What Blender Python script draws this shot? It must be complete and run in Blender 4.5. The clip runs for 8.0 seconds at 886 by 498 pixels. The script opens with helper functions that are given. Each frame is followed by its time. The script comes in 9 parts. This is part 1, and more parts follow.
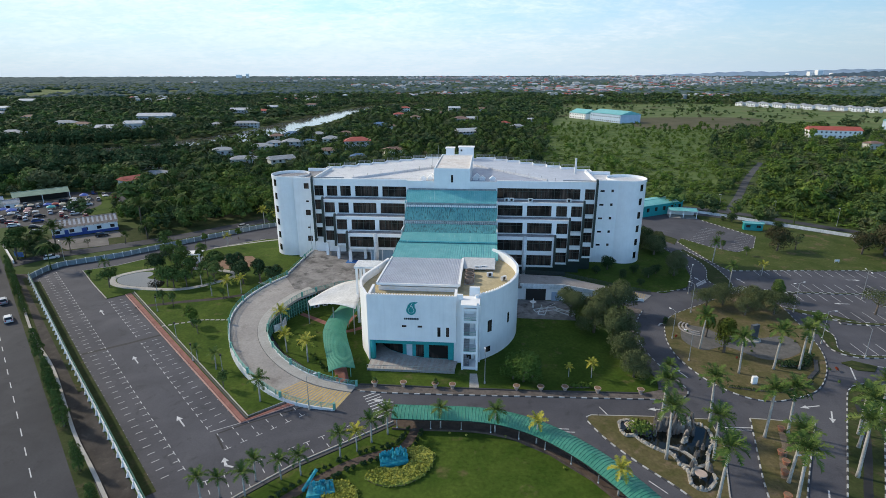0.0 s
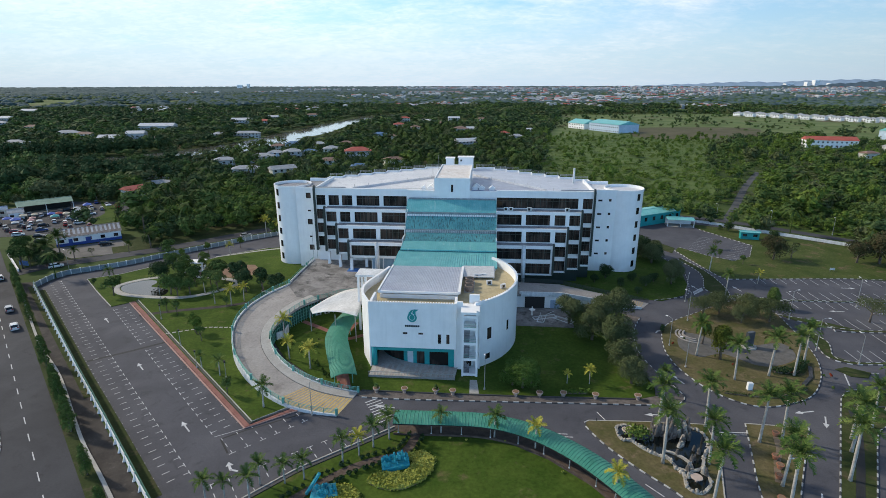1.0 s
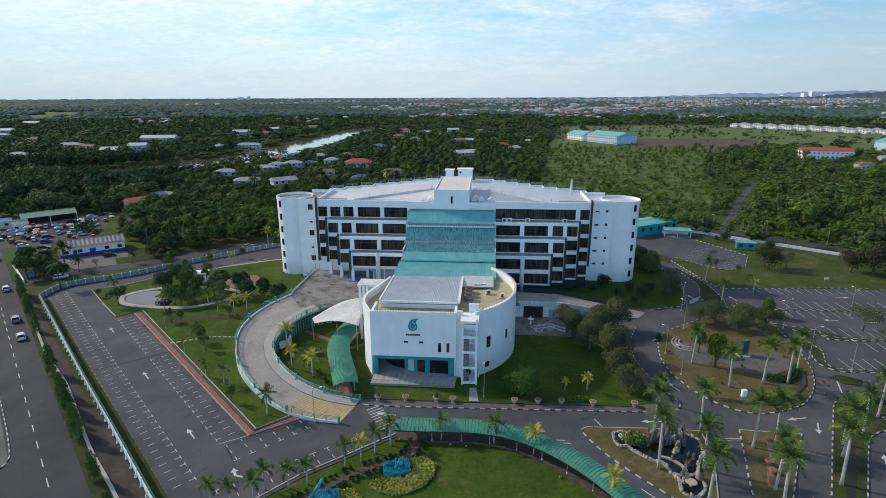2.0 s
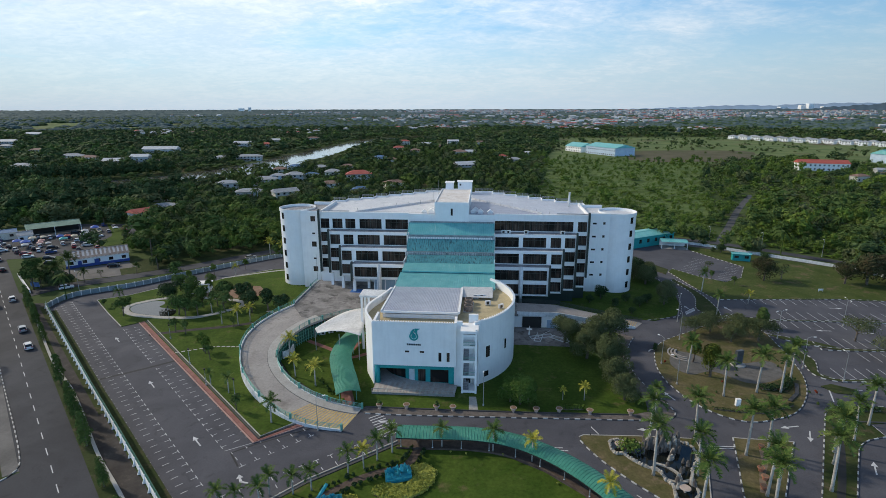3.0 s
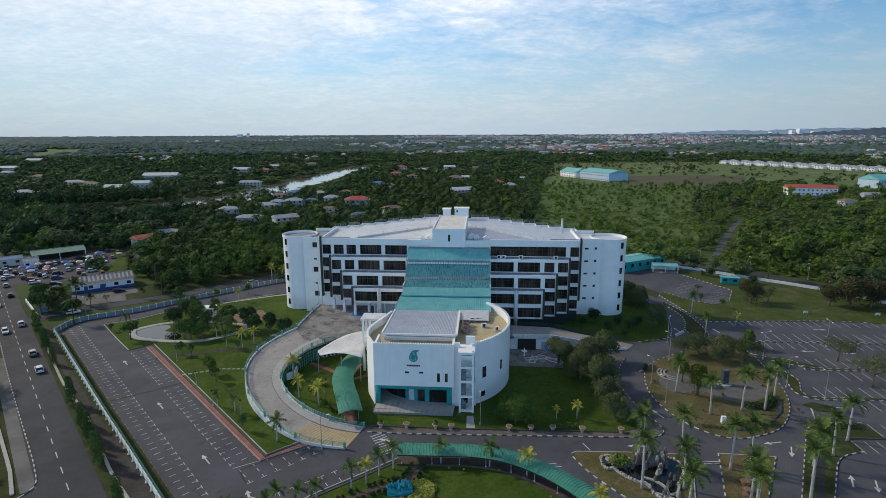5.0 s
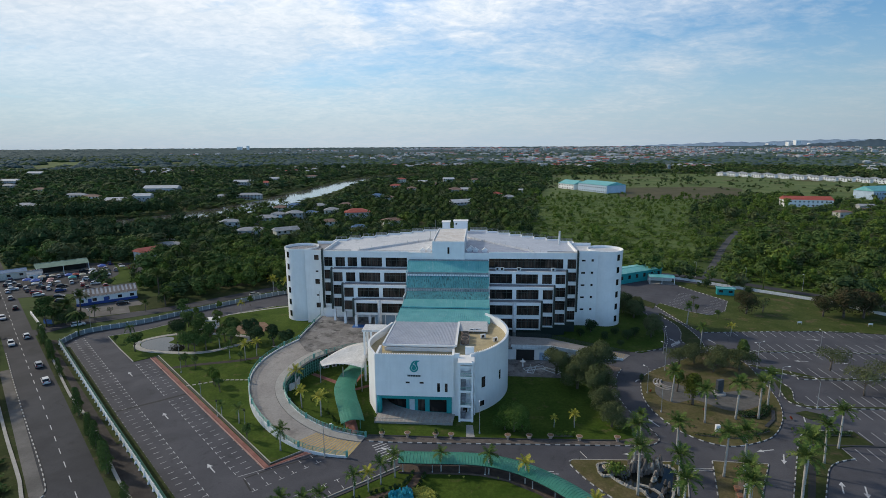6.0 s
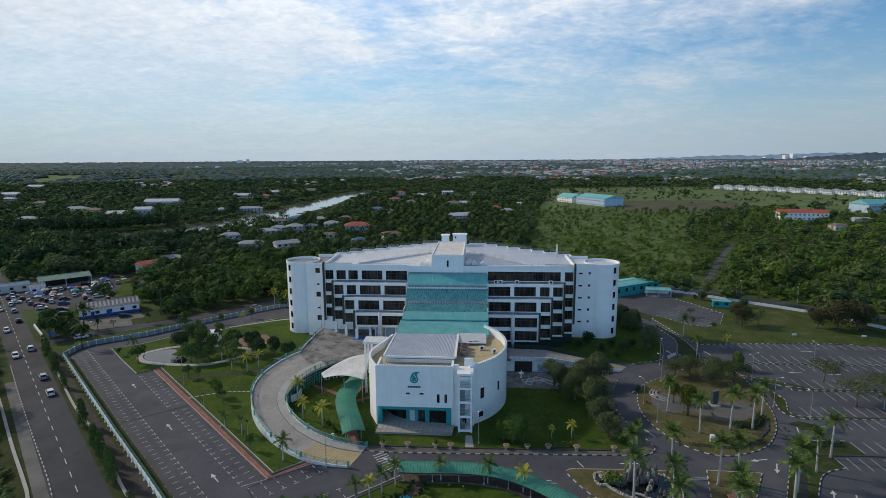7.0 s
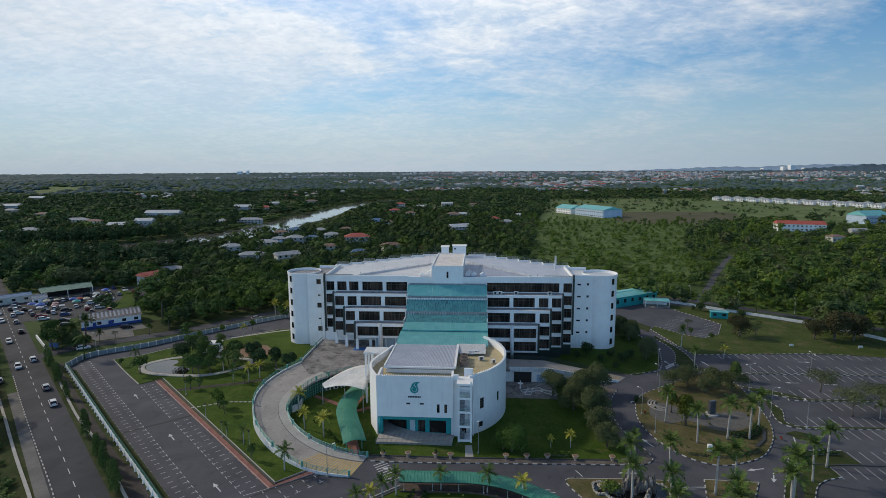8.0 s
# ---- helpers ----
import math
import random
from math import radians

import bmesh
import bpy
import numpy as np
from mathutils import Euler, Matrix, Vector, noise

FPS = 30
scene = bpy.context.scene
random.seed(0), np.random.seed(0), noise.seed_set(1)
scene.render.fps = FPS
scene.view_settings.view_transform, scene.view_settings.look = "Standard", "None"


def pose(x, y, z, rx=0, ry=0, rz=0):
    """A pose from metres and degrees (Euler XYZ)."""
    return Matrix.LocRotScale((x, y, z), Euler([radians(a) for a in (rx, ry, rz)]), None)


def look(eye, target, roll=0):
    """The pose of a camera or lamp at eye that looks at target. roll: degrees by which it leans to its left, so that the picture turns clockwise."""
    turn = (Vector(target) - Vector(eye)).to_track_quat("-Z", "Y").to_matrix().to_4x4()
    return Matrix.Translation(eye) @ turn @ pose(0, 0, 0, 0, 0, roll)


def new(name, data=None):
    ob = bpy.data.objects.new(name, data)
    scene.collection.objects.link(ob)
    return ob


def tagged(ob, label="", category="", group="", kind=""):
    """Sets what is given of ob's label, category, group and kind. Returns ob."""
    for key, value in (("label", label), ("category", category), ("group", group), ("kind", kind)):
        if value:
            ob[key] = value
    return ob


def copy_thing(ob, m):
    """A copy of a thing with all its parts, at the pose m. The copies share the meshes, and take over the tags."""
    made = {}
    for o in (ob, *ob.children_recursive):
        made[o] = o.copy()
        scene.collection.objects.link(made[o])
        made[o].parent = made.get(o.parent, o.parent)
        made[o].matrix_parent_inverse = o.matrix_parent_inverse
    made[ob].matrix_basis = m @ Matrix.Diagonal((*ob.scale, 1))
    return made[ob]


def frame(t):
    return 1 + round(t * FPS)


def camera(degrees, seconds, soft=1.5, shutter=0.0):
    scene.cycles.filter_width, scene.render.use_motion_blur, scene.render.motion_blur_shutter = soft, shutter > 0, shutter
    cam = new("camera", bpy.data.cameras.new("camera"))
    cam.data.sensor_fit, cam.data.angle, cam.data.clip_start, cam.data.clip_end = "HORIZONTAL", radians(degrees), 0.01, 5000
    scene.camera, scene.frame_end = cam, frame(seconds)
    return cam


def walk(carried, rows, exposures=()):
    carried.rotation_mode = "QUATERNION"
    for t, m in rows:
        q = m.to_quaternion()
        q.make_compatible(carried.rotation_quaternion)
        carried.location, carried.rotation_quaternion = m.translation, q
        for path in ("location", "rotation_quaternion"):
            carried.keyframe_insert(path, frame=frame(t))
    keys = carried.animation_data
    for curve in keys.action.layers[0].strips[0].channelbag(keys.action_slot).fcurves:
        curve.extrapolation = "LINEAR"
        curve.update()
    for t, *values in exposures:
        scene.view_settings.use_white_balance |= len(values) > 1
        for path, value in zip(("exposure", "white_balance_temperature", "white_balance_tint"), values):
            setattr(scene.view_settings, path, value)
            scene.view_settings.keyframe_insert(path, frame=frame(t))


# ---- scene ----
cam = camera(79.5, 8.0, soft=0.75)
PATH = [
    (0, (0.416, 6.938, 55.056), (0.371, 8.838, 54.433), -0.1),
    (0.5, (0.373, 5.957, 55.282), (0.329, 7.862, 54.675), -0.2),
    (1, (0.326, 4.933, 55.51), (0.282, 6.844, 54.92), -0.1),
    (1.5, (0.323, 3.78, 55.765), (0.28, 5.697, 55.195), -0.2),
    (3, (0.182, -0.06, 57.128), (0.141, 1.872, 56.615), -0.1),
    (3.5, (0.108, -1.445, 57.461), (0.068, 0.494, 56.972), -0.1),
    (4, (0.107, -2.899, 57.815), (0.071, -0.954, 57.348), -0.2),
    (5.5, (-0.006, -7.257, 59.366), (-0.033, -5.298, 58.961), -0.2),
    (6, (-0.032, -8.754, 59.736), (-0.058, -6.792, 59.353), -0.3),
    (6.5, (-0.075, -10.201, 60.102), (-0.099, -8.234, 59.741), -0.3),
    (7, (-0.123, -11.569, 60.419), (-0.145, -9.598, 60.083), -0.3),
    (7.5, (-0.179, -12.667, 60.656), (-0.2, -10.692, 60.342), -0.3),
    (8, (-0.205, -13.47, 60.828), (-0.225, -11.492, 60.533), -0.3),
]
walk(cam, [(t, look(eye, target, roll)) for t, eye, target, roll in PATH], [(0.0, -0.40), (3.5, -0.70), (6.0, -0.88), (8.0, -1.01)])

# ---- daylight: thin cloud, a soft low sun from behind the building's left end ----
SUN_UP, SUN_ROUND = 33.0, 292.0
world = bpy.data.worlds.new("world")
scene.world = world
world.use_nodes = True
wn, wl = world.node_tree.nodes, world.node_tree.links
wn.clear()
w_out = wn.new("ShaderNodeOutputWorld")
w_bg = wn.new("ShaderNodeBackground")
w_bg.inputs["Strength"].default_value = 0.12
sky = wn.new("ShaderNodeTexSky")
sky.sky_type = "NISHITA"
sky.sun_disc = False
sky.sun_elevation = radians(SUN_UP)
sky.sun_rotation = radians(SUN_ROUND)
sky.altitude, sky.air_density, sky.dust_density, sky.ozone_density = 50.0, 1.0, 0.6, 1.5


def w_math(op, a, b=None, clamp=False):
    n = wn.new("ShaderNodeMath")
    n.operation, n.use_clamp = op, clamp
    for i, v in enumerate((a, b)):
        if v is None:
            continue
        if isinstance(v, (int, float)):
            n.inputs[i].default_value = v
        else:
            wl.new(v, n.inputs[i])
    return n.outputs[0]


def w_mix(fac, a, b, how="MIX"):
    n = wn.new("ShaderNodeMix")
    n.data_type, n.blend_type = "RGBA", how
    for i, v in ((0, fac), (6, a), (7, b)):
        if isinstance(v, (int, float)):
            n.inputs[i].default_value = v
        elif isinstance(v, tuple):
            n.inputs[i].default_value = (*v, 1)
        else:
            wl.new(v, n.inputs[i])
    return n.outputs[2]


w_co = wn.new("ShaderNodeTexCoord")
w_sep = wn.new("ShaderNodeSeparateXYZ")
wl.new(w_co.outputs["Generated"], w_sep.inputs[0])
w_z = w_math("MAXIMUM", w_sep.outputs[2], 0.0)
w_den = w_math("ADD", w_z, 0.20)
w_u = w_math("DIVIDE", w_sep.outputs[0], w_den)
w_v = w_math("DIVIDE", w_sep.outputs[1], w_den)
w_cmb = wn.new("ShaderNodeCombineXYZ")
wl.new(w_u, w_cmb.inputs[0])
wl.new(w_math("MULTIPLY", w_v, 1.25), w_cmb.inputs[1])


def w_noise(scale, detail, rough, off):
    m = wn.new("ShaderNodeMapping")
    m.inputs["Location"].default_value = off
    wl.new(w_cmb.outputs[0], m.inputs[0])
    n = wn.new("ShaderNodeTexNoise")
    n.inputs["Scale"].default_value, n.inputs["Detail"].default_value, n.inputs["Roughness"].default_value = scale, detail, rough
    n.inputs["Distortion"].default_value = 0.6
    wl.new(m.outputs[0], n.inputs["Vector"])
    return n.outputs[0]


big_cloud = w_noise(0.85, 7, 0.58, (3.1, 0.4, 0))
small_cloud = w_noise(4.2, 9, 0.62, (1.0, 7.0, 0))
ripple = w_noise(17.0, 5, 0.6, (2.0, 3.0, 0))
veil = w_noise(0.25, 3, 0.5, (9.0, 2.0, 4.0))
left_lean = w_math("MULTIPLY", w_sep.outputs[0], -0.26)
cover = w_math("ADD", w_math("ADD", w_math("ADD", w_math("MULTIPLY", big_cloud, 0.86), w_math("MULTIPLY", small_cloud, 0.34)), w_math("MULTIPLY", w_math("SUBTRACT", ripple, 0.5), 0.13)), left_lean)
cover = w_math("MULTIPLY", w_math("SUBTRACT", cover, 0.37), 3.2, True)
cover = w_math("MULTIPLY", cover, w_math("ADD", w_math("MULTIPLY", w_z, 3.4), 0.30, True))
cover = w_math("MULTIPLY", cover, w_math("MINIMUM", w_math("MAXIMUM", w_math("ADD", w_math("MULTIPLY", w_sep.outputs[1], 1.3), 0.72), 0.12), 1.0))
shade = w_math("MULTIPLY", w_math("SUBTRACT", w_math("ADD", w_math("MULTIPLY", w_math("ADD", small_cloud, ripple), 0.5), w_math("MULTIPLY", w_math("SUBTRACT", veil, 0.5), 0.8)), 0.36), 3.6, True)
cloud_white = w_mix(shade, (8.6, 9.6, 10.6), (12.1, 12.2, 12.3))
ahead = w_math("MULTIPLY", w_math("MAXIMUM", w_sep.outputs[1], 0.0), w_math("SUBTRACT", w_math("ADD", w_math("MULTIPLY", w_math("MINIMUM", w_z, 0.35), 2.1), 0.555), w_math("MULTIPLY", w_math("MAXIMUM", w_math("SUBTRACT", w_z, 0.35), 0.0), 1.7)))
behind = w_math("MULTIPLY", w_math("MAXIMUM", w_math("MULTIPLY", w_sep.outputs[1], -1.0), 0.0), 1.95)
glow = w_math("ADD", w_math("ADD", ahead, behind), w_math("ADD", w_math("MULTIPLY", w_sep.outputs[0], -0.09), 0.37))
glow = w_math("MAXIMUM", w_math("MINIMUM", glow, 2.4), 0.3)
haze_fac = w_math("POWER", w_math("SUBTRACT", 1.0, w_math("MULTIPLY", w_z, 4.2), True), 1.5)
clear = w_mix(w_math("MULTIPLY", haze_fac, 0.95), w_mix(1.0, sky.outputs[0], (0.88, 1.42, 1.78), "MULTIPLY"), (7.8, 9.7, 11.6))
w_scale = wn.new("ShaderNodeVectorMath")
w_scale.operation = "SCALE"
wl.new(w_mix(w_math("MULTIPLY", cover, 0.9), clear, cloud_white), w_scale.inputs[0])
wl.new(glow, w_scale.inputs["Scale"])
wl.new(w_scale.outputs[0], w_bg.inputs["Color"])
wl.new(w_bg.outputs[0], w_out.inputs[0])

sun = new("sun", bpy.data.lights.new("sun", "SUN"))
sun.data.energy, sun.data.angle, sun.data.color = 4.4, radians(3.0), (1.0, 0.90, 0.74)
sun_way = Vector((math.sin(radians(SUN_ROUND)) * math.cos(radians(SUN_UP)), math.cos(radians(SUN_ROUND)) * math.cos(radians(SUN_UP)), math.sin(radians(SUN_UP))))
sun.matrix_world = Matrix.Translation(sun_way * 400) @ (-sun_way).to_track_quat("-Z", "Y").to_matrix().to_4x4()
scene.view_settings.exposure = 0.0

# ---- materials ----


class Nodes:
    """A node material being written."""

    def __init__(self, name):
        self.m = bpy.data.materials.new(name)
        self.m.use_nodes = True
        self.n, self.l = self.m.node_tree.nodes, self.m.node_tree.links
        self.b = self.n["Principled BSDF"]
        self.pos = self.n.new("ShaderNodeNewGeometry")

    def put(self, socket, v):
        if isinstance(v, (int, float)):
            socket.default_value = v
        elif isinstance(v, tuple):
            socket.default_value = (*v, 1) if len(v) == 3 and socket.type == "RGBA" else v
        else:
            self.l.new(v, socket)

    def noise(self, scale, detail=4, rough=0.55, stretch=None, distort=0.0):
        vec = self.pos.outputs["Position"]
        if stretch:
            mp = self.n.new("ShaderNodeMapping")
            mp.inputs["Scale"].default_value = stretch
            self.l.new(vec, mp.inputs[0])
            vec = mp.outputs[0]
        t = self.n.new("ShaderNodeTexNoise")
        t.inputs["Scale"].default_value, t.inputs["Detail"].default_value, t.inputs["Roughness"].default_value = scale, detail, rough
        t.inputs["Distortion"].default_value = distort
        self.l.new(vec, t.inputs["Vector"])
        return t.outputs[0]

    def step(self, v, lo, hi, a=0.0, b=1.0):
        r = self.n.new("ShaderNodeMapRange")
        for i, x in enumerate((v, lo, hi, a, b)):
            self.put(r.inputs[i], x)
        return r.outputs[0]

    def mix(self, fac, a, b, how="MIX"):
        x = self.n.new("ShaderNodeMix")
        x.data_type, x.blend_type = "RGBA", how
        self.put(x.inputs[0], fac), self.put(x.inputs[6], a), self.put(x.inputs[7], b)
        return x.outputs[2]

    def bump(self, height, strength, distance=0.05):
        x = self.n.new("ShaderNodeBump")
        x.inputs["Strength"].default_value, x.inputs["Distance"].default_value = strength, distance
        self.l.new(height, x.inputs["Height"])
        self.l.new(x.outputs[0], self.b.inputs["Normal"])

    def done(self, colour, rough=0.7, metal=0.0, spec=0.5):
        self.put(self.b.inputs["Base Color"], colour)
        self.put(self.b.inputs["Roughness"], rough)
        self.put(self.b.inputs["Metallic"], metal)
        self.put(self.b.inputs["Specular IOR Level"], spec)
        return self.m


def surf(name, a, b, size=5.0, fine=2.5, rough=0.8, bump=0.2, metal=0.0, spot=None, spot_size=2.0, spot_at=0.6, spec=0.4, streak=0.0, depth=0.2):
    """A surface of two tones in patches of about size metres, with grain and, where given, spots of a third tone and streaks down its face."""
    k = Nodes(name)
    big = k.noise(1.0 / size, 5, 0.6, None, 0.4)
    colour = k.mix(k.step(big, 0.35, 0.65), a, b)
    if spot:
        colour = k.mix(k.step(k.noise(1.0 / spot_size, 6, 0.65), spot_at, spot_at + 0.12), colour, spot)
    grain = k.noise(fine, 5, 0.7)
    colour = k.mix(1.0, colour, k.mix(k.step(grain, 0.3, 0.7), tuple([1 - depth] * 3), tuple([1 + 0.6 * depth] * 3)), "MULTIPLY")
    if streak:
        run = k.noise(1.4, 4, 0.6, (1.0, 1.0, 0.08))
        colour = k.mix(k.step(run, 0.5, 0.75, 0.0, streak), colour, tuple(0.45 * c for c in b))
    if bump:
        k.bump(grain, bump)
    return k.done(colour, k.step(grain, 0.2, 0.8, rough - 0.08, min(1.0, rough + 0.08)), metal, spec)


def leafy(name, a, b, c, patch=6.0, rough=0.6, light=0.0):
    """Leaves: three greens, from clump to clump and from leaf to leaf."""
    k = Nodes(name)
    rnd = k.pos.outputs["Random Per Island"]
    colour = k.mix(k.step(k.noise(1.0 / patch, 3), 0.36, 0.64), a, b)
    colour = k.mix(k.step(k.noise(0.3 / patch, 2), 0.50, 0.68, 0.0, 0.55), colour, c)
    colour = k.mix(k.step(rnd, 0.5, 1.0, 0.0, 0.6), colour, c)
    inst = k.n.new("ShaderNodeObjectInfo")
    colour = k.mix(1.0, colour, k.mix(inst.outputs["Random"], (0.8, 0.84, 0.8), (1.15, 1.1, 1.05)), "MULTIPLY")
    return k.done(colour, rough + 0.2, 0.0, 0.07)


def plain(name, c, rough=0.6, metal=0.0, spec=0.5, vary=0.12, size=0.7):
    k = Nodes(name)
    lo, hi = tuple(x * (1 - vary) for x in c), tuple(min(1, x * (1 + vary)) for x in c)
    return k.done(k.mix(k.step(k.noise(1.0 / size, 5, 0.65), 0.3, 0.7), lo, hi), rough, metal, spec)


def asphalt(name, a, b, dark, pale):
    """Worn asphalt: patches, darker repairs, pale wheel tracks and grit."""
    k = Nodes(name)
    colour = k.mix(k.step(k.noise(0.11, 6, 0.62, None, 0.5), 0.34, 0.66), a, b)
    colour = k.mix(k.step(k.noise(0.32, 6, 0.68, None, 1.0), 0.56, 0.70, 0.0, 0.85), colour, dark)
    colour = k.mix(k.step(k.noise(0.055, 4, 0.6), 0.52, 0.66, 0.0, 0.7), colour, pale)
    grain = k.noise(3.5, 6, 0.75)
    colour = k.mix(1.0, colour, k.mix(k.step(grain, 0.3, 0.7), (0.78, 0.78, 0.78), (1.18, 1.18, 1.18)), "MULTIPLY")
    k.bump(grain, 0.25)
    return k.done(colour, k.step(grain, 0.2, 0.8, 0.78, 0.95), 0.0, 0.3)


ASPHALT = asphalt("asphalt", (0.064, 0.064, 0.075), (0.088, 0.088, 0.101), (0.046, 0.046, 0.053), (0.106, 0.105, 0.117))
TRACK_GREY = surf("grey_gravel_track", (0.062, 0.064, 0.066), (0.095, 0.096, 0.098), 3.0, 2.5, 0.95, 0.4, 0, (0.06, 0.07, 0.05), 2.2, 0.58)
ROAD_ASPHALT = asphalt("road_asphalt", (0.038, 0.039, 0.045), (0.054, 0.055, 0.062), (0.030, 0.030, 0.034), (0.068, 0.069, 0.076))
TAR = plain("tar_patch", (0.022, 0.021, 0.022), 0.8)
LAWN = surf("lawn", (0.040, 0.076, 0.010), (0.074, 0.112, 0.018), 7.0, 1.6, 0.95, 0.5, 0, (0.118, 0.110, 0.042), 4.5, 0.585, 0.1, 0.0, 0.34)
WORN_LAWN = surf("worn_lawn", (0.046, 0.070, 0.016), (0.080, 0.098, 0.030), 8.0, 1.6, 0.95, 0.5, 0, (0.130, 0.105, 0.058), 5.0, 0.55, 0.1, 0.0, 0.34)
DRY_LAWN = surf("dry_lawn", (0.082, 0.084, 0.030), (0.150, 0.122, 0.064), 5.0, 2.0, 0.95, 0.5, 0, (0.205, 0.150, 0.098), 3.5, 0.57, 0.1, 0.0, 0.3)
VERGE = surf("verge_grass", (0.034, 0.050, 0.015), (0.058, 0.070, 0.026), 5.0, 2.0, 0.95, 0.5, 0, (0.092, 0.078, 0.045), 2.6, 0.55, 0.1, 0.0, 0.3)
SCRUB = surf("scrub_ground", (0.044, 0.070, 0.022), (0.076, 0.106, 0.035), 40.0, 0.35, 0.95, 0.4, 0, (0.095, 0.085, 0.045), 60.0, 0.56, 0.1)
GRASSY = surf("rank_grass", (0.088, 0.132, 0.044), (0.150, 0.185, 0.072), 35.0, 0.4, 0.95, 0.4, 0, (0.115, 0.090, 0.055), 90.0, 0.54, 0.1)
SOIL = surf("bare_soil", (0.18, 0.105, 0.065), (0.25, 0.16, 0.10), 3.0, 3.0, 0.95, 0.4)
DIRT = surf("dirt_track", (0.030, 0.025, 0.023), (0.062, 0.053, 0.047), 3.0, 2.5, 0.95, 0.4, 0, (0.095, 0.082, 0.072), 2.2, 0.58)
GRAVEL = surf("gravel_yard", (0.11, 0.105, 0.098), (0.175, 0.165, 0.155), 6.0, 3.0, 0.95, 0.3)
WHITE = surf("white_wall_paint", (0.825, 0.820, 0.805), (0.870, 0.862, 0.845), 7.0, 0.5, 0.6, 0.03, 0, None, 2, 0.6, 0.35, 0.10, 0.05)
WHITE_DIRTY = surf("weathered_white_paint", (0.60, 0.62, 0.62), (0.74, 0.75, 0.75), 2.5, 1.5, 0.75, 0.1, 0, (0.35, 0.36, 0.35), 1.6, 0.62, 0.3, 0.5)
ROOF_WHITE = surf("white_roof_sheet", (0.56, 0.57, 0.59), (0.67, 0.67, 0.675), 8.0, 1.5, 0.55, 0.08, 0, (0.47, 0.48, 0.50), 4.0, 0.56)
ROOF_BLUE = surf("grey_blue_roof_sheet", (0.44, 0.46, 0.53), (0.53, 0.55, 0.61), 4.0, 2.0, 0.5, 0.08, 0, (0.36, 0.38, 0.44), 2.5, 0.6)
DECK_TAN = surf("tan_roof_deck", (0.40, 0.33, 0.19), (0.50, 0.42, 0.26), 3.0, 2.0, 0.9, 0.2, 0, (0.28, 0.24, 0.16), 2.0, 0.6)
DECK_GREY = surf("grey_terrace_deck", (0.20, 0.20, 0.21), (0.33, 0.33, 0.34), 2.0, 2.0, 0.9, 0.2, 0, (0.10, 0.10, 0.10), 1.5, 0.58)
CONCRETE = surf("ramp_concrete", (0.295, 0.270, 0.250), (0.365, 0.338, 0.312), 6.0, 2.2, 0.9, 0.2, 0, (0.235, 0.212, 0.195), 3.2, 0.56)
CONCRETE_WORN = surf("worn_forecourt_concrete", (0.15, 0.14, 0.13), (0.33, 0.31, 0.295), 4.0, 2.2, 0.9, 0.2, 0, (0.09, 0.085, 0.08), 2.8, 0.53)
PAVING = surf("path_paving", (0.36, 0.34, 0.31), (0.45, 0.43, 0.39), 2.0, 3.0, 0.9, 0.2)
COBBLE = surf("dark_paviour", (0.098, 0.082, 0.072), (0.165, 0.140, 0.124), 1.0, 4.0, 0.9, 0.4, 0, (0.075, 0.062, 0.055), 0.9, 0.56)
PATH_BROWN = surf("brown_path_paviour", (0.074, 0.052, 0.041), (0.118, 0.086, 0.066), 1.2, 4.0, 0.9, 0.4)
BRICK_RED = surf("red_paviour", (0.23, 0.095, 0.075), (0.30, 0.14, 0.115), 1.5, 4.0, 0.9, 0.3, 0, (0.20, 0.11, 0.09), 1.5, 0.62)
SALMON = surf("salmon_kerb", (0.42, 0.25, 0.21), (0.50, 0.31, 0.26), 2.0, 3.0, 0.9, 0.2)
def sheet_roof(name, a, b, stain, share, fine=1.5):
    """Painted roof sheets with stains that run down the slope."""
    k = Nodes(name)
    colour = k.mix(k.step(k.noise(0.35, 5, 0.6), 0.35, 0.65), a, b)
    run = k.noise(fine, 6, 0.7, (1.0, 0.14, 0.14))
    colour = k.mix(k.step(run, 0.64 - share, 0.74 - share), colour, stain)
    grain = k.noise(3.0, 5, 0.7)
    colour = k.mix(1.0, colour, k.mix(k.step(grain, 0.3, 0.7), (0.84, 0.84, 0.84), (1.1, 1.1, 1.1)), "MULTIPLY")
    k.bump(grain, 0.08)
    return k.done(colour, 0.5, 0.0, 0.4)


TEAL_ROOF = sheet_roof("teal_roof_sheet", (0.115, 0.40, 0.405), (0.175, 0.48, 0.475), (0.30, 0.52, 0.51), 0.06)
TEAL_OLD = sheet_roof("stained_teal_roof_sheet", (0.060, 0.25, 0.28), (0.105, 0.35, 0.37), (0.022, 0.075, 0.090), 0.13, 4.5)
TEAL_PAINT = plain("teal_paint", (0.010, 0.27, 0.27), 0.5)
GREEN_SHEET = surf("green_polycarbonate_sheet", (0.040, 0.215, 0.150), (0.068, 0.275, 0.195), 3.0, 3.0, 0.45, 0.05, 0, (0.03, 0.16, 0.105), 2.0, 0.6)
GREEN_PALE = surf("pale_green_roof_sheet", (0.055, 0.235, 0.150), (0.080, 0.285, 0.185), 4.0, 3.0, 0.55, 0.05, 0, (0.045, 0.19, 0.12), 2.0, 0.6)
GREEN_RAIL = plain("green_rail_paint", (0.13, 0.36, 0.29), 0.5)
GREEN_DARK = plain("dark_green_cladding", (0.026, 0.040, 0.035), 0.4)
FENCE_GREEN = plain("dark_green_mesh", (0.03, 0.12, 0.085), 0.6)
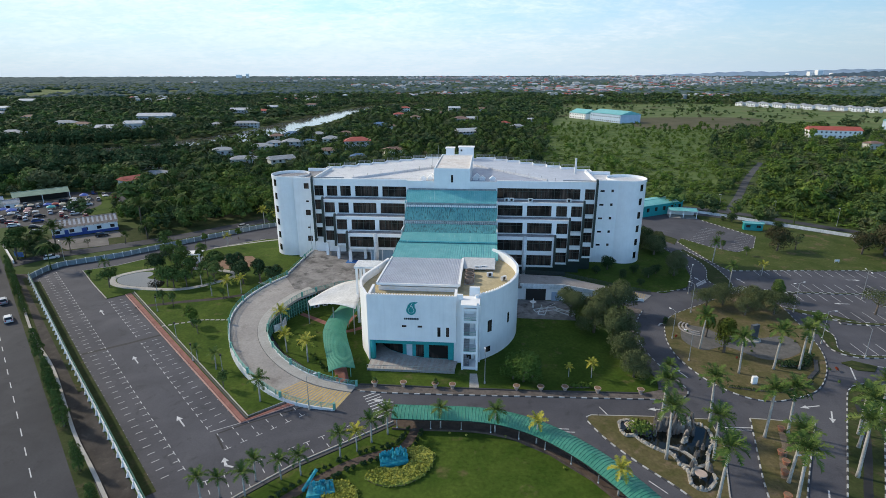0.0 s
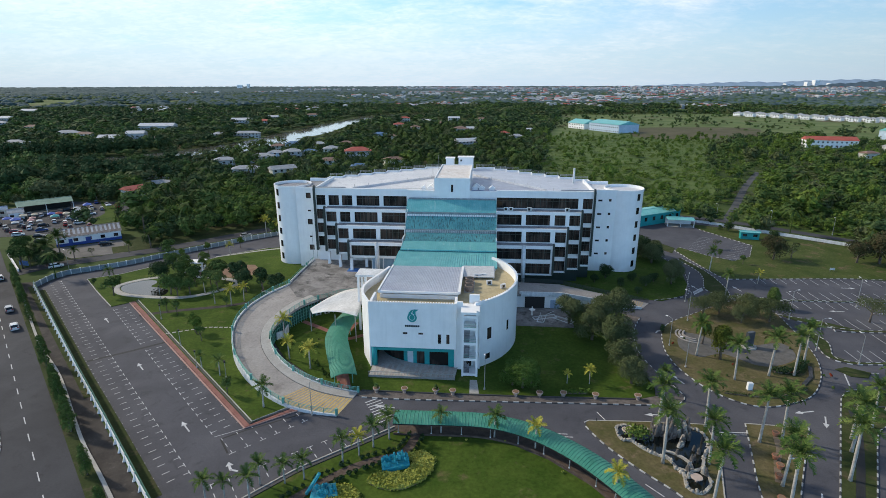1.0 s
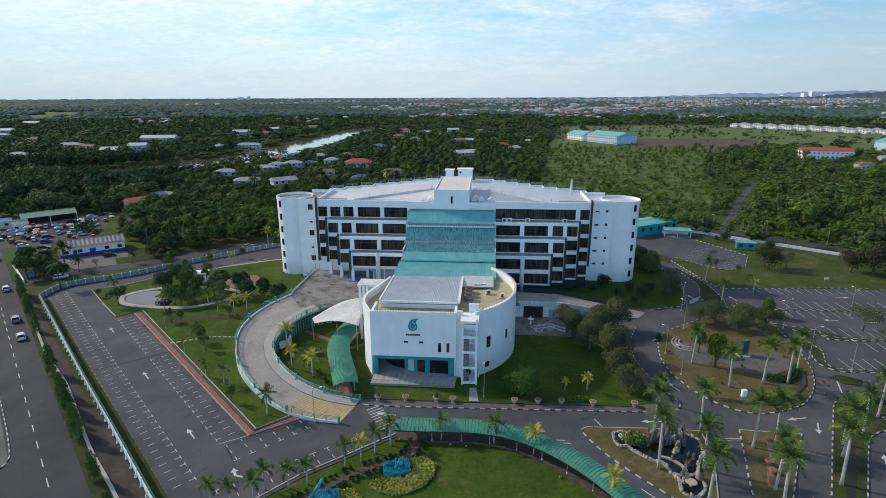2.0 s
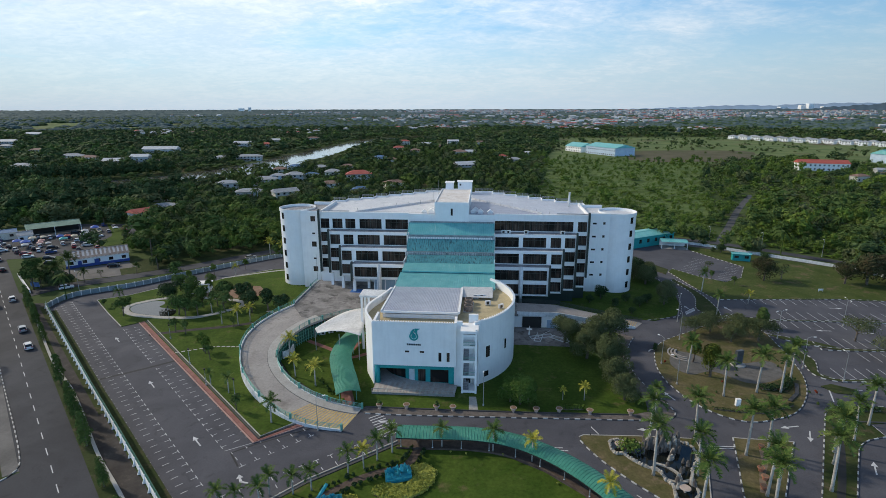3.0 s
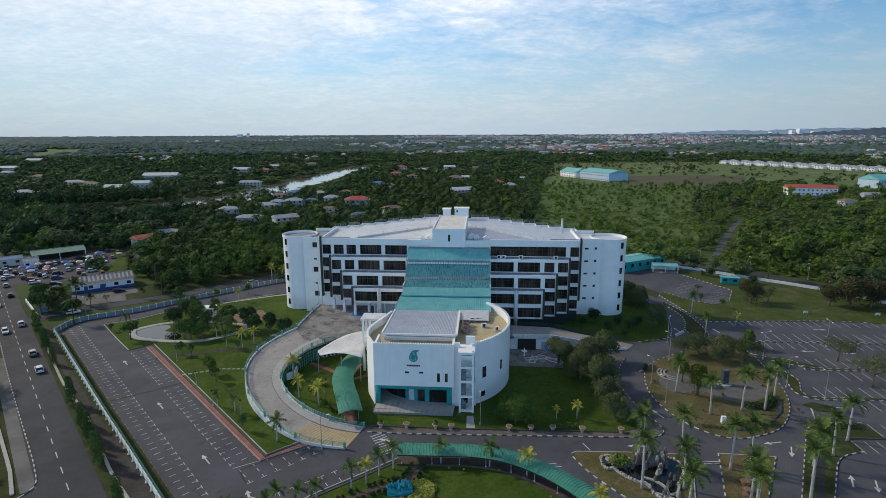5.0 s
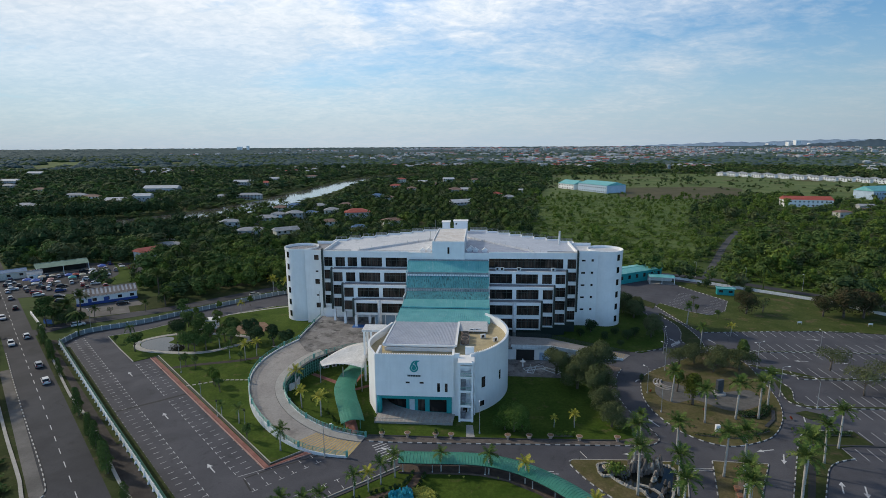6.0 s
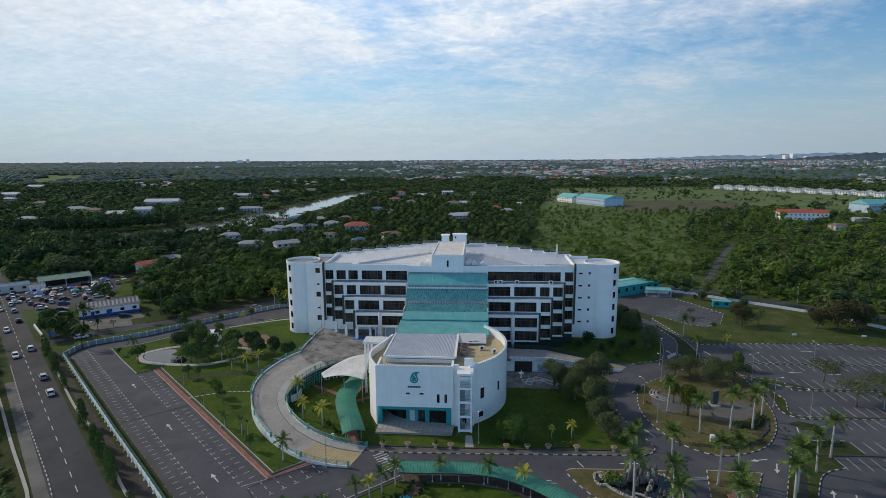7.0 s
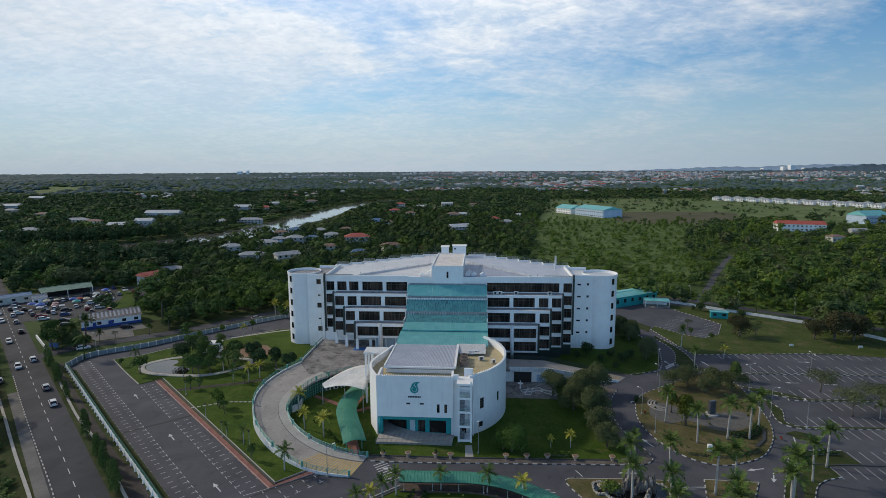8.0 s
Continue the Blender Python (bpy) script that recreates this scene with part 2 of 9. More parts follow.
FENCE_BLUE = surf("weathered_blue_green_wall", (0.20, 0.25, 0.265), (0.28, 0.33, 0.345), 4.0, 2.0, 0.85, 0.1, 0, (0.14, 0.17, 0.18), 2.0, 0.56, 0.3, 0.3)
MAST = plain("galvanised_steel", (0.36, 0.37, 0.37), 0.5, 0.4)
# Near-black for dark fittings, and for painted shade in recesses and openings.
DARK = plain("dark_interior", (0.02, 0.019, 0.018), 0.7)
FABRIC = surf("white_tent_fabric", (0.56, 0.55, 0.53), (0.68, 0.67, 0.65), 3.0, 2.0, 0.7, 0.05)
PAINT_LINE = surf("worn_line_paint", (0.46, 0.46, 0.47), (0.62, 0.62, 0.62), 1.0, 4.0, 0.7, 0.0, 0, (0.22, 0.22, 0.23), 0.6, 0.56)
PAINT_YELLOW = surf("worn_yellow_paint", (0.50, 0.345, 0.11), (0.56, 0.41, 0.17), 1.0, 4.0, 0.7, 0.0, 0, (0.36, 0.29, 0.19), 0.8, 0.54)
KERB_BLACK = plain("black_kerb_paint", (0.045, 0.045, 0.047), 0.7)
KERB_WHITE = plain("white_kerb_paint", (0.42, 0.42, 0.41), 0.7, 0, 0.5, 0.3, 1.5)
ROCK = surf("pale_boulder", (0.30, 0.275, 0.24), (0.46, 0.43, 0.38), 0.8, 4.0, 0.9, 0.5, 0, (0.16, 0.14, 0.12), 0.7, 0.58)
ROCK_DARK = surf("dark_boulder", (0.085, 0.075, 0.068), (0.17, 0.15, 0.135), 0.7, 4.0, 0.9, 0.5, 0, (0.30, 0.28, 0.25), 0.6, 0.6)
STATUE = surf("turquoise_sculpture_paint", (0.02, 0.27, 0.34), (0.05, 0.38, 0.44), 0.6, 4.0, 0.5, 0.1, 0, (0.02, 0.12, 0.15), 0.5, 0.6)
BARK = surf("bark", (0.12, 0.095, 0.075), (0.19, 0.155, 0.125), 0.6, 5.0, 0.95, 0.5)
PALM_BARK = surf("pale_palm_trunk", (0.33, 0.31, 0.275), (0.46, 0.43, 0.385), 0.6, 4.0, 0.9, 0.3)
SHAFT = plain("palm_crownshaft_green", (0.13, 0.22, 0.045), 0.5)
TERRACOTTA = plain("pale_planter_concrete", (0.46, 0.36, 0.30), 0.85)
PAVE_GREY = surf("grey_block_paving", (0.095, 0.092, 0.086), (0.145, 0.138, 0.130), 1.4, 4.0, 0.9, 0.3)

LEAF = leafy("broad_leaves", (0.044, 0.084, 0.024), (0.086, 0.134, 0.036), (0.160, 0.212, 0.068))
LEAF_DARK = leafy("dark_leaves", (0.022, 0.046, 0.020), (0.042, 0.075, 0.031), (0.090, 0.128, 0.053))
LEAF_RUSSET = leafy("russet_leaves", (0.036, 0.052, 0.024), (0.056, 0.056, 0.028), (0.088, 0.060, 0.038), 2.2)
LEAF_GREY = leafy("grey_green_leaves", (0.064, 0.084, 0.034), (0.102, 0.122, 0.054), (0.150, 0.168, 0.086))
LEAF_LIGHT = leafy("fresh_leaves", (0.060, 0.108, 0.020), (0.095, 0.150, 0.028), (0.160, 0.205, 0.05))
LEAF_GOLD = leafy("golden_leaves", (0.26, 0.28, 0.045), (0.38, 0.38, 0.075), (0.46, 0.45, 0.13))
LEAF_YELLOW = leafy("yellow_green_leaves", (0.10, 0.125, 0.020), (0.15, 0.165, 0.030), (0.20, 0.20, 0.05))
FROND = leafy("palm_fronds", (0.044, 0.088, 0.020), (0.072, 0.122, 0.030), (0.16, 0.20, 0.062), 2.0)
FROND_YELLOW = leafy("yellow_palm_fronds", (0.28, 0.28, 0.04), (0.40, 0.37, 0.06), (0.45, 0.43, 0.11), 2.0)
FROND_DARK = leafy("coconut_fronds", (0.035, 0.065, 0.016), (0.055, 0.09, 0.022), (0.09, 0.115, 0.035), 2.0)


def curtain_glass():
    """Tinted panes with brown curtains close behind them."""
    k = Nodes("tinted_window_glass")
    folds = k.noise(2.6, 3, 0.6, (1.0, 1.0, 0.03))
    bay = k.noise(0.35, 2, 0.5, (1.0, 1.0, 0.6))
    colour = k.mix(k.step(folds, 0.35, 0.7), (0.020, 0.015, 0.013), (0.125, 0.090, 0.072))
    colour = k.mix(k.step(bay, 0.42, 0.62), (0.014, 0.013, 0.012), colour)
    return k.done(colour, 0.12, 0.0, 0.3)


GLASS = curtain_glass()
k_ = Nodes("pale_blue_glass_wall")
GLASS_BLUE = k_.done(k_.mix(k_.step(k_.noise(0.9, 3, 0.5, (1.0, 1.0, 0.2)), 0.35, 0.65), (0.20, 0.29, 0.36), (0.34, 0.43, 0.49)), 0.2)
k_ = Nodes("river_water")
k_.bump(k_.noise(0.12, 4, 0.6), 0.02, 0.2)
WATER = k_.done(k_.mix(k_.step(k_.noise(0.02, 3), 0.4, 0.6), (0.12, 0.12, 0.105), (0.17, 0.165, 0.14)), 0.07, 0.0, 0.8)

POOL = plain("dark_pond_water", (0.012, 0.014, 0.011), 0.06, 0.0, 0.5, 0.25, 1.5)

# ---- builders ----


class Geo:
    """Corners and faces of one mesh."""

    def __init__(self):
        self.v, self.f = [], []

    def add(self, verts, faces):
        o = len(self.v)
        self.v += [tuple(p) for p in verts]
        self.f += [tuple(i + o for i in f) for f in faces]
        return self

    def box(self, x0, x1, y0, y1, z0, z1, m=None):
        c = [(x, y, z) for z in (z0, z1) for x, y in ((x0, y0), (x1, y0), (x1, y1), (x0, y1))]
        if m is not None:
            c = [m @ Vector(p) for p in c]
        return self.add(c, [(3, 2, 1, 0), (4, 5, 6, 7), (0, 1, 5, 4), (1, 2, 6, 5), (2, 3, 7, 6), (3, 0, 4, 7)])

    def prism(self, pts, z0, z1):
        n = len(pts)
        area = sum(pts[i][0] * pts[(i + 1) % n][1] - pts[(i + 1) % n][0] * pts[i][1] for i in range(n))
        p = list(pts) if area > 0 else list(pts)[::-1]
        return self.add([(x, y, z0) for x, y in p] + [(x, y, z1) for x, y in p],
                        [tuple(range(n - 1, -1, -1)), tuple(range(n, 2 * n))] + [(i, (i + 1) % n, n + (i + 1) % n, n + i) for i in range(n)])

    def cyl(self, x, y, z0, z1, r0, r1=None, n=12, cap=True):
        r1 = r0 if r1 is None else r1
        ring = [(math.cos(2 * math.pi * i / n), math.sin(2 * math.pi * i / n)) for i in range(n)]
        f = [(i, (i + 1) % n, n + (i + 1) % n, n + i) for i in range(n)]
        if cap:
            f += [tuple(range(n - 1, -1, -1)), tuple(range(n, 2 * n))]
        return self.add([(x + r0 * c, y + r0 * s, z0) for c, s in ring] + [(x + r1 * c, y + r1 * s, z1) for c, s in ring], f)

    def tube(self, pts, radii, n=6):
        pts = [Vector(p) for p in pts]
        if isinstance(radii, (int, float)):
            radii = [radii] * len(pts)
        verts, faces = [], []
        for i, p in enumerate(pts):
            d = (pts[min(i + 1, len(pts) - 1)] - pts[max(i - 1, 0)]).normalized()
            a = d.cross(Vector((0.31, 0.87, 0.11)) if abs(d.z) > 0.8 else Vector((0, 0, 1))).normalized()
            b = d.cross(a)
            verts += [p + radii[i] * (a * math.cos(2 * math.pi * j / n) + b * math.sin(2 * math.pi * j / n)) for j in range(n)]
        for i in range(len(pts) - 1):
            faces += [(i * n + j, i * n + (j + 1) % n, (i + 1) * n + (j + 1) % n, (i + 1) * n + j) for j in range(n)]
        faces += [tuple(range(n - 1, -1, -1)), tuple(range((len(pts) - 1) * n, len(pts) * n))]
        return self.add(verts, faces)

    def strip(self, left, right, thick=0.0):
        """A band between two rows of points; with a thickness, a slab hung below them."""
        n = len(left)
        self.add(list(left) + list(right), [(i, n + i, n + i + 1, i + 1) for i in range(n - 1)])
        if thick:
            lo = [(x, y, z - thick) for x, y, z in list(left) + list(right)]
            top = list(left) + list(right)
            f = [(i, i + 1, n + i + 1, n + i) for i in range(n - 1)]
            self.add(lo, f)
            for side in (left, right):
                self.add(list(side) + [(x, y, z - thick) for x, y, z in side], [(i, i + 1, n + i + 1, n + i) for i in range(n - 1)])
            for e in (0, n - 1):
                a, b = left[e], right[e]
                self.add([a, b, (b[0], b[1], b[2] - thick), (a[0], a[1], a[2] - thick)], [(0, 1, 2, 3)])
        return self

    def wall(self, pts, thick, z0, z1, closed=False):
        """An upright band of even thickness along a line of (x, y), z0 and z1 numbers or one a point."""
        n = len(pts)
        z0 = [z0] * n if isinstance(z0, (int, float)) else z0
        z1 = [z1] * n if isinstance(z1, (int, float)) else z1
        verts, faces = [], []
        for i in range(n):
            a = Vector(pts[(i - 1) % n] if closed or i else pts[0])
            b = Vector(pts[(i + 1) % n] if closed or i < n - 1 else pts[-1])
            d = (b - a).normalized()
            o = Vector((-d.y, d.x)) * thick / 2
            p = Vector(pts[i])
            verts += [(*(p + o), z0[i]), (*(p - o), z0[i]), (*(p - o), z1[i]), (*(p + o), z1[i])]
        for i in range(n if closed else n - 1):
            j = (i + 1) % n
            faces += [(4 * i + a, 4 * i + b, 4 * j + b, 4 * j + a) for a, b in ((0, 1), (1, 2), (2, 3), (3, 0))]
        if not closed:
            faces += [(3, 2, 1, 0), tuple(4 * (n - 1) + a for a in range(4))]
        return self.add(verts, faces)

    def mesh(self, name, mat, smooth=False):
        me = bpy.data.meshes.new(name)
        me.from_pydata(self.v, [], self.f)
        if len(self.f) < 30000:
            bm = bmesh.new()
            bm.from_mesh(me)
            bmesh.ops.recalc_face_normals(bm, faces=bm.faces)
            bm.to_mesh(me)
            bm.free()
        if smooth:
            me.polygons.foreach_set("use_smooth", [True] * len(me.polygons))
        me.materials.append(mat)
        return me


def part(name, geo, mat, parent=None, label="", smooth=False):
    """One mesh object, a thing of its own or a part under parent."""
    ob = new(name, geo if isinstance(geo, bpy.types.Mesh) else geo.mesh(name, mat, smooth))
    ob.parent = parent
    return tagged(ob, label) if label else ob


def thing(name, label, category, m=None, group="", kind=""):
    ob = new(name)
    ob.empty_display_size = 0.3
    if m is not None:
        ob.matrix_world = m
    return tagged(ob, label, category, group, kind)


def quads(name, verts, mat, corners=4):
    """A mesh from an array of corners, corners of them to a face."""
    verts = np.asarray(verts, dtype=np.float32).reshape(-1, 3)
    n = len(verts)
    me = bpy.data.meshes.new(name)
    me.vertices.add(n)
    me.vertices.foreach_set("co", verts.ravel())
    me.loops.add(n)
    me.loops.foreach_set("vertex_index", np.arange(n, dtype=np.int32))
    me.polygons.add(n // corners)
    me.polygons.foreach_set("loop_start", np.arange(0, n, corners, dtype=np.int32))
    me.update()
    me.materials.append(mat)
    return me


def curve(pts, step=1.5, closed=False):
    """A smooth line through the points, cut to pieces of about step metres."""
    p = [Vector(q) for q in pts]
    n, out = len(p), []
    for i in range(n if closed else n - 1):
        a, b, c, d = (p[(i + k) % n] if closed else p[min(max(i + k, 0), n - 1)] for k in (-1, 0, 1, 2))
        m = max(1, round((c - b).length / step))
        for j in range(m):
            t = j / m
            out.append(0.5 * (2 * b + (c - a) * t + (2 * a - 5 * b + 4 * c - d) * t * t + (3 * b - a - 3 * c + d) * t ** 3))
    if not closed:
        out.append(p[-1])
    return [tuple(q) for q in out]


def inside(x, y, poly):
    """For arrays of x and y: which lie within the outline."""
    hit = np.zeros(np.shape(x), bool)
    n = len(poly)
    for i in range(n):
        (x0, y0), (x1, y1) = poly[i], poly[(i + 1) % n]
        if y0 != y1:
            hit ^= ((y0 > y) != (y1 > y)) & (x < (x1 - x0) * (y - y0) / (y1 - y0) + x0)
    return hit


def near_line(x, y, pts):
    """The distance of each point from a line of (x, y)."""
    best = np.full(np.shape(x), 1e9)
    for (x0, y0), (x1, y1) in zip(pts, pts[1:]):
        dx, dy = x1 - x0, y1 - y0
        t = np.clip(((x - x0) * dx + (y - y0) * dy) / (dx * dx + dy * dy), 0, 1)
        best = np.minimum(best, np.hypot(x - x0 - t * dx, y - y0 - t * dy))
    return best


def sheet(name, pts, z0, z1, mat, label="", category="", kind="structure"):
    return tagged(part(name, Geo().prism(pts, z0, z1), mat), label, category, "", kind)

# ---- ground, roads, islands ----


def far_rise(r):
    """The plain lifts gently towards the horizon."""
    t = min(1.0, max(0.0, (r - 1300.0) / 3600.0))
    return 37.0 * t ** 1.2


g = Geo()
rings = [0, 60, 120, 200, 300, 420, 600, 850, 1200, 1600, 2100, 2700, 3300, 3900, 4500, 4850]
for i, r in enumerate(rings):
    z = far_rise(r) - 0.06
    g.v += [(r * math.sin(a), r * math.cos(a), z) for a in (2 * math.pi * j / 96 for j in range(96))]
for i in range(len(rings) - 1):
    g.f += [(i * 96 + j, i * 96 + (j + 1) % 96, (i + 1) * 96 + (j + 1) % 96, (i + 1) * 96 + j) for j in range(96)]
ground_mesh = bpy.data.meshes.new("ground")
ground_mesh.from_pydata(g.v, [], g.f)
ground_mesh.materials.append(SCRUB)
tagged(new("ground", ground_mesh), "flat green plain of scrub and grass", "ground", "", "structure")

COMPOUND = [(-4, 24), (-42.3, 64.6), (-60.1, 83), (-75.1, 98.3), (-120, 145), (-120, 149.5), (-118.4, 155.7), (-105.7, 164.9), (-95.8, 175.6), (-82.2, 189.1),
            (-69.5, 200.6), (-45, 216), (20, 236), (88, 231), (104, 223), (112, 215), (138, 193), (165, 150), (168, 100), (120, 24)]
sheet("asphalt_yard", COMPOUND, -0.05, 0.0, ASPHALT, "grey asphalt of the car parks and drives", "asphalt")

# the public road past the compound, its verges, drain and track
RD = Vector((-0.684, 0.729)).normalized()
RN = Vector((RD.y, -RD.x))


def along(s, off):
    p = RD * s + RN * off
    return (p.x, p.y)


def road_band(s0, s1, o0, o1):
    return [along(s0, o0), along(s1, o0), along(s1, o1), along(s0, o1)]


sheet("public_road", road_band(20, 420, -1.4, 7.0), -0.05, 0.02, ROAD_ASPHALT, "two-lane grey public road beside the compound", "road")
sheet("road_shoulder", road_band(101.5, 175, -3.6, -1.4), -0.05, 0.012, GRAVEL, "pale worn gravel shoulder of the road", "shoulder")
sheet("road_verge", road_band(101, 300, -30, -3.6), -0.05, 0.008, VERGE, "rough grass verge beyond the road", "verge")
sheet("inner_verge", road_band(20, 196, 7.0, 9.2), -0.05, 0.03, VERGE, "grass verge with clipped conifers", "verge")
sheet("dirt_track", [along(20, 9.2), along(196, 8.6), along(194, 11.6), along(108, 12.4), along(20, 14.2)], -0.05, 0.006, DIRT, "brown dirt track along the compound wall", "track")
sheet("wall_foot_grass", [along(112, 11.6), along(190, 10.2), along(190, 11.7), along(112, 12.5)], -0.05, 0.05, VERGE, "grass strip at the foot of the wall", "verge")
g = Geo()
for s in np.arange(60, 330, 6.2):
    g.prism(road_band(s, s + 2.6, 2.53, 2.68), 0.02, 0.028)
tagged(part("road_marking", g, PAINT_LINE), "worn white dashes along the middle of the road", "marking", "", "structure")
drain = thing("concrete_drain", "pale concrete lip of a roadside drain", "drain", None, "", "structure")
lip = curve([along(s, o) for s, o in ((20, 10.6), (79, 9.7), (98, 9.0), (124, 9.4), (145, 8.2), (182, 8.4))], 3.0)
part("lip", Geo().wall(lip, 0.5, -0.05, 0.35), PAVING, drain)
part("bed", Geo().wall([(x - 0.7 * RN.x, y - 0.7 * RN.y) for x, y in lip], 0.8, -0.05, 0.02), KERB_BLACK, drain)
lip = curve([along(s, o) for s, o in ((102, -4.6), (110, -4.3), (132, -4.9), (156, -5.2), (176, -5.6))], 6.0)
far_drain = thing("concrete_drain", "pale concrete drain in the far verge", "drain", None, "", "structure")
part("lip", Geo().wall(lip, 0.6, -0.05, 0.3), PAVING, far_drain)

# the street behind the compound and the lane on its right
STREET = [(-139, 150), (-131, 164), (-118, 172.5), (-98.5, 187), (-72, 212), (-40, 232), (20, 250)]
LANE = [(20, 250), (75, 241), (101, 234), (122, 221), (141, 203), (165, 182), (230, 130)]
TRACK = [(116.5, 228), (120.6, 235.5), (131.5, 252.7), (145.9, 276.4), (160.7, 300.9), (179.5, 329.9), (199.7, 359.5)]


def band(pts, width):
    left, right = [], []
    for i, p in enumerate(pts):
        d = (Vector(pts[min(i + 1, len(pts) - 1)]) - Vector(pts[max(i - 1, 0)])).normalized()
        left.append((p[0] - d.y * width / 2, p[1] + d.x * width / 2))
        right.append((p[0] + d.y * width / 2, p[1] - d.x * width / 2))
    return left + right[::-1]


sheet("back_street", band(curve(STREET, 8), 6.4), -0.05, 0.015, ROAD_ASPHALT, "narrow grey street behind the compound", "road")
sheet("back_lane", band(curve(LANE, 8), 5.0), -0.05, 0.01, ROAD_ASPHALT, "narrow grey lane along the scrubland", "road")
sheet("scrub_track", band(curve(TRACK, 8), 3.4), -0.05, 0.005, TRACK_GREY, "grey track leading into the scrub", "track")
sheet("street_verge", band(curve([(-120, 181), (-98, 197), (-74, 220)], 8), 9.0), -0.05, 0.006, VERGE, "grass verge of the back street", "verge")
sheet("depot_yard", [(-160, 184), (-126, 169), (-106, 190), (-116, 200), (-130, 196)], -0.05, -0.01, VERGE, "rough grass round the low building", "yard")
sheet("depot_forecourt", [(-143, 182.5), (-135, 176.2), (-128.2, 171.8), (-114.4, 178.7), (-113.7, 184.2), (-121.2, 190.5), (-125, 194.5)], -0.05, 0.0, GRAVEL, "pale concrete forecourt of the low building", "yard")
sheet("market_ground", [(-150, 205), (-176, 196), (-215, 236), (-200, 262), (-160, 262), (-148, 236)], -0.05, -0.015, ROAD_ASPHALT, "grey market car park", "yard")

# ---- kerbs ----
KERB_L = 1.0


def kerb_mesh(name, mat):
    return Geo().add([(x, y, z) for z, k in ((-0.05, 1.0), (0.12, 1.0), (0.16, 0.75)) for x, y in ((-KERB_L / 2, -0.11 * k), (KERB_L / 2, -0.11 * k), (KERB_L / 2, 0.11 * k), (-KERB_L / 2, 0.11 * k))],
                     [(3, 2, 1, 0), (8, 9, 10, 11)] + [(4 * r + i, 4 * r + (i + 1) % 4, 4 * r + 4 + (i + 1) % 4, 4 * r + 4 + i) for r in (0, 1) for i in range(4)]).mesh(name, mat)


KERBS = (kerb_mesh("kerbstone", KERB_WHITE), kerb_mesh("kerbstone_black", KERB_BLACK))


def kerb(pts, closed=False, label="row of kerbstones painted black and white in turn"):
    pts = [Vector(p) for p in pts] + ([Vector(pts[0])] if closed else [])
    line = thing("kerb", label, "kerb", None, "", "structure")
    s, k, done = 0.0, 0, 0.0
    for a, b in zip(pts, pts[1:]):
        d = (b - a).length
        if d < 1e-6:
            continue
        while done + KERB_L / 2 <= s + d:
            q = a + (b - a) * ((done + KERB_L / 2 - s) / d)
            ob = new("kerbstone", KERBS[k % 2])
            ob.parent = line
            ob.matrix_local = pose(q.x, q.y, 0, 0, 0, math.degrees(math.atan2(b.y - a.y, b.x - a.x)))
            k, done = k + 1, done + KERB_L
        s += d
    return line


def plain_kerb(pts, closed=False, mat=None, w=0.22, h=0.2, label="plain concrete kerb"):
    return tagged(part("kerb", Geo().wall(pts, w, -0.05, h, closed), mat or PAVING), label, "kerb", "", "structure")


# the left garden
GARDEN = [(-109.5, 152), (-99.5, 141.6), (-89.6, 131.8), (-85.6, 135.4), (-34.7, 82.6), (-28.5, 88.4), (-33, 92.2), (-40, 100), (-46, 110), (-47.5, 120), (-46, 131), (-43.2, 140), (-43, 152),
          (-43, 180), (-56, 186), (-66, 184.5), (-77, 176.5), (-84, 168.5), (-92, 166.5), (-97, 162.5), (-102, 156.5)]
sheet("garden_lawn", GARDEN, -0.05, 0.14, LAWN, "green mown lawn of the side garden", "lawn")
plain_kerb([(-89.6, 131.8), (-99.5, 141.6), (-109.5, 152), (-102, 156.5), (-97, 162.5), (-92, 166.5), (-84, 168.5), (-77, 176.5), (-66, 184.5)])
red = thing("red_path", "red brick footpath edged in salmon concrete", "path", None, "", "structure")
part("paving", Geo().prism([(-86.1, 134.8), (-35.0, 81.5), (-34.5, 82.1), (-85.4, 135.5)], 0.02, 0.17).prism([(-35.0, 81.5), (-34.5, 82.1), (-27.7, 87.8), (-27.2, 87.0)], 0.02, 0.17), BRICK_RED, red)
part("edging", Geo().wall([(-86.3, 134.6), (-35.0, 81.2), (-26.9, 86.9)], 0.22, -0.04, 0.2), SALMON, red)
part("drain_gap", Geo().wall([(-85.15, 135.85), (-34.45, 82.55), (-28.1, 87.95)], 0.34, 0.05, 0.175), KERB_BLACK, red, "dark open drain line")
part("drain_edge", Geo().wall([(-84.9, 136.2), (-34.4, 83.0), (-28.4, 88.2)], 0.16, 0.1, 0.3), PAVING, red)
sheet("worn_grass_path", band(curve([(-79, 126.5), (-69, 130), (-60, 132.5), (-50, 137.5), (-46.5, 141)], 3), 1.6), 0.13, 0.146, DIRT, "worn brown trodden path across the lawn", "path")
stones = thing("stepping_stones", "row of pale stepping stones in the lawn", "stepping stones")
slab = Geo().box(-0.42, 0.42, -0.22, 0.22, 0, 0.06).mesh("slab", PAVING)
for i in range(15):
    t = i / 14
    ob = new("slab", slab)
    ob.parent = stones
    ob.matrix_local = pose(-66.5 + 17.2 * t, 116.4 + 3.4 * min(1, t * 2.2), 0.14, 0, 0, 20 - 20 * t)
sheet("bare_soil", [(-79, 158), (-77, 166.5), (-64, 166.0), (-58, 158), (-66, 154), (-76, 154.5)], 0.12, 0.15, SOIL, "bare red-brown soil patch", "soil")
